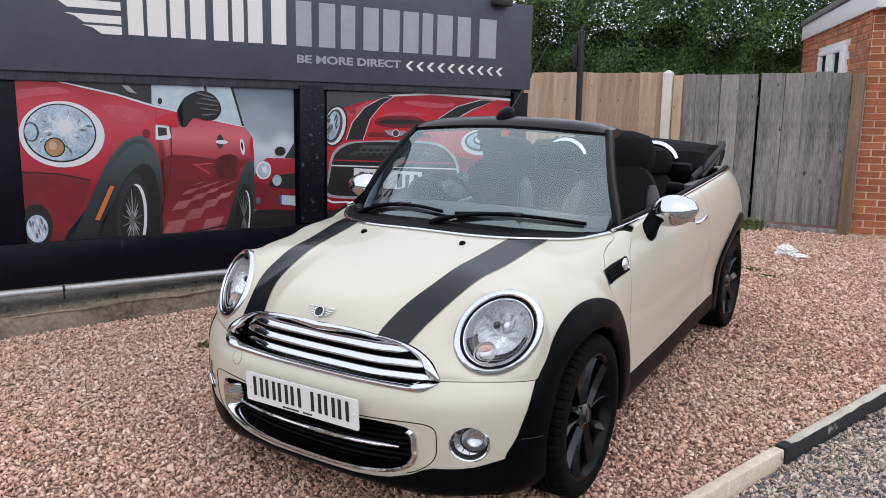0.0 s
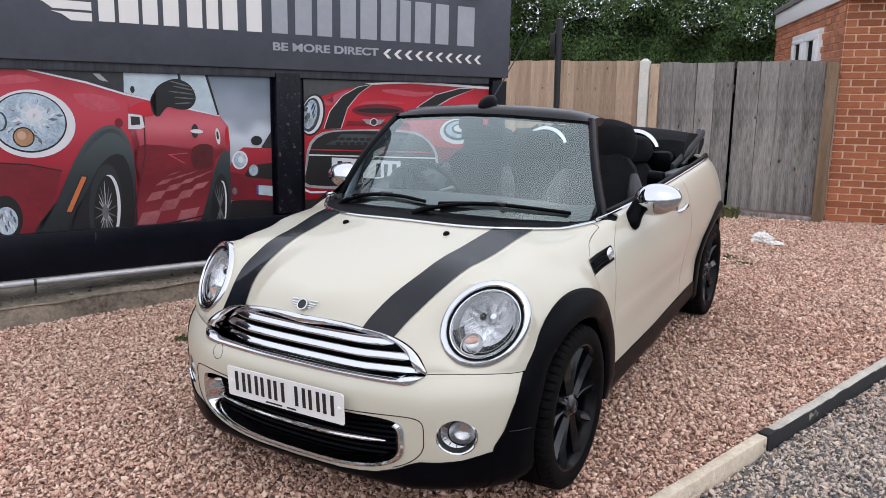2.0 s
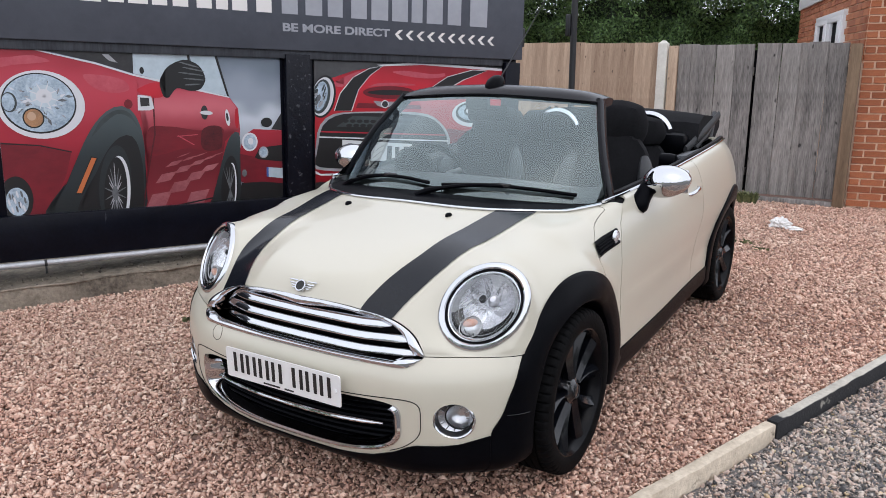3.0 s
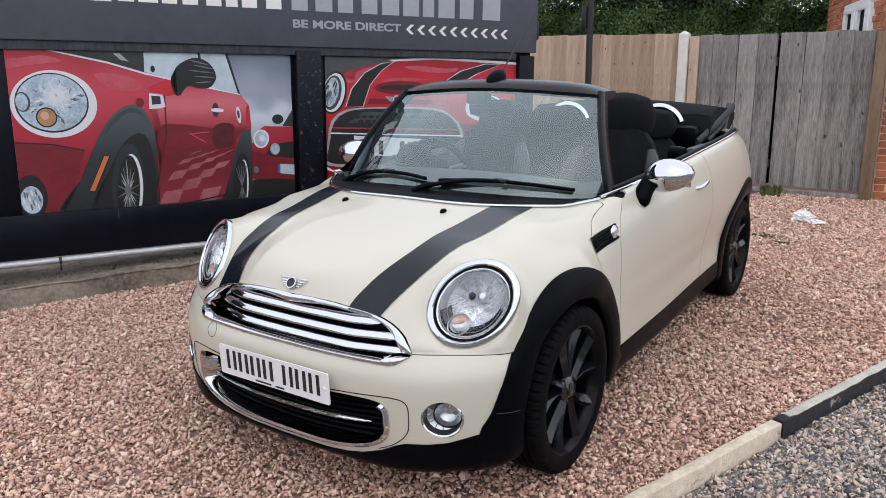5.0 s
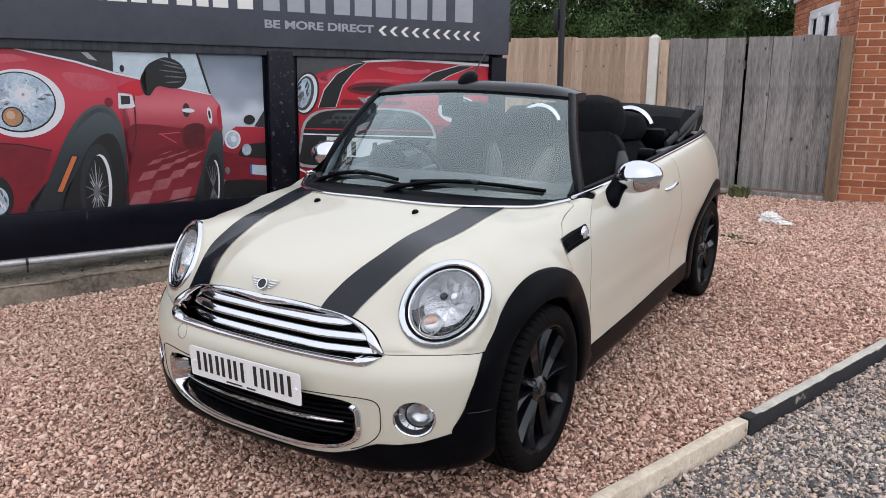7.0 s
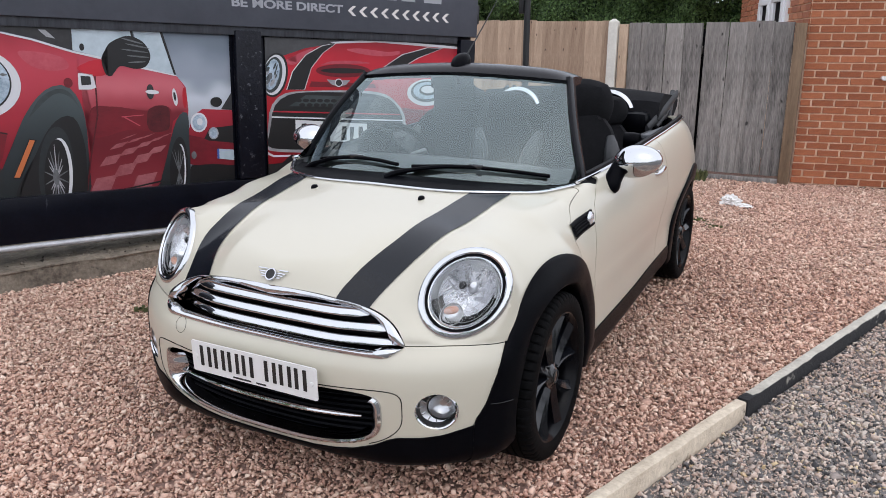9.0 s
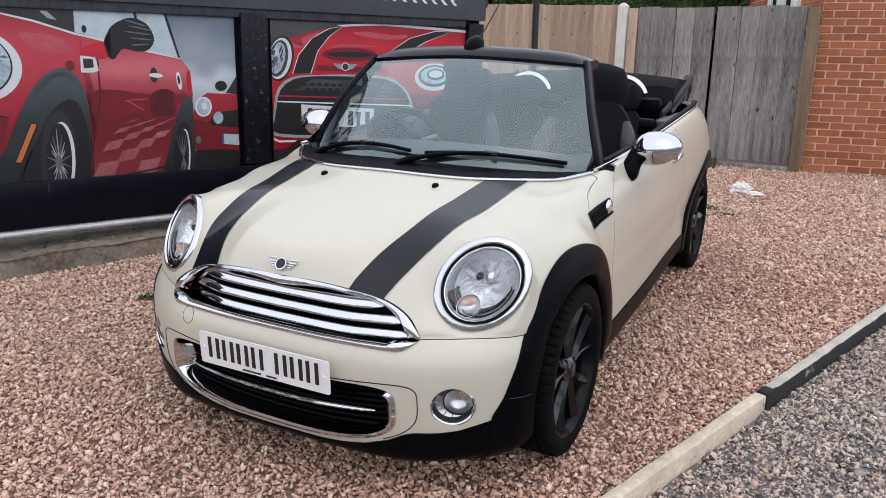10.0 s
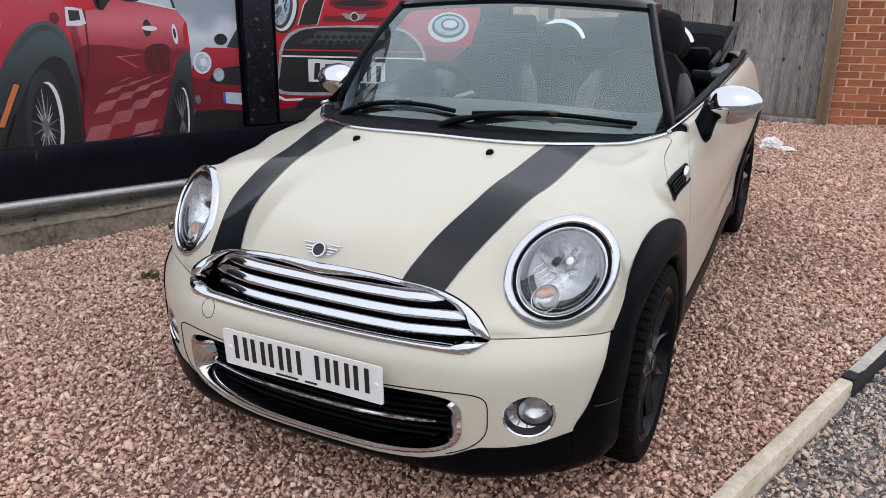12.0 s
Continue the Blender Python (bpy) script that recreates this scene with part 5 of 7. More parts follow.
def weed(where, blades, spread, height, seed):
    rr = random.Random(seed)
    bm = bmesh.new()
    for k in range(blades):
        a, r = rr.uniform(0, 6.283), spread * rr.random() ** 0.6
        x, y = r * math.cos(a), r * math.sin(a) * 0.6
        h = height * rr.uniform(0.4, 1.0)
        dx, dy = rr.uniform(-0.6, 0.6) * h, rr.uniform(-0.6, 0.6) * h
        w = rr.uniform(0.006, 0.014)
        v = [bm.verts.new(p) for p in ((x - w, y, 0), (x + w, y, 0), (x + dx * 0.5 + w * 1.3, y + dy * 0.5, h * 0.65), (x + dx, y + dy, h), (x + dx * 0.5 - w * 1.3, y + dy * 0.5, h * 0.65))]
        bm.faces.new((v[0], v[1], v[2], v[4]))
        bm.faces.new((v[4], v[2], v[3]))
    ob = part("weed", bm, WEED, smooth=False)
    ob.matrix_basis = pose(*where)
    return tagged(ob, "low tuft of green weeds growing in the gravel", "weed", "weeds in the gravel", "stuff")


WEED = mottled(material("weed_leaf", (0.08, 0.16, 0.04), 0.6), (0.05, 0.065, 0.02), (0.14, 0.15, 0.06), 20, island_random=0.5)
weed((0.24, 7.0, 0), 170, 0.1, 0.13, 1)
weed((-0.1, 7.08, 0), 60, 0.1, 0.1, 2)
weed((0.62, 4.95, 0), 16, 0.12, 0.022, 3)
weed((0.75, 4.75, 0), 14, 0.1, 0.02, 4)
weed((-1.75, 1.05, 0), 24, 0.05, 0.03, 5)
weed((-2.2, 1.7, 0), 30, 0.07, 0.04, 6)

# ---- the car: a small cream convertible with the roof folded ----
from mathutils.bvhtree import BVHTree

car = empty("convertible_car", pose(0, 1.9, 0))
tagged(car, "cream two-door convertible with black bonnet stripes, black wheels and lowered roof", "car")


def car_part(name, bm, mat, parent=None, label="", smooth=True):
    """A part of the car, given in the world's coordinates; a sub-part when parent is given."""
    ob = part(name, bm, mat, None, label, smooth)
    if parent is None:
        return settle(car, ob)
    ob.parent = parent
    return ob


OUT = curve_through([(0, 0.085), (0.2, 0.088), (0.4, 0.108), (0.49, 0.134), (0.6, 0.195), (0.69, 0.254), (0.748, 0.308), (0.783, 0.4), (0.792, 0.6), (0.795, 0.93), (0.81, 1.3),
                     (0.828, 1.8), (0.832, 2.3), (0.832, 2.8), (0.82, 3.15), (0.78, 3.42), (0.66, 3.62), (0.4, 3.69), (0, 3.70)], 1200)
Z0 = 0.56
HUB_F, HUB_R, HUB_Z, HUB_X = 0.673, 3.14, 0.305, 0.735
LAMP_C = Vector((0.619, 0.299, 0.7005))
LAMP_F = Vector((math.sin(0.44), -math.cos(0.44), 0))
LAMP_U = Vector((math.cos(0.44), math.sin(0.44), 0))
LAMP_V = Vector((0, 0, math.cos(0.51))) - LAMP_F * math.sin(0.51)
LAMP_W = LAMP_U.cross(LAMP_V)  # out of the lamp
LAMP_OVAL = Matrix.Rotation(0.77, 4, "Z") @ Matrix.Diagonal((1.12, 0.885, 1, 1)) @ Matrix.Rotation(-0.77, 4, "Z")  # leaning oval outline
LAMP_ROUND = LAMP_OVAL.inverted()
LAMP_SEAT = (Matrix.Rotation(0.62, 4, "Z") @ Matrix.Diagonal((1.035, 0.985, 1, 1)) @ Matrix.Rotation(-0.62, 4, "Z")).inverted()  # flat of the wing under it


def lamp_radius(d, oval=LAMP_SEAT):
    q = oval @ Vector((d.dot(LAMP_U), d.dot(LAMP_V), 0))
    return math.hypot(q.x, q.y)


TOP_LINE = curve_through([(0.0, 0.67), (0.12, 0.742), (0.3, 0.808), (0.5, 0.860), (0.7, 0.902), (0.9, 0.941), (1.2, 0.971), (1.6, 0.985)], 300)
TOP_FALL = curve_through([(0.0, 0.12), (0.2, 0.1), (0.36, 0.02), (0.55, 0.045), (0.75, 0.1), (0.95, 0.15), (1.3, 0.17), (1.6, 0.17)], 300)


def crown(x, y):
    """Height of the bonnet's top."""
    return np.interp(y, TOP_LINE[:, 0], TOP_LINE[:, 1]) - np.interp(y, TOP_FALL[:, 0], TOP_FALL[:, 1]) * x * x


def belt(y):
    return np.interp(y, [1.1, 1.33, 2.15, 3.2, 3.5, 3.7], [0.912, 0.915, 0.95, 1.0, 1.0, 0.97])


LOW = np.array([(0.145, -0.02, -0.11), (0.16, 0.02, -0.07), (0.18, 0.035, -0.035), (0.205, 0.044, -0.012), (0.235, 0.048, 0.0), (0.28, 0.052, 0.003), (0.33, 0.055, 0.004),
                (0.38, 0.057, 0.004), (0.43, 0.058, 0.004), (0.47, 0.054, 0.005), (0.50, 0.045, 0.005), (0.525, 0.03, 0.004), (0.545, 0.012, 0.002), (0.56, 0.0, 0.0)])


def index_at(x=None, y=None):
    return int(np.argmin(np.abs(OUT[:600, 0] - x))) if x is not None else int(np.argmin(np.abs(OUT[:, 1] - y) + (OUT[:, 0] < 0.3) * 9))


KEY_I = [0, index_at(x=0.257), index_at(x=0.373), index_at(x=0.48), index_at(y=0.28), index_at(y=0.5), index_at(y=0.8), index_at(y=1.1), index_at(y=1.4), index_at(y=3.0), index_at(y=3.5), 1199]


def station(i):
    """One profile of the half body: from the sill up and over to the spine."""
    a, b = OUT[max(i - 4, 0)], OUT[min(i + 4, len(OUT) - 1)]
    t = (b - a) / np.linalg.norm(b - a)
    inward = np.array([-t[1], t[0]])
    if i < 4:
        inward = np.array([0.0, 1.0])
    if i > len(OUT) - 5:
        inward = np.array([0.0, -1.0])
    o = OUT[i]
    y = o[1]
    w = float(np.clip((0.45 - y) / 0.3, 0, 1)) if y < 1 else float(np.clip((y - 3.2) / 0.35, 0, 1)) * 0.8
    w = w * w * (3 - 2 * w)
    pts = []
    for z in np.concatenate([LOW[:4, 0], np.arange(0.22, 0.55, 0.0155)]):
        off = w * np.interp(z, LOW[:, 0], LOW[:, 1]) + (1 - w) * np.interp(z, LOW[:, 0], LOW[:, 2])
        pts.append((*(o - inward * off), z))
    R = float(np.interp(i, KEY_I, [0.09, 0.16, 0.22, 0.32, 0.26, 0.23, 0.17, 0.115, 0.105, 0.105, 0.2, 0.2]))
    p = float(np.interp(i, KEY_I, [2.4, 2.2, 2.0, 1.7, 1.8, 2.0, 2.3, 2.4, 2.4, 2.4, 2.2, 2.2]))
    for th in np.linspace(0, 1, 24):
        d = R * (1 - math.cos(th * math.pi / 2) ** (2 / p)) if th < 1 else R
        q = o + inward * d
        side_top = float(belt(y)) + 0.012 * th
        f = float(np.clip((y - 1.0) / 0.2, 0, 1))
        top = (1 - f) * float(crown(*q)) + f * side_top
        pts.append((*q, Z0 + (top - Z0) * math.sin(th * math.pi / 2) ** (2 / p)))
    q = o + inward * R
    if y < 1.14 or y > 3.35:
        aim = np.array([0.0, 0.2 + 0.74 * float(np.clip(i / KEY_I[7], 0, 1)) ** 0.8]) if y < 1.14 else np.array([0.0, 3.42 + (y - 3.35) * 0.3])
        f0 = pts[-1][2] - (float(crown(*q)) if y < 1.14 else 1.0)
        for f in np.linspace(0, 1, 21)[1:]:
            v = q + (aim - q) * f
            pts.append((*v, (float(crown(*v)) if y < 1.14 else 1.0) + f0 * (1 - f) ** 2))
    else:
        for d, dz in ((0.004, 0.0), (0.012, -0.002), (0.02, -0.012), (0.025, -0.05), (0.03, -0.15), (0.035, -0.3)) + ((0.04, -0.32),) * 14:
            pts.append((*(q + inward * d), float(belt(y)) + 0.012 + dz))
    return pts


steps = sorted(set(list(range(0, index_at(y=0.5), 4)) + list(range(index_at(y=0.5), 1200, 5)) + [1199]))
HALF = [station(k) for k in steps]


def lamp_pull(co):
    """Flatten the wing where the headlamp sits."""
    d = co - LAMP_C
    rho = lamp_radius(d) / 0.147
    if rho > 1.75 or co.y > 0.75 or d.dot(LAMP_W) < -0.25:
        return co
    reach = 0.24 + 0.4 * max(0.0, d.dot(LAMP_V) + 0.4 * d.dot(LAMP_U)) / max(d.length, 1e-6)
    k = 1.0 if rho < 1.04 else max(0.0, 1 - (rho - 1.04) / reach)
    k = k * k * (3 - 2 * k)
    return co - LAMP_W * ((d.dot(LAMP_W) + 0.003) * k)


def make_body():
    bm = sheet(HALF)
    for v in bm.verts:
        if v.co.z > 0.55:
            k = min(1.0, max(0.0, v.co.z - 0.556) / 0.025)
            v.co = v.co.lerp(lamp_pull(v.co), k)
    bmesh.ops.remove_doubles(bm, verts=bm.verts, dist=1e-5)
    # ease the wing into the lamp and the bonnet
    soft = []
    for v in bm.verts:
        if 0.585 < v.co.z and v.co.y < 0.8 and v.co.x > 0.2 and not v.is_boundary:
            rho = lamp_radius(v.co - LAMP_C) / 0.147
            w = min(1.0, (rho - 1.03) / 0.06, (2.7 - rho) / 0.7, (v.co.z - 0.585) / 0.05)
            if w > 0:
                soft.append((v, w * 0.7))
    for _ in range(140):
        aim = [sum((e.other_vert(v).co for e in v.link_edges), Vector()) / len(v.link_edges) for v, w in soft]
        for (v, w), a in zip(soft, aim):
            v.co = v.co.lerp(a, w)
    # fullness of the wing behind the lamp
    for v, w in soft:
        d2 = ((v.co.x - 0.68) ** 2 + (v.co.y - 0.54) ** 2) / 0.02
        rho = lamp_radius(v.co - LAMP_C) / 0.147
        v.co.z += 0.021 * math.exp(-d2) * min(1.0, max(0.0, rho - 1.05) / 0.35)
    # tuck of the doors and the rear quarter towards the sill
    for v in bm.verts:
        if v.co.x > 0.6 and 1.0 < v.co.y < 3.6 and v.co.z < 0.74:
            k = min(1.0, (0.74 - v.co.z) / 0.32)
            v.co.x -= k * k * (3 - 2 * k) * float(np.interp(v.co.y, [1.05, 1.5, 2.0, 2.5, 3.2, 3.6], [0, 0.02, 0.042, 0.058, 0.06, 0.04]))
    # flare of the wing round the wheel arch
    for v in bm.verts:
        if v.co.x > 0.6 and 0.4 < v.co.y < 1.15:
            r = math.hypot(v.co.y - HUB_F, v.co.z - HUB_Z)
            k = math.exp(-(max(0.0, r - 0.45) / 0.045) ** 2) * min(1.0, max(0.0, v.co.z - 0.56) / 0.06)
            v.co.x += k * float(np.interp(v.co.y, [0.42, 0.46, 0.52, 0.6, 0.68, 0.75, 0.83, 0.91, 1.0, 1.08], [0, 0.006, 0.018, 0.028, 0.034, 0.034, 0.03, 0.02, 0.009, 0]))
    return bm


BODY = []


def body_half():
    if not BODY:
        BODY.append(make_body())
    return BODY[0].copy()


def mirrored(bm):
    """Add the mirror image in x."""
    twin = bmesh.ops.duplicate(bm, geom=bm.verts[:] + bm.edges[:] + bm.faces[:])
    for v in [g for g in twin["geom"] if isinstance(g, bmesh.types.BMVert)]:
        v.co.x = -v.co.x
    bmesh.ops.reverse_faces(bm, faces=[g for g in twin["geom"] if isinstance(g, bmesh.types.BMFace)])
    bmesh.ops.remove_doubles(bm, verts=[v for v in bm.verts if abs(v.co.x) < 2e-3], dist=1.5e-3)
    return bm


def flip_x(bm):
    for v in bm.verts:
        v.co.x = -v.co.x
    bmesh.ops.reverse_faces(bm, faces=bm.faces)
    return bm


HULL = BVHTree.FromBMesh(mirrored(body_half()))


def from_front(x, z, out=0.0):
    hit, n, _, _ = HULL.ray_cast(Vector((x, -1, z)), Vector((0, 1, 0)))
    return (hit + n * (out if n.y < 0 else -out)) if hit else Vector((x, 0.3, z))


def from_side(y, z, out=0.0, sign=1):
    hit, n, _, _ = HULL.ray_cast(Vector((2 * sign, y, z)), Vector((-sign, 0, 0)))
    return (hit + n * (out if n.x * sign > 0 else -out)) if hit else Vector((0.79 * sign, y, z))


def from_above(x, y, out=0.0):
    hit, n, _, _ = HULL.ray_cast(Vector((x, y, 2.0)), Vector((0, 0, -1)))
    return (hit + n * (out if n.z > 0 else -out)) if hit else Vector((x, y, float(crown(x, y))))


def carve(bm, f):
    """Keep the part of a mesh where f(co) > 0, cut cleanly along f = 0."""
    val = {v: f(v.co) for v in bm.verts}
    val = {v: (0.0 if abs(k) < 1e-5 else k) for v, k in val.items()}
    for e in bm.edges[:]:
        a, b = e.verts
        if val[a] * val[b] < 0:
            t = val[a] / (val[a] - val[b])
            for _ in range(2):
                k = f(a.co.lerp(b.co, t))
                if abs(k) > 1e-6 and abs(k) < 0.5:
                    t = min(max(t + (t * k / (val[a] - k) if k * val[a] > 0 and val[a] != k else (t - 1) * k / (val[b] - k) if val[b] != k else 0), 0.0), 1.0)
            if t < 0.04:
                a.co, val[a] = a.co.lerp(b.co, t), 0.0
            elif t > 0.96:
                b.co, val[b] = a.co.lerp(b.co, t), 0.0
            else:
                _, v = bmesh.utils.edge_split(e, a, t)
                val[v] = 0.0
    for fc in bm.faces[:]:
        on = [v for v in fc.verts if val[v] == 0.0]
        if len(on) >= 2 and min(val[v] for v in fc.verts) < 0 < max(val[v] for v in fc.verts):
            ring = list(fc.verts)
            n = len(ring)
            for i in range(n):
                for j in range(i + 2, n):
                    if (i, j) != (0, n - 1) and val[ring[i]] == 0.0 == val[ring[j]]:
                        a, b = [val[v] for v in ring[i + 1:j]], [val[v] for v in ring[j + 1:] + ring[:i]]
                        if (min(a) >= 0 >= max(b)) or (max(a) <= 0 <= min(b)):
                            bmesh.utils.face_split(fc, ring[i], ring[j])
                            break
                else:
                    continue
                break
    bmesh.ops.delete(bm, geom=[fc for fc in bm.faces if sum(val[v] for v in fc.verts) < 0], context="FACES")
    return bm


def lipped(bm, depth=0.008):
    """Turn the open edges of a panel inwards."""
    bm.normal_update()
    edges = [e for e in bm.edges if e.is_boundary and not all(abs(v.co.x) < 2e-3 for v in e.verts)]
    ext = bmesh.ops.extrude_edge_only(bm, edges=edges)
    verts = [g for g in ext["geom"] if isinstance(g, bmesh.types.BMVert)]
    normals = {}
    for e in edges:
        for v in e.verts:
            for fc in v.link_faces:
                if fc.normal.length > 0:
                    key = v.co.to_tuple(5)
                    normals[key] = normals.get(key, Vector()) + fc.normal
    for v in verts:
        n = normals.get(v.co.to_tuple(5), Vector())
        if n.length > 1e-6:
            v.co -= n.normalized() * depth
    return bm


def grille_top(x):
    u = min(abs(x) / 0.495, 1.0)
    return 0.553 + 0.134 * (1 - u ** 3) ** (1 / 1.65)


def grille_low(x):
    return 0.522 + 0.03 * (max(0.0, min(abs(x), 0.495) - 0.43) / 0.065) ** 2.4


def in_grille(co, pad=0.0):
    """Positive outside the upper grille's opening."""
    if co.y > 0.35:
        return 1.0
    u, h = abs(co.x) / (0.495 + pad), co.z - 0.553
    top = (u ** 3 + (max(h, 0) / (0.134 + pad)) ** 1.65) ** (1 / 2.3) - 1
    if h < 0:
        return max(top * 0.3, grille_low(co.x) - pad - co.z)
    return top * 0.2


def low_mid(x):
    return 0.303 + 0.08 * x * x + 0.55 * x ** 4


def low_ring(x, z, w, h):
    return ((abs(x) / w) ** 4 + (abs(z - low_mid(x)) / h) ** 4) ** 0.25 - 1


def in_low(co, w=0.45, h=0.099):
    return low_ring(co.x, co.z, w, h) * 0.12 if co.y < 0.35 else 1.0


def cowl(x):
    return 0.76 + 1.3 * abs(x) ** 3.35


def lamp_rho(co):
    d = co - LAMP_C
    if abs(d.dot(LAMP_W)) > 0.15:
        return 1.0
    return max(lamp_radius(d, LAMP_ROUND) - 0.13, 0.575 - co.z)


FOG_C = Vector((0.598, 0.146, 0.359))
FOG_F = Vector((math.sin(0.44), -math.cos(0.44), 0.04)).normalized()
FOG_U = Vector((math.cos(0.44), math.sin(0.44), 0))
FOG_V = FOG_F.cross(FOG_U) * -1
if FOG_V.z < 0:
    FOG_V = -FOG_V


def fog_rho(co):
    d = co - FOG_C
    if abs(d.dot(FOG_F)) > 0.12:
        return 1.0
    return (math.hypot(d.dot(FOG_U) / 0.066, d.dot(FOG_V) / 0.06) - 1) * 0.06


def arch(co, hub, r):
    return math.hypot(co.y - hub, co.z - HUB_Z) - r if co.x > 0.45 else 1.0


def edge_radius(y, z):
    """Outer edge of the front arch moulding, from the hub: it straightens down towards the bumper's corner."""
    return float(np.interp(math.degrees(math.atan2(z - HUB_Z, HUB_F - y)), [-30, 2, 6, 10, 28, 34, 45, 60, 100], [0.47, 0.464, 0.452, 0.445, 0.444, 0.439, 0.437, 0.44, 0.443]))


def front_arch(co, inset=0.006):
    return arch(co, HUB_F, edge_radius(co.y, co.z) - inset)


def cream_foot(x):
    return float(np.interp(abs(x), [0, 0.2, 0.28, 0.344, 0.423, 0.47, 0.5, 0.57, 0.62, 0.7], [0.178, 0.182, 0.19, 0.204, 0.232, 0.257, 0.266, 0.267, 0.273, 0.3]))


def scuttle_edge(z):
    return np.interp(z, [0.56, 0.75, 0.81, 0.85, 0.875, 0.89, 0.9], [0.905, 0.915, 0.94, 0.985, 1.04, 1.085, 1.12])


def door_edge(z):
    return np.interp(z, [0.3, 0.6, 0.75, 0.84, 0.895, 0.92], [1.115, 1.115, 1.128, 1.16, 1.225, 1.32])


GAP = 0.0022
SILL = 0.32


def bonnet_mesh():
    bm = body_half()
    carve(bm, lambda c: c.z - (Z0 - 0.004) - 0.0012)
    carve(bm, lambda c: scuttle_edge(c.z) - GAP - c.y if c.x > 0.66 else cowl(c.x) - c.y)
    carve(bm, lambda c: cowl(c.x) - c.y if c.z > 0.9 else 1.0)
    carve(bm, in_grille)
    carve(bm, lamp_rho)
    carve(bm, front_arch)
    return lipped(mirrored(bm))


def bumper_mesh():
    bm = body_half()
    carve(bm, lambda c: (Z0 - 0.004) - 0.0012 - c.z)
    carve(bm, lambda c: 0.9 - c.y)
    carve(bm, lambda c: c.z - cream_foot(c.x))
    carve(bm, in_grille)
    carve(bm, in_low)
    carve(bm, fog_rho)
    carve(bm, front_arch)
    carve(bm, lambda c: 0.673 - c.y)
    return lipped(mirrored(bm))


def lip_mesh():
    bm = body_half()
    carve(bm, lambda c: cream_foot(c.x) + 0.004 - c.z)
    carve(bm, lambda c: 0.6 - c.y)
    carve(bm, lambda c: arch(c, HUB_F, 0.36))
    for v in bm.verts:
        v.co.y -= 0.006
    return lipped(mirrored(bm), 0.03)


def side_panel(y_front, y_back, low=SILL):
    bm = body_half()
    carve(bm, lambda c: c.y - (min(y_front(c.z), cowl(c.x)) if y_front is scuttle_edge and c.z > 0.88 and c.x > 0.64 else y_front(c.z)) - GAP)
    carve(bm, lambda c: y_back(c.z) - GAP - c.y)
    carve(bm, lambda c: c.z - low)
    carve(bm, lambda c: arch(c, HUB_F, 0.432))
    carve(bm, lambda c: arch(c, HUB_R, 0.432))
    return bm


def corner_mesh():
    bm = body_half()
    carve(bm, lambda c: (Z0 - 0.002) - c.z)
    carve(bm, lambda c: 0.64 - c.y)
    carve(bm, lambda c: c.x - 0.5)
    carve(bm, lambda c: -front_arch(c, 0.0))
    carve(bm, lambda c: arch(c, HUB_F, 0.337))
    bm.normal_update()
    for v in bm.verts:
        side = v.normal if v.normal.x > 0 else -v.normal
        v.co += side * 0.006
    return lipped(bm, 0.014)


car_part("bonnet", bonnet_mesh(), CREAM)
car_part("front_bumper", bumper_mesh(), CREAM)
car_part("lower_lip", lip_mesh(), PLASTIC, label="black plastic lower lip")
for flip in (False, True):
    scuttle = side_panel(scuttle_edge, door_edge)
    carve(scuttle, lambda c: c.z - 0.4)
    carve(scuttle, lambda c: cowl(c.x) + 0.004 - c.y if c.z > 0.86 and c.x < 0.74 else 1.0)
    door = side_panel(door_edge, lambda z: 2.33)
    rear = side_panel(lambda z: 2.33, lambda z: 9.0, 0.2)
    for name, bm in (("wing_panel", scuttle), ("door", door), ("rear_quarter", rear)):
        ob = car_part(name, flip_x(lipped(bm)) if flip else lipped(bm), CREAM)
        if name == "door":
            doors = ob if not flip else doors
    sill = body_half()
    carve(sill, lambda c: SILL - 0.003 - c.z)
    carve(sill, lambda c: c.y - 0.85)
    carve(sill, lambda c: 2.95 - c.y)
    carve(sill, lambda c: arch(c, HUB_F, 0.36))
    carve(sill, lambda c: arch(c, HUB_R, 0.36))
    for v in sill.verts:
        v.co.x += 0.006
    car_part("sill", flip_x(lipped(sill, 0.02)) if flip else lipped(sill, 0.02), PLASTIC, label="black plastic sill")

# dark inner shell: stands in for the shade behind the joints and openings
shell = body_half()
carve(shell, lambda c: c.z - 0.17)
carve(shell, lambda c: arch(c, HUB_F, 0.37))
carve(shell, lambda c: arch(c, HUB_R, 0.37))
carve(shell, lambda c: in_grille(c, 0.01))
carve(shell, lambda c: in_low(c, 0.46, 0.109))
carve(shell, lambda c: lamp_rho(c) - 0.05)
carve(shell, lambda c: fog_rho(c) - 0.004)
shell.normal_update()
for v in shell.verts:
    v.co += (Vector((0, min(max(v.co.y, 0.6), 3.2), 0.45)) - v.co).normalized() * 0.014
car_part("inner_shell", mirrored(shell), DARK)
# near-black boxes put shade into the hollows of underside and engine bay
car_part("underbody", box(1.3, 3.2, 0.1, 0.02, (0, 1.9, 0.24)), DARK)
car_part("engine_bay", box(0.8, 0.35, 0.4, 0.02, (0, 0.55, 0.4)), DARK)


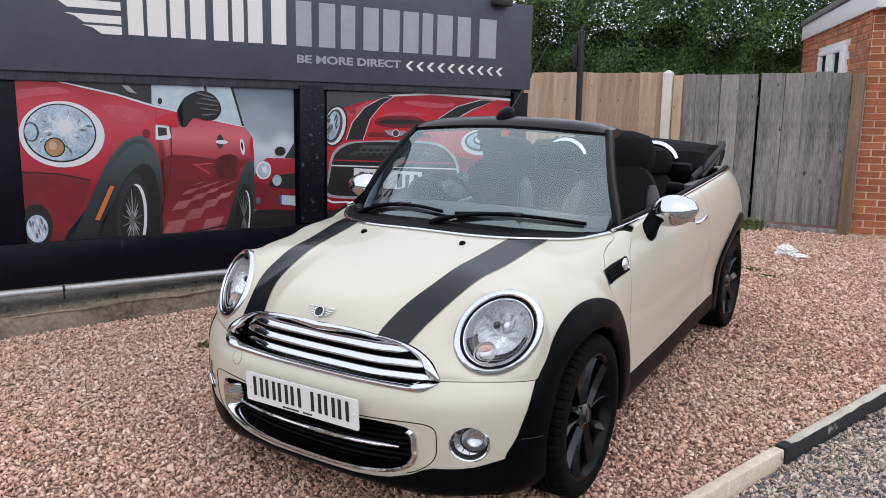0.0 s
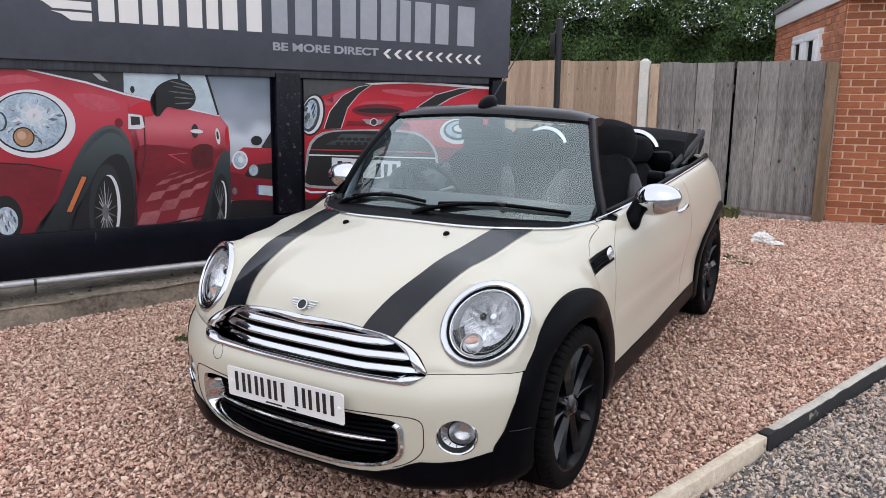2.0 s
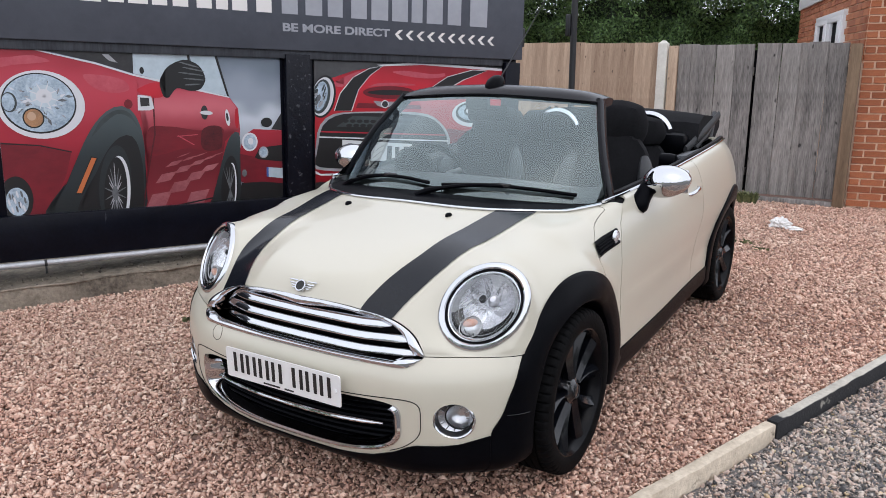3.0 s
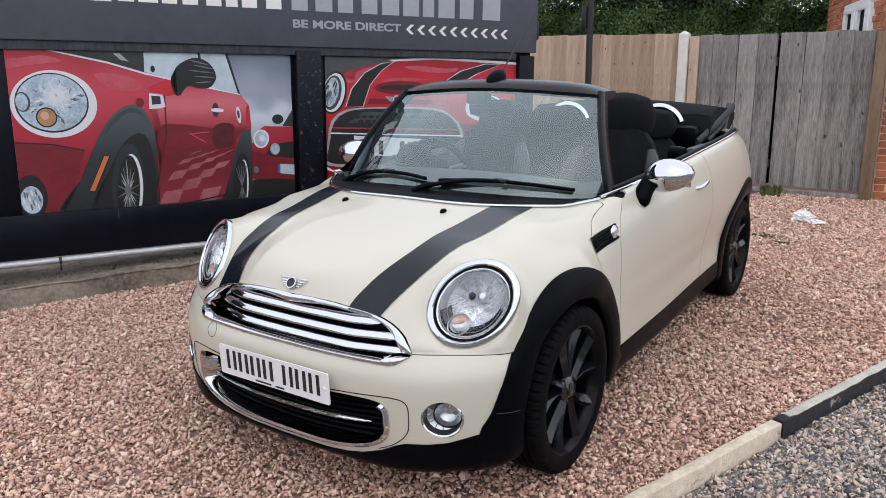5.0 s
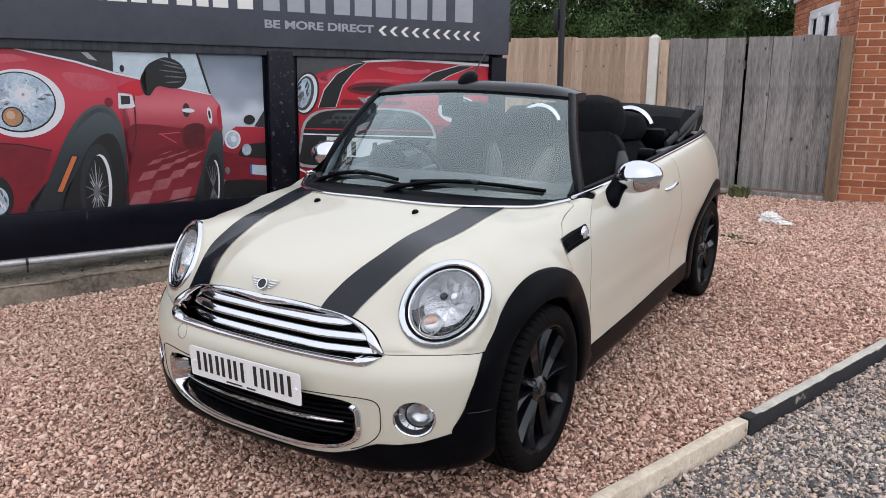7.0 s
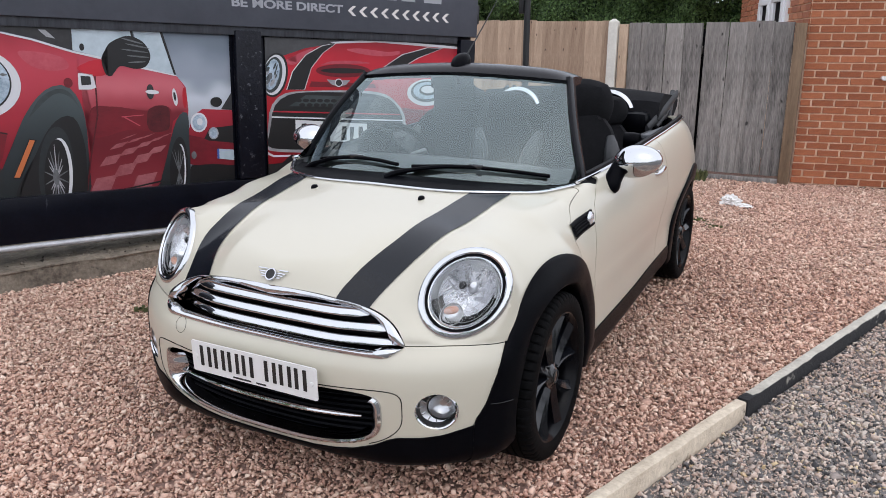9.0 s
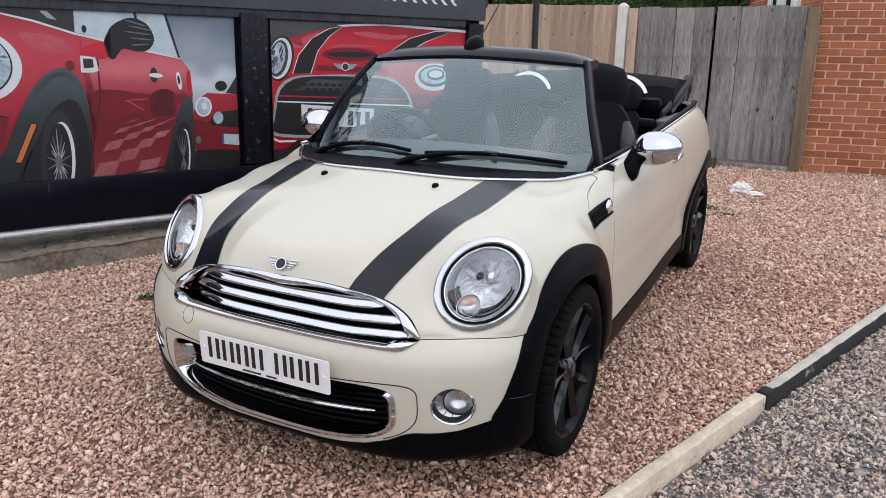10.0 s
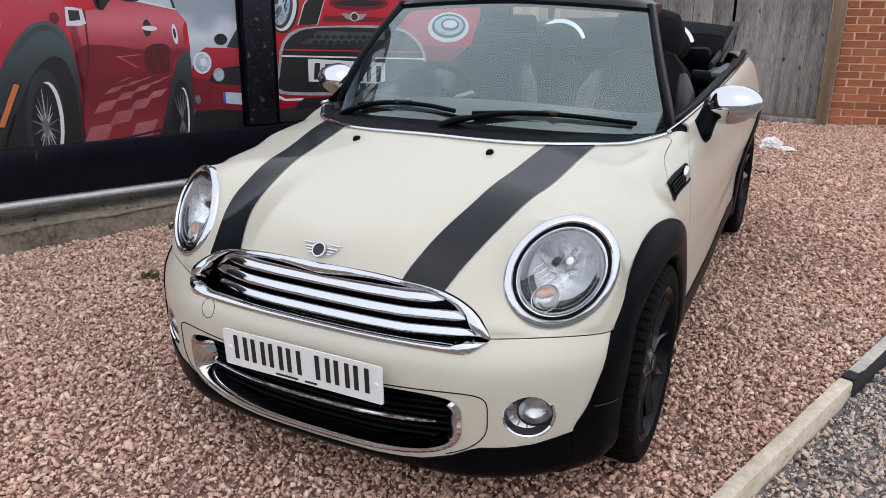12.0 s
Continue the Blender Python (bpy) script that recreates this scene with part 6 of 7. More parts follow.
# wheel arch mouldings and liners
def arch_band(hub, a0, a1, front):
    rows = []
    n = 60
    for k in range(n + 1):
        a = radians(a0 + (a1 - a0) * k / n)
        ca, sa = math.cos(a), math.sin(a)
        row = []
        ro = edge_radius(hub - 0.4 * ca, HUB_Z + 0.4 * sa) if front else 0.44
        rise = 0.45 + 0.55 * min(1.0, k / 14) if front else 1.0
        for r, out in ((ro, 0.001), (ro - 0.002, 0.009), (ro - 0.01, 0.014), (min(0.395, ro - 0.014), 0.017), (min(0.365, ro - 0.02), 0.017), (0.345, 0.014), (0.337, 0.006), (0.335, -0.03), (0.335, -0.09)):
            y, z = hub - r * ca, HUB_Z + r * sa
            p = from_side(max(y, 0.2), max(z, 0.16))
            x = p.x if p.y > 0.15 else 0.7
            x = max(x, 0.62)
            row.append((x + out * (rise if out > 0.002 else 1.0), y, z))
        rows.append(row)
    grid = np.array(rows)
    high = np.pad(grid[:, :, 0], ((4, 4), (0, 0)), mode="edge")
    grid[:, :, 0] = sum(high[k:k + len(grid)] for k in range(9)) / 9
    return sheet([[tuple(p) for p in row] for row in grid])


for hub in (HUB_F, HUB_R):
    for flip in (False, True):
        band = arch_band(hub, 33 if hub == HUB_F else -15, 196, hub == HUB_F)
        car_part("wheel_arch", flip_x(band) if flip else band, PLASTIC, label="black plastic wheel arch")
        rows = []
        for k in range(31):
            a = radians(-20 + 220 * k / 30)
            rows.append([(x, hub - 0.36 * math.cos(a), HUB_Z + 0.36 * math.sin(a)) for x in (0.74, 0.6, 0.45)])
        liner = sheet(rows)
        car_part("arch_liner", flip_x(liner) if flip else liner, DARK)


for flip in (False, True):
    corner = corner_mesh()
    seam = [from_side(HUB_F - r * 0.987, HUB_Z + 0.07 - 0.006 * (0.437 - r) / 0.07, 0.0085) for r in np.linspace(0.437, 0.365, 8)]
    seam = [(-p.x if flip else p.x, p.y, p.z) for p in seam]
    car_part("moulding_joint", tube(seam, 0.0012, 6), GREY_PLASTIC)
    car_part("bumper_corner", flip_x(corner) if flip else corner, PLASTIC, label="black plastic bumper corner")


# wheels
def wheel(name):
    w = empty(name, Matrix())
    tyre = [(0.228, -0.085), (0.238, -0.097), (0.262, -0.101), (0.285, -0.098), (0.297, -0.09), (0.303, -0.078), (0.305, -0.05)]
    for x in (-0.045, -0.015, 0.015, 0.045):
        tyre += [(0.305, x - 0.007), (0.298, x - 0.006), (0.298, x + 0.0), (0.305, x + 0.001)]
    tyre += [(0.305, 0.056), (0.303, 0.07), (0.297, 0.08), (0.285, 0.086), (0.262, 0.088), (0.240, 0.085), (0.230, 0.078), (0.218, 0.0), (0.228, -0.085)]
    tread = lathe(tyre, 360)
    for v in tread.verts:
        r = math.hypot(v.co.y, v.co.z)
        k = round(math.degrees(math.atan2(v.co.z, v.co.y))) + (3 if v.co.x > 0 else 0)
        if r > 0.295 and abs(v.co.x) > 0.05 and k % 6 == 0:
            v.co.y, v.co.z = v.co.y * (1 - 0.008 / r), v.co.z * (1 - 0.008 / r)
    part("tyre", tread, RUBBER, w)
    rim = lathe([(0.2, -0.08), (0.214, -0.05), (0.21, 0.03), (0.219, 0.068), (0.231, 0.083), (0.237, 0.081), (0.236, 0.065), (0.22, 0.0), (0.2, -0.08)], 72)
    part("rim", rim, WHEEL_BLACK, w)
    part("hub_face", lathe([(0.0, 0.066), (0.03, 0.066), (0.035, 0.061), (0.048, 0.055), (0.055, 0.04), (0.056, -0.02), (0.0, -0.02)], 40), GLOSS_BLACK, w)
    part("hub_cap", lathe([(0.0, 0.072), (0.022, 0.071), (0.027, 0.068), (0.028, 0.064)], 32), GLOSS_BLACK, w, "small round hub cap")
    part("cap_ring", lathe([(0.022, 0.071), (0.0225, 0.0728), (0.0245, 0.0728), (0.025, 0.0705)], 32), GREY_PLASTIC, w)
    part("brake_disc", lathe([(0.06, -0.02), (0.14, -0.02), (0.14, -0.04), (0.06, -0.04)], 40), WHEEL_BLACK, w)
    # dark disc paints the shade inside the rim's barrel
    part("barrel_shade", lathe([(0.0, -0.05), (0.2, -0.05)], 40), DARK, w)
    for k in range(5):
        for s in (-1, 1):
            bm = bmesh.new()
            a0 = radians(72 * k) + s * radians(9)
            a1 = radians(72 * k) + s * radians(19)
            rows = []
            for t in np.linspace(0, 1, 7):
                r = 0.05 + 0.168 * t
                a = a0 + (a1 - a0) * t
                half = 0.015 + 0.013 * t
                depth = 0.056 - 0.006 * math.sin(t * math.pi) + 0.012 * t
                rad, tan = Vector((0, math.cos(a), math.sin(a))), Vector((0, -math.sin(a), math.cos(a)))
                c = rad * r
                rows.append([c + tan * u + Vector((h, 0, 0)) for u, h in ((-half, depth - 0.034), (-half, depth - 0.008 - 0.012 * (s > 0)), (-half * 0.25 * s, depth + 0.007), (half, depth - 0.008 - 0.012 * (s < 0)), (half, depth - 0.034))])
            part("spoke", sheet(rows), SPOKE_BLACK, w)
    for k in range(5):
        a = radians(72 * k + 36)
        part("wheel_bolt", lathe([(0.0, 0.055), (0.007, 0.055), (0.008, 0.04), (0.008, 0.03)], 10, Matrix.Translation((0, 0.045 * math.cos(a), 0.045 * math.sin(a)))), GLOSS_BLACK, w)
    return w


first_wheel = wheel("wheel")
for side, hub, turn in ((1, HUB_F, 20), (1, HUB_R, 50), (-1, HUB_F, 10), (-1, HUB_R, 33)):
    m = Matrix.Translation((side * (HUB_X - (0.002 if hub == HUB_F else 0.022)), hub, HUB_Z)) @ Matrix.Rotation(0 if side > 0 else math.pi, 4, "Z") @ Matrix.Rotation(radians(turn), 4, "X")
    w = first_wheel if (side, hub) == (1, HUB_F) else copy_thing(first_wheel, m)
    settle(car, w, m)


# upper grille
def span(z):
    """Half width of the grille's opening at height z."""
    h = max(z - 0.553, 0) / 0.134
    return 0.495 * (1 - min(h, 1) ** 1.65) ** (1 / 3)


rows = []
for a in np.linspace(0, math.pi, 81):
    c, q = math.cos(a), math.sin(a)
    x, z = -0.492 * math.copysign(abs(c) ** (2 / 3), c), 0.553 + 0.132 * q ** (2 / 1.65)
    hit, n, _, _ = HULL.ray_cast(Vector((x * 0.985, -1, max(z - 0.006, 0.558))), Vector((0, 1, 0)))
    n = (n if n.y < 0 else -n) + Vector((0, -0.6, 0.3))
    n.normalize()
    inner = (Vector((x * 0.3, hit.y, 0.59)) - Vector((x, hit.y, z)))
    inner = (inner - n * inner.dot(n)).normalized()
    base = Vector((x, hit.y, z))
    wide = 1 + 0.65 * c * c
    rows.append([base + inner * d * wide + n * h for d, h in ((-0.003, -0.004), (-0.003, 0.004), (0.0, 0.007), (0.005, 0.009), (0.014, 0.009), (0.021, 0.005), (0.024, -0.003), (0.026, -0.03))])
grille = car_part("grille", sheet(rows), CHROME, label="chrome grille surround")
for z0 in (0.635, 0.591, 0.547):
    half = span(z0 + 0.006) - 0.034
    rows = []
    for u in np.linspace(-1, 1, 41):
        x = half * u
        z = z0 - 0.004 * (x / 0.45) ** 2
        y = from_front(x, 0.62).y + 0.012 + (z0 - 0.6) * 0.12
        taper = 1.0 - 0.8 * max(0, abs(u) - 0.9) * 10 * 0.9
        hh = 0.0122 * taper
        rows.append([(x, y + 0.03, z + hh * 1.15), (x, y + 0.016, z + hh * 1.05), (x, y + 0.009, z + hh * 0.7), (x, y + 0.001, z - hh * 0.65), (x, y + 0.001, z - hh * 0.95), (x, y + 0.01, z - hh * 1.15), (x, y + 0.024, z - hh * 0.9)])
    car_part("slat", sheet(rows), CHROME, grille).matrix_parent_inverse = Matrix()
rows = []
for x in np.linspace(-0.492, 0.492, 61):
    z = grille_low(x) + 0.003
    p = from_front(x, min(z - 0.004, 0.55))
    k = 0.012 + (0.5515 - z - 0.012) * min(1.0, max(0.0, (abs(x) - 0.405) / 0.03))
    rows.append([(x, p.y + 0.03, z + k), (x, p.y + 0.004, z + k - 0.001), (x, p.y - 0.003, z + k * 0.6), (x, p.y - 0.004, z + k * 0.2), (x, p.y - 0.003, z - 0.002), (x, p.y + 0.004, z - 0.004)])
car_part("grille_strip", sheet(rows), CHROME, label="chrome strip under the grille")
# dark sheet in place of the shade behind the slats
rows = [[(x, from_front(x, 0.6).y + 0.055, z) for z in (0.49, 0.55, max(0.555, grille_top(x) - 0.012))] for x in np.linspace(-0.47, 0.47, 31)]
car_part("grille_backing", sheet(rows), DARK)

# lower grille
U_ANGLES = np.linspace(radians(145), radians(395), 81)


def low_point(a, w, h, out):
    c, s = math.cos(a), math.sin(a)
    k = (abs(c) ** 4 + abs(s) ** 4) ** -0.25
    x = w * k * c
    z = low_mid(x) + h * k * s
    p = from_front(x, z)
    return Vector((x, p.y - out, z))


rows = []
for a in U_ANGLES:
    rows.append([low_point(a, 0.45 + d - 0.035 * e * abs(math.cos(a)) ** 6, 0.099 + d, o) for d, o, e in ((0.003, -0.004, 0), (0.002, 0.006, 0), (-0.006, 0.011, 0), (-0.013, 0.008, 0), (-0.018, -0.004, 0.35), (-0.026, -0.045, 1))])
lower_grille = car_part("lower_grille", sheet(rows), CHROME, label="chrome-edged lower air intake")
for z0 in np.linspace(0.225, 0.40, 10):
    rows = []
    for x in np.linspace(-0.42, 0.42, 31):
        z = z0 + 0.13 * x * x
        y = from_front(x, 0.31).y + 0.045
        rows.append([(x, y + 0.02, z + 0.005), (x, y, z + 0.005), (x, y - 0.003, z), (x, y, z - 0.004), (x, y + 0.02, z - 0.004)])
    car_part("intake_slat", sheet(rows), PLASTIC, lower_grille)
# dark sheet in place of the shade inside the intake
rows = [[(x, from_front(x, 0.31).y + 0.062, z) for z in (0.19, 0.3, 0.43)] for x in np.linspace(-0.46, 0.46, 21)]
car_part("intake_backing", sheet(rows), DARK)
rows = []
for u in np.linspace(-1, 1, 51):
    x = 0.375 * u
    z = 0.303 + 0.13 * x * x
    y = from_front(x, 0.31).y + 0.018
    r = 0.0075 * (1 - 0.6 * abs(u) ** 8)
    rows.append([(x, y + 0.9 * r * math.cos(a), z + r * math.sin(a)) for a in np.linspace(0, 2 * math.pi, 9)[:-1]])
car_part("intake_bar", sheet(rows, closed_v=True), CHROME, lower_grille, "thin chrome bar")
joint = [low_point(a, 0.513, 0.106, 0.0005) for a in np.linspace(radians(-48), radians(228), 90)]
joint = [p for p in joint if p.z > cream_foot(p.x)]
car_part("bumper_joint", tube(joint, 0.0016, 6), DARK)
car_part("tow_cover_joint", tube([from_front(-0.37 + 0.026 * math.cos(a), 0.497 + 0.026 * math.sin(a), 0.0) for a in np.linspace(0, 2 * math.pi, 33)[:-1]], 0.001, 6, closed=True), PLASTIC, label="round towing eye cover")


# number plate
def plate():
    m = Matrix.Translation((0, -0.002, 0.43)) @ Matrix.Rotation(radians(2), 4, "X")
    body = bmesh.new()
    corners = [(sx * 0.252 + 0.008 * math.cos(a), sz * 0.0475 + 0.008 * math.sin(a)) for sx, sz, a0 in ((1, 1, 0), (-1, 1, 90), (-1, -1, 180), (1, -1, 270)) for a in [radians(a0 + 18 * k) for k in range(6)]]
    front = body.faces.new([body.verts.new((x, -0.002, z)) for x, z in corners])
    ext = bmesh.ops.extrude_face_region(body, geom=[front])
    bmesh.ops.translate(body, vec=(0, 0.004, 0), verts=[g for g in ext["geom"] if isinstance(g, bmesh.types.BMVert)])
    bmesh.ops.transform(body, matrix=m, verts=body.verts)
    pl = car_part("number_plate", body, WHITE_PLATE, label="white number plate with black bars")
    x = -0.222
    for k, wd in enumerate((0.05, 0.05, 0.05, 0.05, 0, 0.05, 0.05, 0.05)):
        if wd == 0:
            x += 0.033
            continue
        for dx in (0.007, 0.04):
            bar = box(0.013, 0.002, 0.072, 0.0, (x + dx, -0.0032, 0.006))
            bmesh.ops.transform(bar, matrix=m, verts=bar.verts)
            car_part("bar", bar, INK, pl)
        x += 0.0605
    for dx, wd in ((-0.045, 0.075), (0.035, 0.04)):
        bar = box(wd, 0.002, 0.005, 0.0, (dx, -0.0032, -0.046))
        bmesh.ops.transform(bar, matrix=m, verts=bar.verts)
        car_part("bar", bar, INK, pl)
    for dx in (-0.24, 0.24):
        bm = lathe([(0.0, 0.004), (0.006, 0.0035), (0.008, 0.0)], 14, m @ Matrix.Translation((dx, -0.002, 0.0)) @ Matrix.Rotation(radians(90), 4, "X"), "z")
        car_part("plate_screw", bm, WHITE_PLATE, pl)
    car_part("plate_mount", box(0.4, 0.03, 0.05, 0.004, (0, 0.018, 0.42)), DARK)


plate()

# bonnet stripes, badge and washer jets
def edge_run(points):
    """A smooth run of a stripe's edge through points (y, x)."""
    run = curve_through(points, 80)
    return lambda y: float(np.interp(y, run[:, 0], run[:, 1]))


STRIPE_EDGES = {
    1: (edge_run([(0.1, 0.243), (0.131, 0.254), (0.188, 0.277), (0.3, 0.307), (0.425, 0.337), (0.567, 0.361), (0.747, 0.378), (0.9, 0.397)]),
        edge_run([(0.1, 0.335), (0.162, 0.364), (0.205, 0.382), (0.285, 0.418), (0.37, 0.461), (0.5, 0.493), (0.69, 0.507), (0.92, 0.521)])),
    -1: (edge_run([(0.1, -0.28), (0.15, -0.3), (0.224, -0.33), (0.3, -0.342), (0.409, -0.344), (0.573, -0.351), (0.76, -0.364), (0.9, -0.374)]),
         edge_run([(0.1, -0.42), (0.183, -0.438), (0.244, -0.45), (0.3, -0.448), (0.381, -0.437), (0.539, -0.444), (0.761, -0.487), (0.92, -0.516)])),
}
for side in (1, -1):
    rows = []
    for t in np.linspace(0, 1, 90):
        row = []
        for u in np.linspace(0, 1, 25):
            y = 0.1 + 0.8 * t
            for _ in range(2):
                a, b = (run(y) for run in STRIPE_EDGES[side])
                x = float(a + (b - a) * u)
                y0 = from_front(x, grille_top(x) + 0.001).y - 0.004
                y = y0 + (cowl(x) - 0.006 - y0) * t
            row.append(from_above(x, y, 0.003))
        rows.append(row)
    car_part("bonnet_stripe", sheet(rows), STRIPE, label="matt black bonnet stripe")

p = from_above(0, 0.12, 0.0)
up = (from_above(0, 0.15) - from_above(0, 0.11)).normalized()
out = Vector((1, 0, 0)).cross(up)
bm = Matrix((( 1, 0, 0, p.x), (0, up.y, out.y, p.y), (0, up.z, out.z, p.z), (0, 0, 0, 1)))
badge = car_part("bonnet_badge", lathe([(0.0, 0.009), (0.017, 0.008), (0.0175, 0.0)], 28, bm, "z"), INK, label="round winged bonnet badge")
car_part("badge_ring", lathe([(0.016, 0.0), (0.017, 0.011), (0.021, 0.011), (0.022, 0.0)], 28, bm, "z"), CHROME, badge)
for s in (-1, 1):
    for k in range(4):
        z = 0.012 - 0.008 * k
        wing = box(0.04 - 0.008 * k, 0.0042, 0.005, 0.001, (s * (0.042 - 0.004 * k), z + 0.004 + 0.003 * (k == 0), 0.003), bm)
        car_part("wing", wing, CHROME, badge)
for s in (-1, 1):
    q = from_above(0.245 * s, 0.69, 0.0)
    car_part("washer_jet", lathe([(0.0, 0.012), (0.007, 0.011), (0.011, 0.006), (0.012, -0.004)], 14, Matrix.Translation(q) @ Matrix.Diagonal((1, 1.5, 1, 1)), "z"), PLASTIC)

# ---- car details ----
def facing(ob, way):
    """Turn an open sheet so that it looks along way."""
    if sum(p.normal.dot(Vector(way)) * p.area for p in ob.data.polygons) < 0:
        ob.data.flip_normals()
    return ob


def lamp_frame(flip):
    m = Matrix(((LAMP_U.x, LAMP_V.x, LAMP_W.x, LAMP_C.x), (LAMP_U.y, LAMP_V.y, LAMP_W.y, LAMP_C.y), (LAMP_U.z, LAMP_V.z, LAMP_W.z, LAMP_C.z), (0, 0, 0, 1)))
    m = m @ LAMP_OVAL
    return Matrix.Diagonal((-1, 1, 1, 1)) @ m if flip else m


LENS = pane("lamp_glass", (0.97, 0.98, 0.98), 1.3)
REFLECTOR = mottled(material("lamp_reflector", (0.85, 0.85, 0.87), 0.1, 0.8), (0.7, 0.71, 0.74), (0.97, 0.97, 0.99), 22, stretch=(1, 6, 1), bump=0.3, bump_scale=90)
SILVER_PAINT = material("silver_plastic", (0.72, 0.73, 0.74), 0.22, 0.5)
AMBER = mottled(material("amber_lens", (0.75, 0.5, 0.4), 0.25), (0.82, 0.8, 0.8), (0.78, 0.3, 0.14), 16, stretch=(1, 4, 1))

for flip in (False, True):
    m = lamp_frame(flip)
    lamp = car_part("headlamp", lathe([(0.124, -0.004), (0.125, 0.006), (0.129, 0.010), (0.138, 0.008), (0.145, 0.004), (0.149, -0.003), (0.15, -0.05)], 72, m, "z"), CHROME, label="round headlamp with a chrome ring")
    car_part("seal_ring", lathe([(0.118, -0.01), (0.119, 0.003), (0.125, 0.003), (0.126, -0.01)], 64, m, "z"), DARK, lamp)
    car_part("inner_ring", lathe([(0.104, -0.025), (0.106, 0.0), (0.110, 0.003), (0.115, 0.004), (0.119, 0.0)], 64, m, "z"), CHROME, lamp)
    car_part("reflector", lathe([(0.08, -0.05), (0.095, -0.03), (0.106, 0.0)], 64, m, "z"), SILVER_PAINT, lamp, "silver lamp housing")
    bowl = m @ Matrix.Translation((0.007, 0.006, 0)) @ Matrix.Diagonal((0.95, 1.05, 1, 1))
    facets = []
    for k in range(18):
        a = 2 * math.pi * (k + 0.3) / 18
        facets.append([bowl @ Vector((r * math.cos(a), r * math.sin(a), h + 0.004 * math.sin(3.1 * k + 40 * r))) for r, h in ((0.0, -0.084), (0.026, -0.081), (0.048, -0.07), (0.066, -0.055), (0.082, -0.035), (0.095, -0.012))])
    car_part("reflector_bowl", sheet(facets, closed_u=True), REFLECTOR, lamp, "bright faceted reflector", smooth=False)
    car_part("main_bulb", lathe([(0.0, -0.03), (0.01, -0.032), (0.016, -0.04), (0.018, -0.06), (0.018, -0.08)], 28, m @ Matrix.Translation((0.022, 0.03, 0)), "z"), SATIN, lamp)
    car_part("bulb_shield", lathe([(0.0, 0.0), (0.009, -0.002), (0.0115, -0.008), (0.012, -0.03)], 20, m @ Matrix.Translation((-0.012, 0.034, -0.022)), "z"), GREY_PLASTIC, lamp)
    car_part("bezel", lathe([(0.093, -0.05), (0.094, -0.011), (0.0955, -0.008), (0.097, -0.011), (0.099, -0.05)], 56, bowl, "z"), SILVER_PAINT, lamp)
    for k in range(6):
        car_part("reflector_rib", box(0.04 - 0.004 * k, 0.0035, 0.006, 0.001, (-0.045 + 0.002 * k, 0.05 - 0.017 * k, -0.034), m @ Matrix.Rotation(0.5, 4, "Z")), SATIN, lamp)
    ind = m @ Matrix.Translation((-0.034, -0.064, 0.006))
    car_part("indicator", lathe([(0.0, -0.004), (0.02, -0.008), (0.033, -0.018), (0.035, -0.05)], 36, ind, "z"), SILVER_PAINT, lamp, "round clear indicator with an amber bulb")
    car_part("amber_bulb", lathe([(0.0, 0.004), (0.012, 0.002), (0.021, -0.006), (0.022, -0.02)], 24, ind @ Matrix.Translation((-0.002, 0.012, 0)) @ Matrix.Diagonal((1.1, 0.68, 1, 1)), "z"), AMBER, lamp)
    for k in range(8):
        car_part("indicator_rib", box(0.0022, 0.006, 0.004, 0.0005, (-0.017 + 0.0045 * k, -0.02 + 0.0006 * (k - 4) ** 2 - 0.0016 * k, -0.006), ind), GREY_PLASTIC, lamp)
    car_part("indicator_ring", lathe([(0.033, -0.02), (0.0345, -0.006), (0.037, -0.007), (0.039, -0.05)], 36, ind, "z"), SILVER_PAINT, lamp)
    rows = []
    for a in np.linspace(radians(186), radians(345), 30):
        c, q = math.cos(a), math.sin(a)
        rows.append([m @ Vector((0.012 + 0.082 * c, 0.014 + 0.088 * q, -0.014)), m @ Vector((0.095 * c, 0.097 * q, -0.010)), m @ Vector((0.1055 * c, 0.1055 * q, -0.004))])
    car_part("lamp_mask", sheet(rows), GLOSS_BLACK, lamp, "black lower mask inside the lamp")
    glass = lathe([(0.0, 0.022), (0.04, 0.020), (0.08, 0.013), (0.118, 0.003)], 48, m, "z")
    ob = facing(car_part("lens", glass, LENS, lamp), m.to_3x3() @ Vector((0, 0, 1)))
    ob.visible_shadow = False

    u, v, w = FOG_U, FOG_V, FOG_F
    fm = Matrix(((u.x, v.x, w.x, FOG_C.x), (u.y, v.y, w.y, FOG_C.y), (u.z, v.z, w.z, FOG_C.z), (0, 0, 0, 1)))
    fm = (Matrix.Diagonal((-1, 1, 1, 1)) @ fm if flip else fm) @ Matrix.Diagonal((1.05, 0.96, 1, 1))
    fog = car_part("fog_lamp", lathe([(0.056, -0.03), (0.059, 0.004), (0.063, 0.008), (0.067, 0.005), (0.068, -0.012)], 48, fm, "z"), CHROME, label="fog lamp in a chrome ring")
    car_part("bowl", lathe([(0.0, -0.03), (0.03, -0.028), (0.05, -0.018), (0.058, 0.0)], 40, fm, "z"), SATIN, fog)
    for k in range(12):
        a = 2 * math.pi * k / 12
        car_part("fin", box(0.003, 0.018, 0.01, 0, (0, 0.045, -0.022), fm @ Matrix.Rotation(a, 4, "Z")), CHROME, fog)
    off = fm @ Matrix.Translation((0.018, 0.013, 0.002))
    car_part("fog_rim", lathe([(0.04, -0.05), (0.042, 0.0), (0.0455, 0.0), (0.047, -0.05)], 36, off, "z"), GLOSS_BLACK, fog)
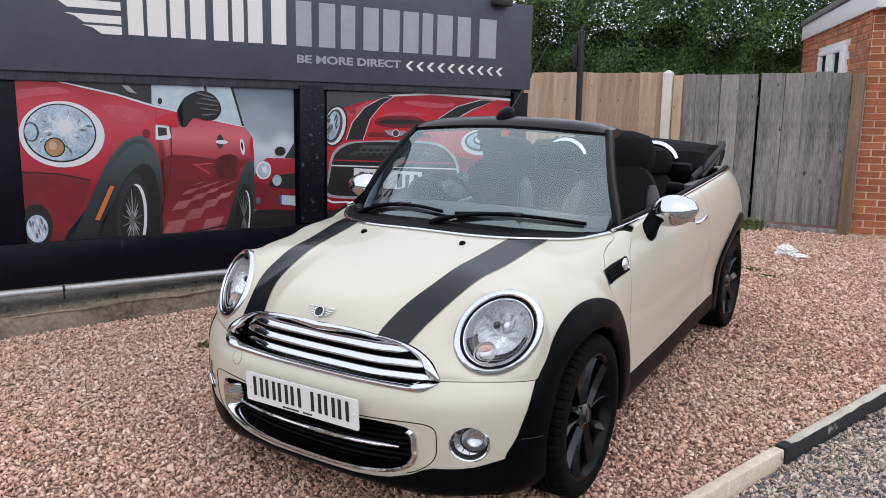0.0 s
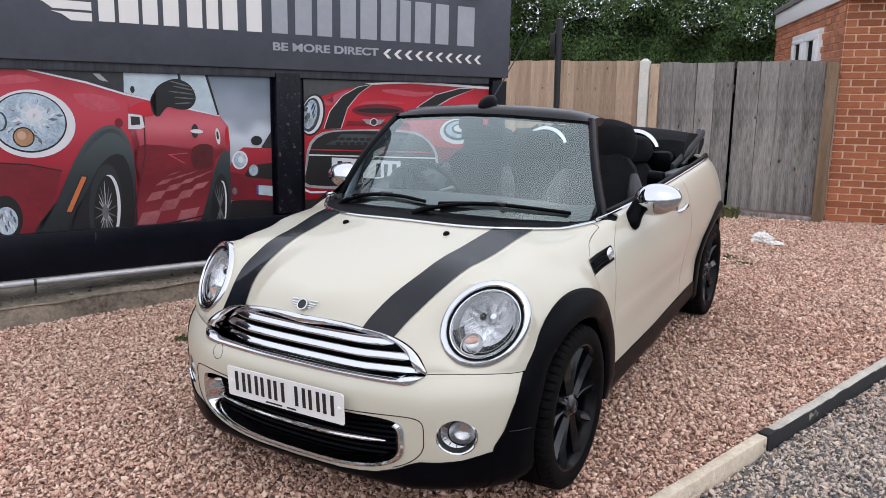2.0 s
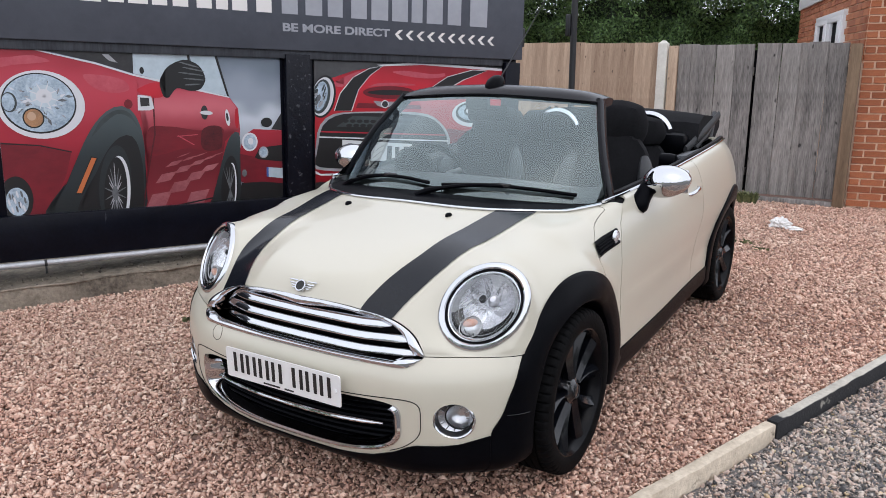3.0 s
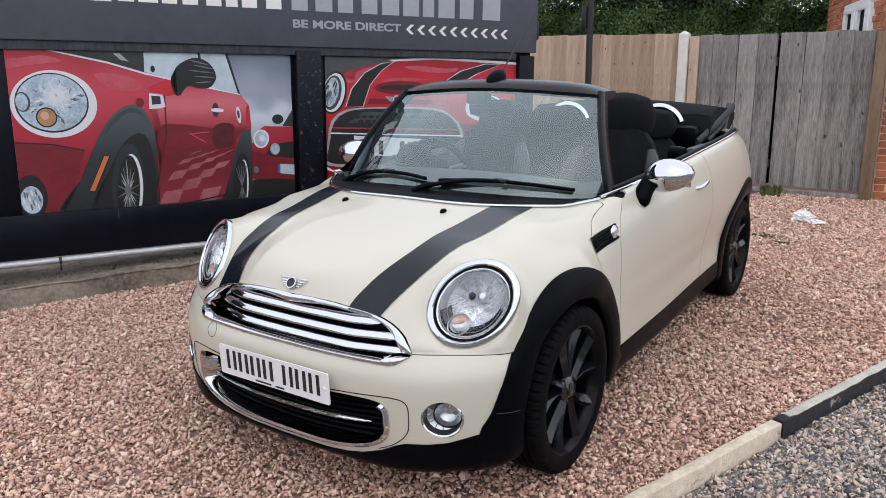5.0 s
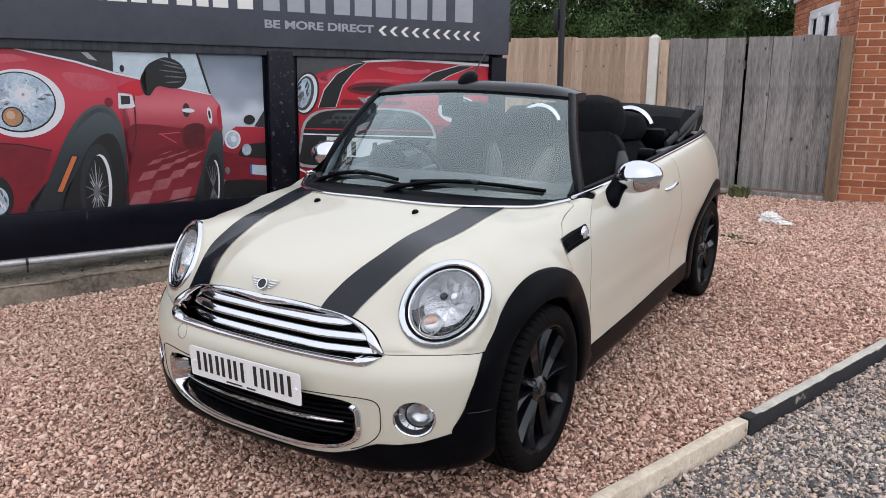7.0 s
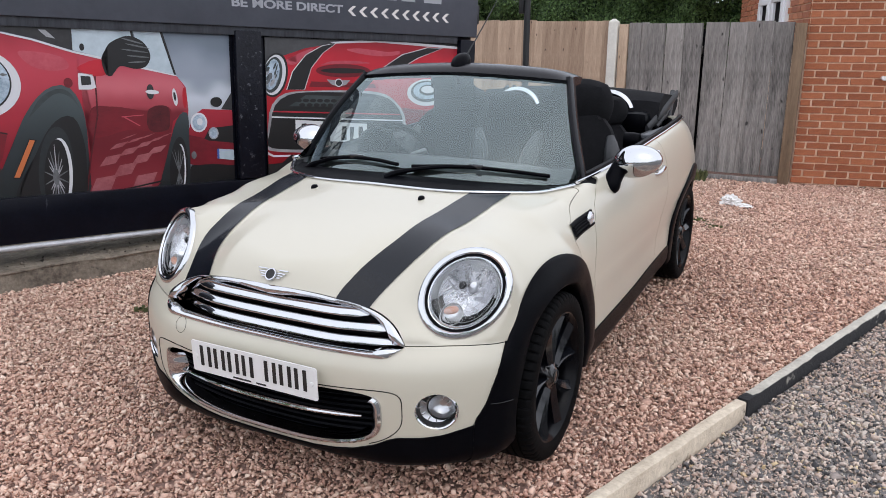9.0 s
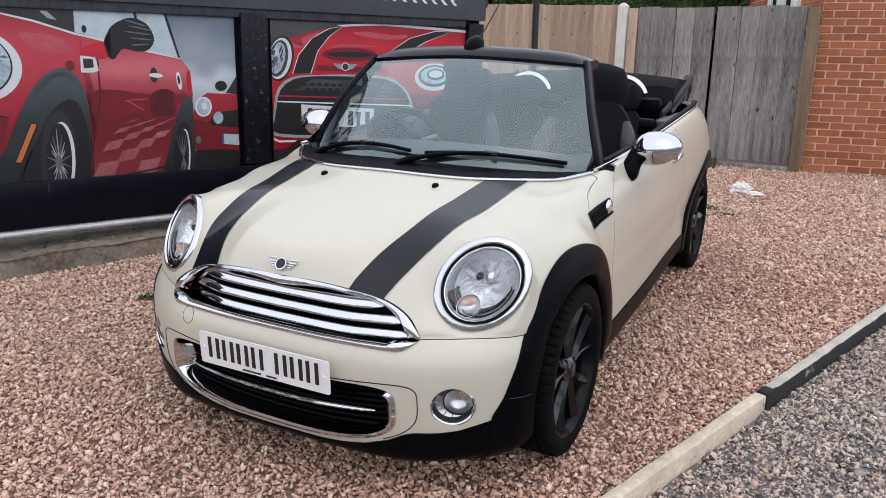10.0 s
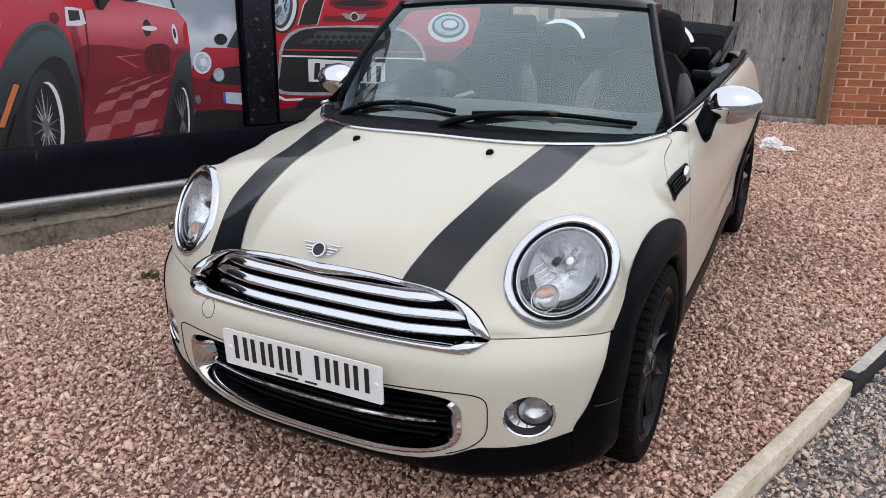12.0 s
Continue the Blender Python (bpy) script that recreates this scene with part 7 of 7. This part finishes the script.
    car_part("fog_reflector", lathe([(0.0, -0.034), (0.024, -0.026), (0.041, -0.004)], 32, off, "z"), SATIN, fog)
    ob = facing(car_part("fog_lens", lathe([(0.0, 0.010), (0.024, 0.008), (0.041, 0.0)], 32, off, "z"), LENS, fog), off.to_3x3() @ Vector((0, 0, 1)))
    ob.visible_shadow = False

    # scuttle vent with side lamp
    s = -1 if flip else 1
    rows = []
    for y in np.linspace(0.92, 1.108, 12):
        t = (y - 0.915) / 0.215
        z0, z1 = 0.748 + 0.026 * t, 0.803 + 0.03 * t
        rows.append([from_side(y, z0 + (z1 - z0) * k, o, s) for k, o in ((0, 0.0), (0.02, 0.008), (0.15, 0.010), (0.2, 0.004), (0.8, 0.004), (0.85, 0.010), (0.98, 0.008), (1, 0.0))])
    vent = car_part("side_vent", sheet(rows), PLASTIC, label="black side vent with a round lamp")
    for k in (0.33, 0.5, 0.67):
        bar = [from_side(y, 0.748 + 0.026 * (y - 0.915) / 0.215 + 0.056 * k, 0.008, s) for y in np.linspace(0.93, 1.055, 8)]
        car_part("vent_bar", tube(bar, 0.0035, 6), PLASTIC, vent)
    p = from_side(1.083, 0.797, 0.006, s)
    car_part("side_lamp", lathe([(0.0, 0.010 * s), (0.014, 0.009 * s), (0.022, 0.006 * s), (0.025, 0.0), (0.025, -0.006 * s)], 28, Matrix.Translation(p)), REFLECTOR, vent, "round clear side lamp")
    car_part("lamp_rim", lathe([(0.024, 0.0), (0.026, 0.007 * s), (0.0285, 0.005 * s), (0.03, -0.004 * s)], 28, Matrix.Translation(p)), CHROME, vent)

    # door mirror
    def ellipsoid(rx, ry, rz, c, seg=32):
        bm = bmesh.new()
        bmesh.ops.create_uvsphere(bm, u_segments=seg, v_segments=seg // 2, radius=1)
        for q in bm.verts:
            x, y, z = q.co
            if y > 0:
                y *= 0.55
            q.co = Vector((rx * x, ry * y, rz * z * (1.0 - 0.12 * x)))
        bmesh.ops.transform(bm, matrix=Matrix.Translation(c) @ Matrix.Rotation(radians(-8), 4, "Y") @ Matrix.Rotation(radians(12), 4, "Z"), verts=bm.verts)
        return bm

    cap = ellipsoid(0.102, 0.095, 0.07, (0.853, 1.49, 0.976))
    mirror = car_part("door_mirror", flip_x(cap) if flip else cap, CHROME, label="chrome-capped door mirror on a black foot")
    stem = tube(curve_through([(0.755, 1.40, 0.862), (0.765, 1.41, 0.885), (0.775, 1.43, 0.92), (0.79, 1.46, 0.955), (0.81, 1.49, 0.97)], 12), [0.036, 0.042, 0.041, 0.038, 0.037, 0.036, 0.036, 0.037, 0.038, 0.04, 0.04, 0.04], 14)
    car_part("mirror_foot", flip_x(stem) if flip else stem, PLASTIC, mirror)
    face = box(0.15, 0.012, 0.1, 0.004, (0.855, 1.545, 0.972))
    car_part("mirror_glass", flip_x(face) if flip else face, CHROME, mirror)

    # door handle
    hp = from_side(2.13, 0.858, 0.0)
    grip = tube(curve_through([(hp.x, 2.07, 0.832), (hp.x + 0.012, 2.085, 0.834), (hp.x + 0.019, 2.15, 0.84), (hp.x + 0.015, 2.225, 0.846), (hp.x, 2.24, 0.848)], 16), [0.01] + [0.012] * 14 + [0.01], 12, flat=0.8)
    car_part("door_handle", flip_x(grip) if flip else grip, CHROME, label="chrome door handle")

    # belt trim along the door and quarter
    path = []
    for y in np.linspace(1.13, 3.28, 60):
        z = float(belt(y)) + 0.012
        k = index_at(y=y)
        a, b = OUT[k - 4], OUT[k + 4]
        t = (b - a) / np.linalg.norm(b - a)
        q = OUT[k] + np.array([-t[1], t[0]]) * 0.102
        path.append((q[0] * s, q[1], z + 0.002))
    car_part("belt_trim", tube(path, 0.007, 8), CHROME, label="thin chrome belt strip")
    car_part("window_seal", tube([(x - 0.022 * s, y, z + 0.003) for x, y, z in path[4:]], 0.014, 8), PLASTIC)
    inner_wall = [[(x - 0.03 * s, y, z - 0.004), (x - 0.075 * s, y, z - 0.03), (x - 0.095 * s, y, z - 0.15), (x - 0.06 * s, y, z - 0.45)] for x, y, z in path]
    car_part("door_card", sheet(inner_wall), GREY_PLASTIC, label="grey inner door trim")

# cowl: chrome strip and black scuttle panel
cowl_path = []
for x in np.linspace(-0.69, 0.69, 61):
    y = cowl(x)
    cowl_path.append(from_above(x, y, 0.002))
car_part("cowl_strip", tube([(p.x, p.y + 0.002, p.z + 0.003) for p in cowl_path], 0.0085, 8, flat=0.7), CHROME, label="chrome strip at the foot of the windscreen")


def glass_low(x):
    y = 0.868 + 0.91 * abs(x) ** 2.6
    return Vector((x, y, 0.947 - 0.1 * x * x))


def glass_top(x):
    return Vector((x, 1.445 + 0.2 * abs(x) ** 2, 1.326 - 0.075 * abs(x) ** 1.6))


rows = []
for u in np.linspace(-1, 1, 41):
    p = cowl_path[int(round((u + 1) * 30))]
    g = glass_low(0.69 * u)
    rows.append([Vector((p.x, p.y + 0.004, p.z + 0.001)), p.lerp(g, 0.35) + Vector((0, 0, 0.004)), p.lerp(g, 0.7) + Vector((0, 0, 0.002)), g + Vector((0, 0.01, 0.0)), g + Vector((0, 0.08, -0.04))])
car_part("scuttle_panel", sheet(rows), PLASTIC, label="black plastic scuttle panel below the windscreen")

rows = []
for u in np.linspace(-1, 1, 33):
    lo, hi = glass_low(0.698 * u), glass_top(0.53 * u)
    row = []
    for t in np.linspace(0, 1, 17):
        p = lo.lerp(hi, t)
        p.y -= 0.035 * math.sin(t * math.pi)
        p.z += 0.012 * math.sin(t * math.pi)
        row.append(p)
    rows.append(row)
windscreen = facing(car_part("windscreen", sheet(rows), GLASS, label="tinted windscreen glass"), (0, -0.6, 0.8))
windscreen.visible_shadow = False


def pillar(flip):
    rows = []
    for t in np.linspace(-0.06, 1.03, 18):
        lo, hi = glass_low(0.694), glass_top(0.523)
        p = lo.lerp(hi, t)
        p.y -= 0.035 * math.sin(min(max(t, 0), 1) * math.pi)
        p.z += 0.012 * math.sin(min(max(t, 0), 1) * math.pi)
        rows.append([p + Vector(o) for o in ((-0.006, -0.004, 0.004), (0.002, -0.010, 0.008), (0.012, -0.008, 0.008), (0.02, 0.004, 0.004), (0.022, 0.025, -0.004), (0.018, 0.055, -0.02), (0.005, 0.06, -0.02), (-0.02, 0.06, -0.015), (-0.02, 0.02, 0.0))])
    bm = sheet(rows, closed_v=True)
    return flip_x(bm) if flip else bm


for flip in (False, True):
    foot = tube(curve_through([(0.6, 1.03, 0.9), (0.65, 1.11, 0.905), (0.683, 1.19, 0.913), (0.69, 1.26, 0.927)], 14), [0.008] + [0.016] * 11 + [0.015, 0.012], 10, flat=0.7)
    car_part("pillar_foot", flip_x(foot) if flip else foot, PLASTIC)
    car_part("windscreen_pillar", pillar(flip), PILLAR_BLACK, label="black windscreen pillar")
    q = sheet([[(0.70 * (-1 if flip else 1), 1.16, 0.925), (0.69 * (-1 if flip else 1), 1.30, 0.925)], [(0.655 * (-1 if flip else 1), 1.285, 1.02), (0.65 * (-1 if flip else 1), 1.31, 1.015)]])
    bmesh.ops.solidify(q, geom=q.faces[:], thickness=0.012)
    car_part("mirror_sail", q, SATIN_BLACK)

rows = []
for u in np.linspace(-1, 1, 45):
    g = glass_top(0.533 * u)
    edge = 1 - 0.6 * abs(u) ** 8
    rows.append([g + Vector(o) for o in ((0, -0.004, -0.012), (0, -0.012, 0.004), (0, 0.004, 0.022 * edge), (0, 0.04, 0.038 * edge), (0, 0.09, 0.044 * edge), (0, 0.14, 0.040 * edge), (0, 0.165, 0.03 * edge), (0, 0.168, 0.01), (0, 0.15, -0.015), (0, 0.06, -0.025))])
bm = sheet(rows, closed_v=True)
for i in (0, 44):
    bm.verts.ensure_lookup_table()
    bm.faces.new([bm.verts[i * 10 + k] for k in range(10)])
car_part("windscreen_header", bm, SATIN_BLACK, label="satin black windscreen header rail")
# black ceramic edge of the glass
rows = [[glass_low(0.69 * u) + Vector((0, 0.003, 0.0)), glass_low(0.69 * u).lerp(glass_top(0.525 * u), 0.05) + Vector((0, 0.002, 0.003))] for u in np.linspace(-1, 1, 33)]
car_part("glass_border", sheet(rows), INK)

# aerial
mast = car_part("aerial", tube(curve_through([(0.0, 1.53, 1.373), (0.045, 1.66, 1.54), (0.10, 1.83, 1.77)], 10), [0.004, 0.0035, 0.003, 0.003, 0.0026, 0.0026, 0.0022, 0.002, 0.0018, 0.0018], 6), STEEL_BLACK, label="thin black roof aerial")
bm = bmesh.new()
bmesh.ops.create_uvsphere(bm, u_segments=20, v_segments=12, radius=1)
bmesh.ops.transform(bm, matrix=Matrix.Translation((-0.005, 1.52, 1.371)) @ Matrix.Rotation(radians(25), 4, "X") @ Matrix.Diagonal((0.042, 0.068, 0.036, 1)), verts=bm.verts)
car_part("aerial_base", bm, PLASTIC, mast)

# wipers
def wiper(x0, y_add, x1, label):
    def on_glass(x, t):
        lo, hi = glass_low(x), glass_top(x * 0.85)
        p = lo.lerp(hi, t)
        return p + Vector((0, -0.035 * math.sin(t * math.pi) - 0.014, 0.012))
    arm = [on_glass(x0, -0.06), on_glass(x0 + (x1 - x0) * 0.1, 0.0), on_glass(x0 + (x1 - x0) * 0.35, 0.075), on_glass(x0 + (x1 - x0) * 0.6, 0.1)]
    ob = car_part("wiper", tube(curve_through(arm, 16), [0.013] * 4 + [0.009] * 12, 8), PLASTIC, label=label)
    blade = [on_glass(x0 + (x1 - x0) * f, h) + Vector((0, 0, 0.0)) for f, h in ((0.16, 0.055), (0.4, 0.085), (0.6, 0.095), (0.8, 0.085), (1.0, 0.06))]
    car_part("blade", tube(curve_through(blade, 20), 0.008, 8), PLASTIC, ob)
    car_part("connector", box(0.06, 0.02, 0.018, 0.004, on_glass(x0 + (x1 - x0) * 0.58, 0.103)), GLOSS_BLACK, ob)


wiper(-0.5, 0, 0.03, "black wiper with its blade")
wiper(0.0, 0, 0.6, "black wiper with its blade")

# ---- cabin ----
DASH = mottled(material("grey_dashboard", (0.09, 0.094, 0.1), 0.55, spec=0.3), (0.07, 0.074, 0.08), (0.12, 0.125, 0.132), 9, bump=0.1, bump_scale=400)
LEATHER = mottled(material("dark_grey_leather", (0.05, 0.052, 0.056), 0.4, spec=0.4), (0.02, 0.021, 0.023), (0.042, 0.044, 0.048), 9)


def seat(x, y, width, height, lean, label, rear=False):
    st = car_part("rear_seat" if rear else "front_seat", box(width, 0.5, 0.16, 0.05, (x, y - 0.2, 0.56), segments=3), FABRIC, label=label)
    rows = []
    for t in np.linspace(0, 1, 9):
        z = 0.58 + height * t
        w = width * (0.5 - 0.05 * t - 0.2 * (max(0, t - 0.6) / 0.4) ** 2)
        d = 0.075 - 0.03 * t
        yy = y + lean * t
        rows.append([(x + w * math.copysign(abs(math.cos(a)) ** 0.6, math.cos(a)), yy + d * math.copysign(abs(math.sin(a)) ** 0.6, math.sin(a)) - 0.03 * abs(math.cos(a)) ** 4 * (math.sin(a) < 0.3), z) for a in np.linspace(0, 2 * math.pi, 25)[:-1]])
    bm = sheet(rows, closed_v=True)
    bm.verts.ensure_lookup_table()
    bm.faces.new([bm.verts[8 * 24 + k] for k in range(24)])
    bmesh.ops.bevel(bm, geom=[e for e in bm.edges if all(v.co.z > 0.58 + height - 1e-4 for v in e.verts)], offset=0.02, segments=2, affect="EDGES")
    car_part("backrest", bm, FABRIC, st)
    return st


for x in (-0.37, 0.37):
    st = seat(x, 2.02, 0.52, 0.52, 0.16, "black fabric front seat with headrest")
    bm = bmesh.new()
    bmesh.ops.create_cube(bm, size=1)
    bmesh.ops.subdivide_edges(bm, edges=bm.edges[:], cuts=8, use_grid_fill=True)
    for v in bm.verts:
        d = v.co.normalized() * 0.5
        v.co = v.co.lerp(d * 1.15, 0.72)
        v.co = Vector((v.co.x * 0.31, v.co.y * 0.13, v.co.z * 0.24))
    bmesh.ops.translate(bm, vec=(x if x > 0 else x + 0.035, 2.2, 1.15 if x > 0 else 1.1), verts=bm.verts)
    car_part("headrest", bm, FABRIC, st)
    for side in (-1, 1):
        edge = [(x + side * 0.235, 1.74, 0.66), (x + side * 0.24, 1.95, 0.66), (x + side * 0.235, 2.0, 0.74), (x + side * 0.225, 2.05, 0.88), (x + side * 0.19, 2.11, 1.0)]
        car_part("seat_bolster", tube(curve_through(edge, 16), [0.03] + [0.045] * 12 + [0.04, 0.032, 0.02], 10), LEATHER, st, "grey leather seat bolster")
    st = seat(x * 0.82, 2.72, 0.46, 0.42, 0.12, "black fabric rear seat with headrest", True)
    bm = bmesh.new()
    bmesh.ops.create_cube(bm, size=1)
    bmesh.ops.subdivide_edges(bm, edges=bm.edges[:], cuts=8, use_grid_fill=True)
    for v in bm.verts:
        d = v.co.normalized() * 0.5
        v.co = v.co.lerp(d * 1.15, 0.72)
        v.co = Vector((v.co.x * 0.29, v.co.y * 0.12, v.co.z * 0.17))
    bmesh.ops.translate(bm, vec=(x * 0.82, 2.82, 1.07), verts=bm.verts)
    car_part("headrest", bm, FABRIC, st)
    hoop = [(x * 0.82 + 0.155 * math.cos(a), 2.95 + 0.03 * math.sin(a), 0.98 + 0.185 * math.sin(a) ** 0.8 if math.sin(a) > 0 else 0.98) for a in np.linspace(0.45, math.pi - 0.45, 21)]
    car_part("roll_hoop", tube(hoop, 0.021, 12, up=(0, 1, 0)), CHROME, label="bright metal roll hoop")

rows = []
for u in np.linspace(-1, 1, 21):
    x = 0.64 * u
    g = glass_low(x)
    rows.append([g + Vector((0, 0.06, -0.03)), Vector((x, g.y + 0.2, 0.955)), Vector((x, 1.34, 0.955 - 0.02 * u * u)), Vector((x, 1.40, 0.93)), Vector((x, 1.39, 0.86)), Vector((x, 1.36, 0.6))])
car_part("dashboard", sheet(rows), DASH, label="dark grey dashboard")
tilt = Matrix.Translation((-0.35, 1.56, 0.895)) @ Matrix.Rotation(radians(-66), 4, "X")
rim = [(tilt @ Vector((0.185 * math.cos(a), 0.185 * math.sin(a), 0))) for a in np.linspace(0, 2 * math.pi, 49)[:-1]]
sw = car_part("steering_wheel", tube(rim, 0.016, 10, closed=True), PLASTIC, label="black leather steering wheel")
car_part("airbag_cover", lathe([(0.0, 0.02), (0.05, 0.015), (0.07, 0.0), (0.06, -0.04), (0.03, -0.2)], 28, tilt, "z"), PLASTIC, sw)
for a in (200, 340, 90):
    d = Vector((math.cos(radians(a)), math.sin(radians(a)), 0))
    car_part("spoke", tube([tilt @ (d * 0.05), tilt @ (d * 0.18)], 0.014, 8), SATIN, sw)
bm = lathe([(0.0, 0.03), (0.08, 0.03), (0.095, 0.02), (0.1, -0.03), (0.09, -0.05)], 36, Matrix.Translation((-0.36, 1.36, 0.975)) @ Matrix.Rotation(radians(-78), 4, "X"), "z")
car_part("instrument_pod", bm, PLASTIC)
rv = car_part("rear_view_mirror", box(0.22, 0.035, 0.075, 0.016, (-0.02, 1.49, 1.235)), PLASTIC, label="black rear-view mirror on the windscreen")
car_part("sensor_pod", box(0.12, 0.05, 0.06, 0.015, (-0.06, 1.455, 1.28)), PLASTIC, rv)
TRIM_GREY = mottled(material("pale_grey_trim", (0.1, 0.105, 0.115), 0.5, spec=0.3), (0.075, 0.08, 0.088), (0.13, 0.136, 0.148), 10)
for s in (1, -1):
    car_part("quarter_trim", box(0.05, 0.5, 0.03, 0.01, (0.645 * s, 2.78, 0.958)), TRIM_GREY, label="pale grey quarter trim")
car_part("cabin_floor", box(1.35, 2.0, 0.06, 0, (0, 2.1, 0.33)), DARK)
car_part("cabin_back", box(1.2, 0.06, 0.6, 0.01, (0, 3.0, 0.65)), DARK)
car_part("side_bolster", box(0.09, 0.35, 0.13, 0.02, (0.62, 2.72, 0.9)), GREY_PLASTIC)
car_part("side_bolster", box(0.09, 0.35, 0.13, 0.02, (-0.62, 2.72, 0.9)), GREY_PLASTIC)
for s in (1, -1):
    bm = lathe([(0.0, 0.03), (0.04, 0.03), (0.045, 0.0), (0.045, -0.05), (0.0, -0.05)], 24, Matrix.Translation((0.6 * s, 2.45, 0.945)))
    car_part("belt_guide", bm, PLASTIC, label="black seat belt guide")

for s in (1, -1):
    car_part("hoop_housing", box(0.2, 0.13, 0.12, 0.03, (0.46 * s, 2.95, 1.0)), PLASTIC)

# folded fabric roof
rows = []
for u in np.linspace(-1, 1, 31):
    x = 0.6 * u
    sag = 0.02 * u * u
    fold = 0.006 * math.sin(u * 9)
    rows.append([(x, 3.02, 1.03 - sag), (x, 3.05, 1.13 - sag + fold), (x, 3.15, 1.185 - sag * 1.5 + fold), (x, 3.35, 1.185 - sag * 2), (x, 3.52, 1.165 - sag * 2 - fold), (x, 3.6, 1.12 - sag), (x, 3.6, 1.06), (x, 3.5, 1.0), (x, 3.1, 0.99)])
bm = sheet(rows, closed_v=True)
for i in (0, 30):
    bm.verts.ensure_lookup_table()
    bm.faces.new([bm.verts[i * 9 + k] for k in range(9)])
hood = car_part("folded_roof", bm, FABRIC, label="folded black fabric roof")
for s in (1, -1):
    car_part("roof_arm", tube([(0.57 * s, 2.88, 0.965), (0.6 * s, 3.15, 1.05), (0.605 * s, 3.53, 1.14)], 0.013, 8, flat=2.2), GREY_PLASTIC, hood)
    car_part("roof_arm", tube([(0.60 * s, 3.0, 0.97), (0.6 * s, 3.25, 1.03), (0.6 * s, 3.52, 1.13)], 0.012, 8), STEEL_BLACK, hood)
    car_part("roof_arm", tube([(0.6 * s, 3.32, 0.97), (0.59 * s, 3.42, 1.06), (0.57 * s, 3.57, 1.15)], 0.018, 8), STEEL_BLACK, hood)
    car_part("roof_link", tube([(0.58 * s, 3.2, 0.96), (0.58 * s, 3.21, 1.05)], 0.012, 8), STEEL_BLACK, hood)

# ---- brick walls, piece by piece ----
brick_wall("wall_front", B_O, B_F, 1.9, 0.0, B_TOP, 1.0)
brick_wall("wall_side", B_O, B_L, 4.85, 1.5, B_TOP, -1.0, hole=WIN, stuff=True)
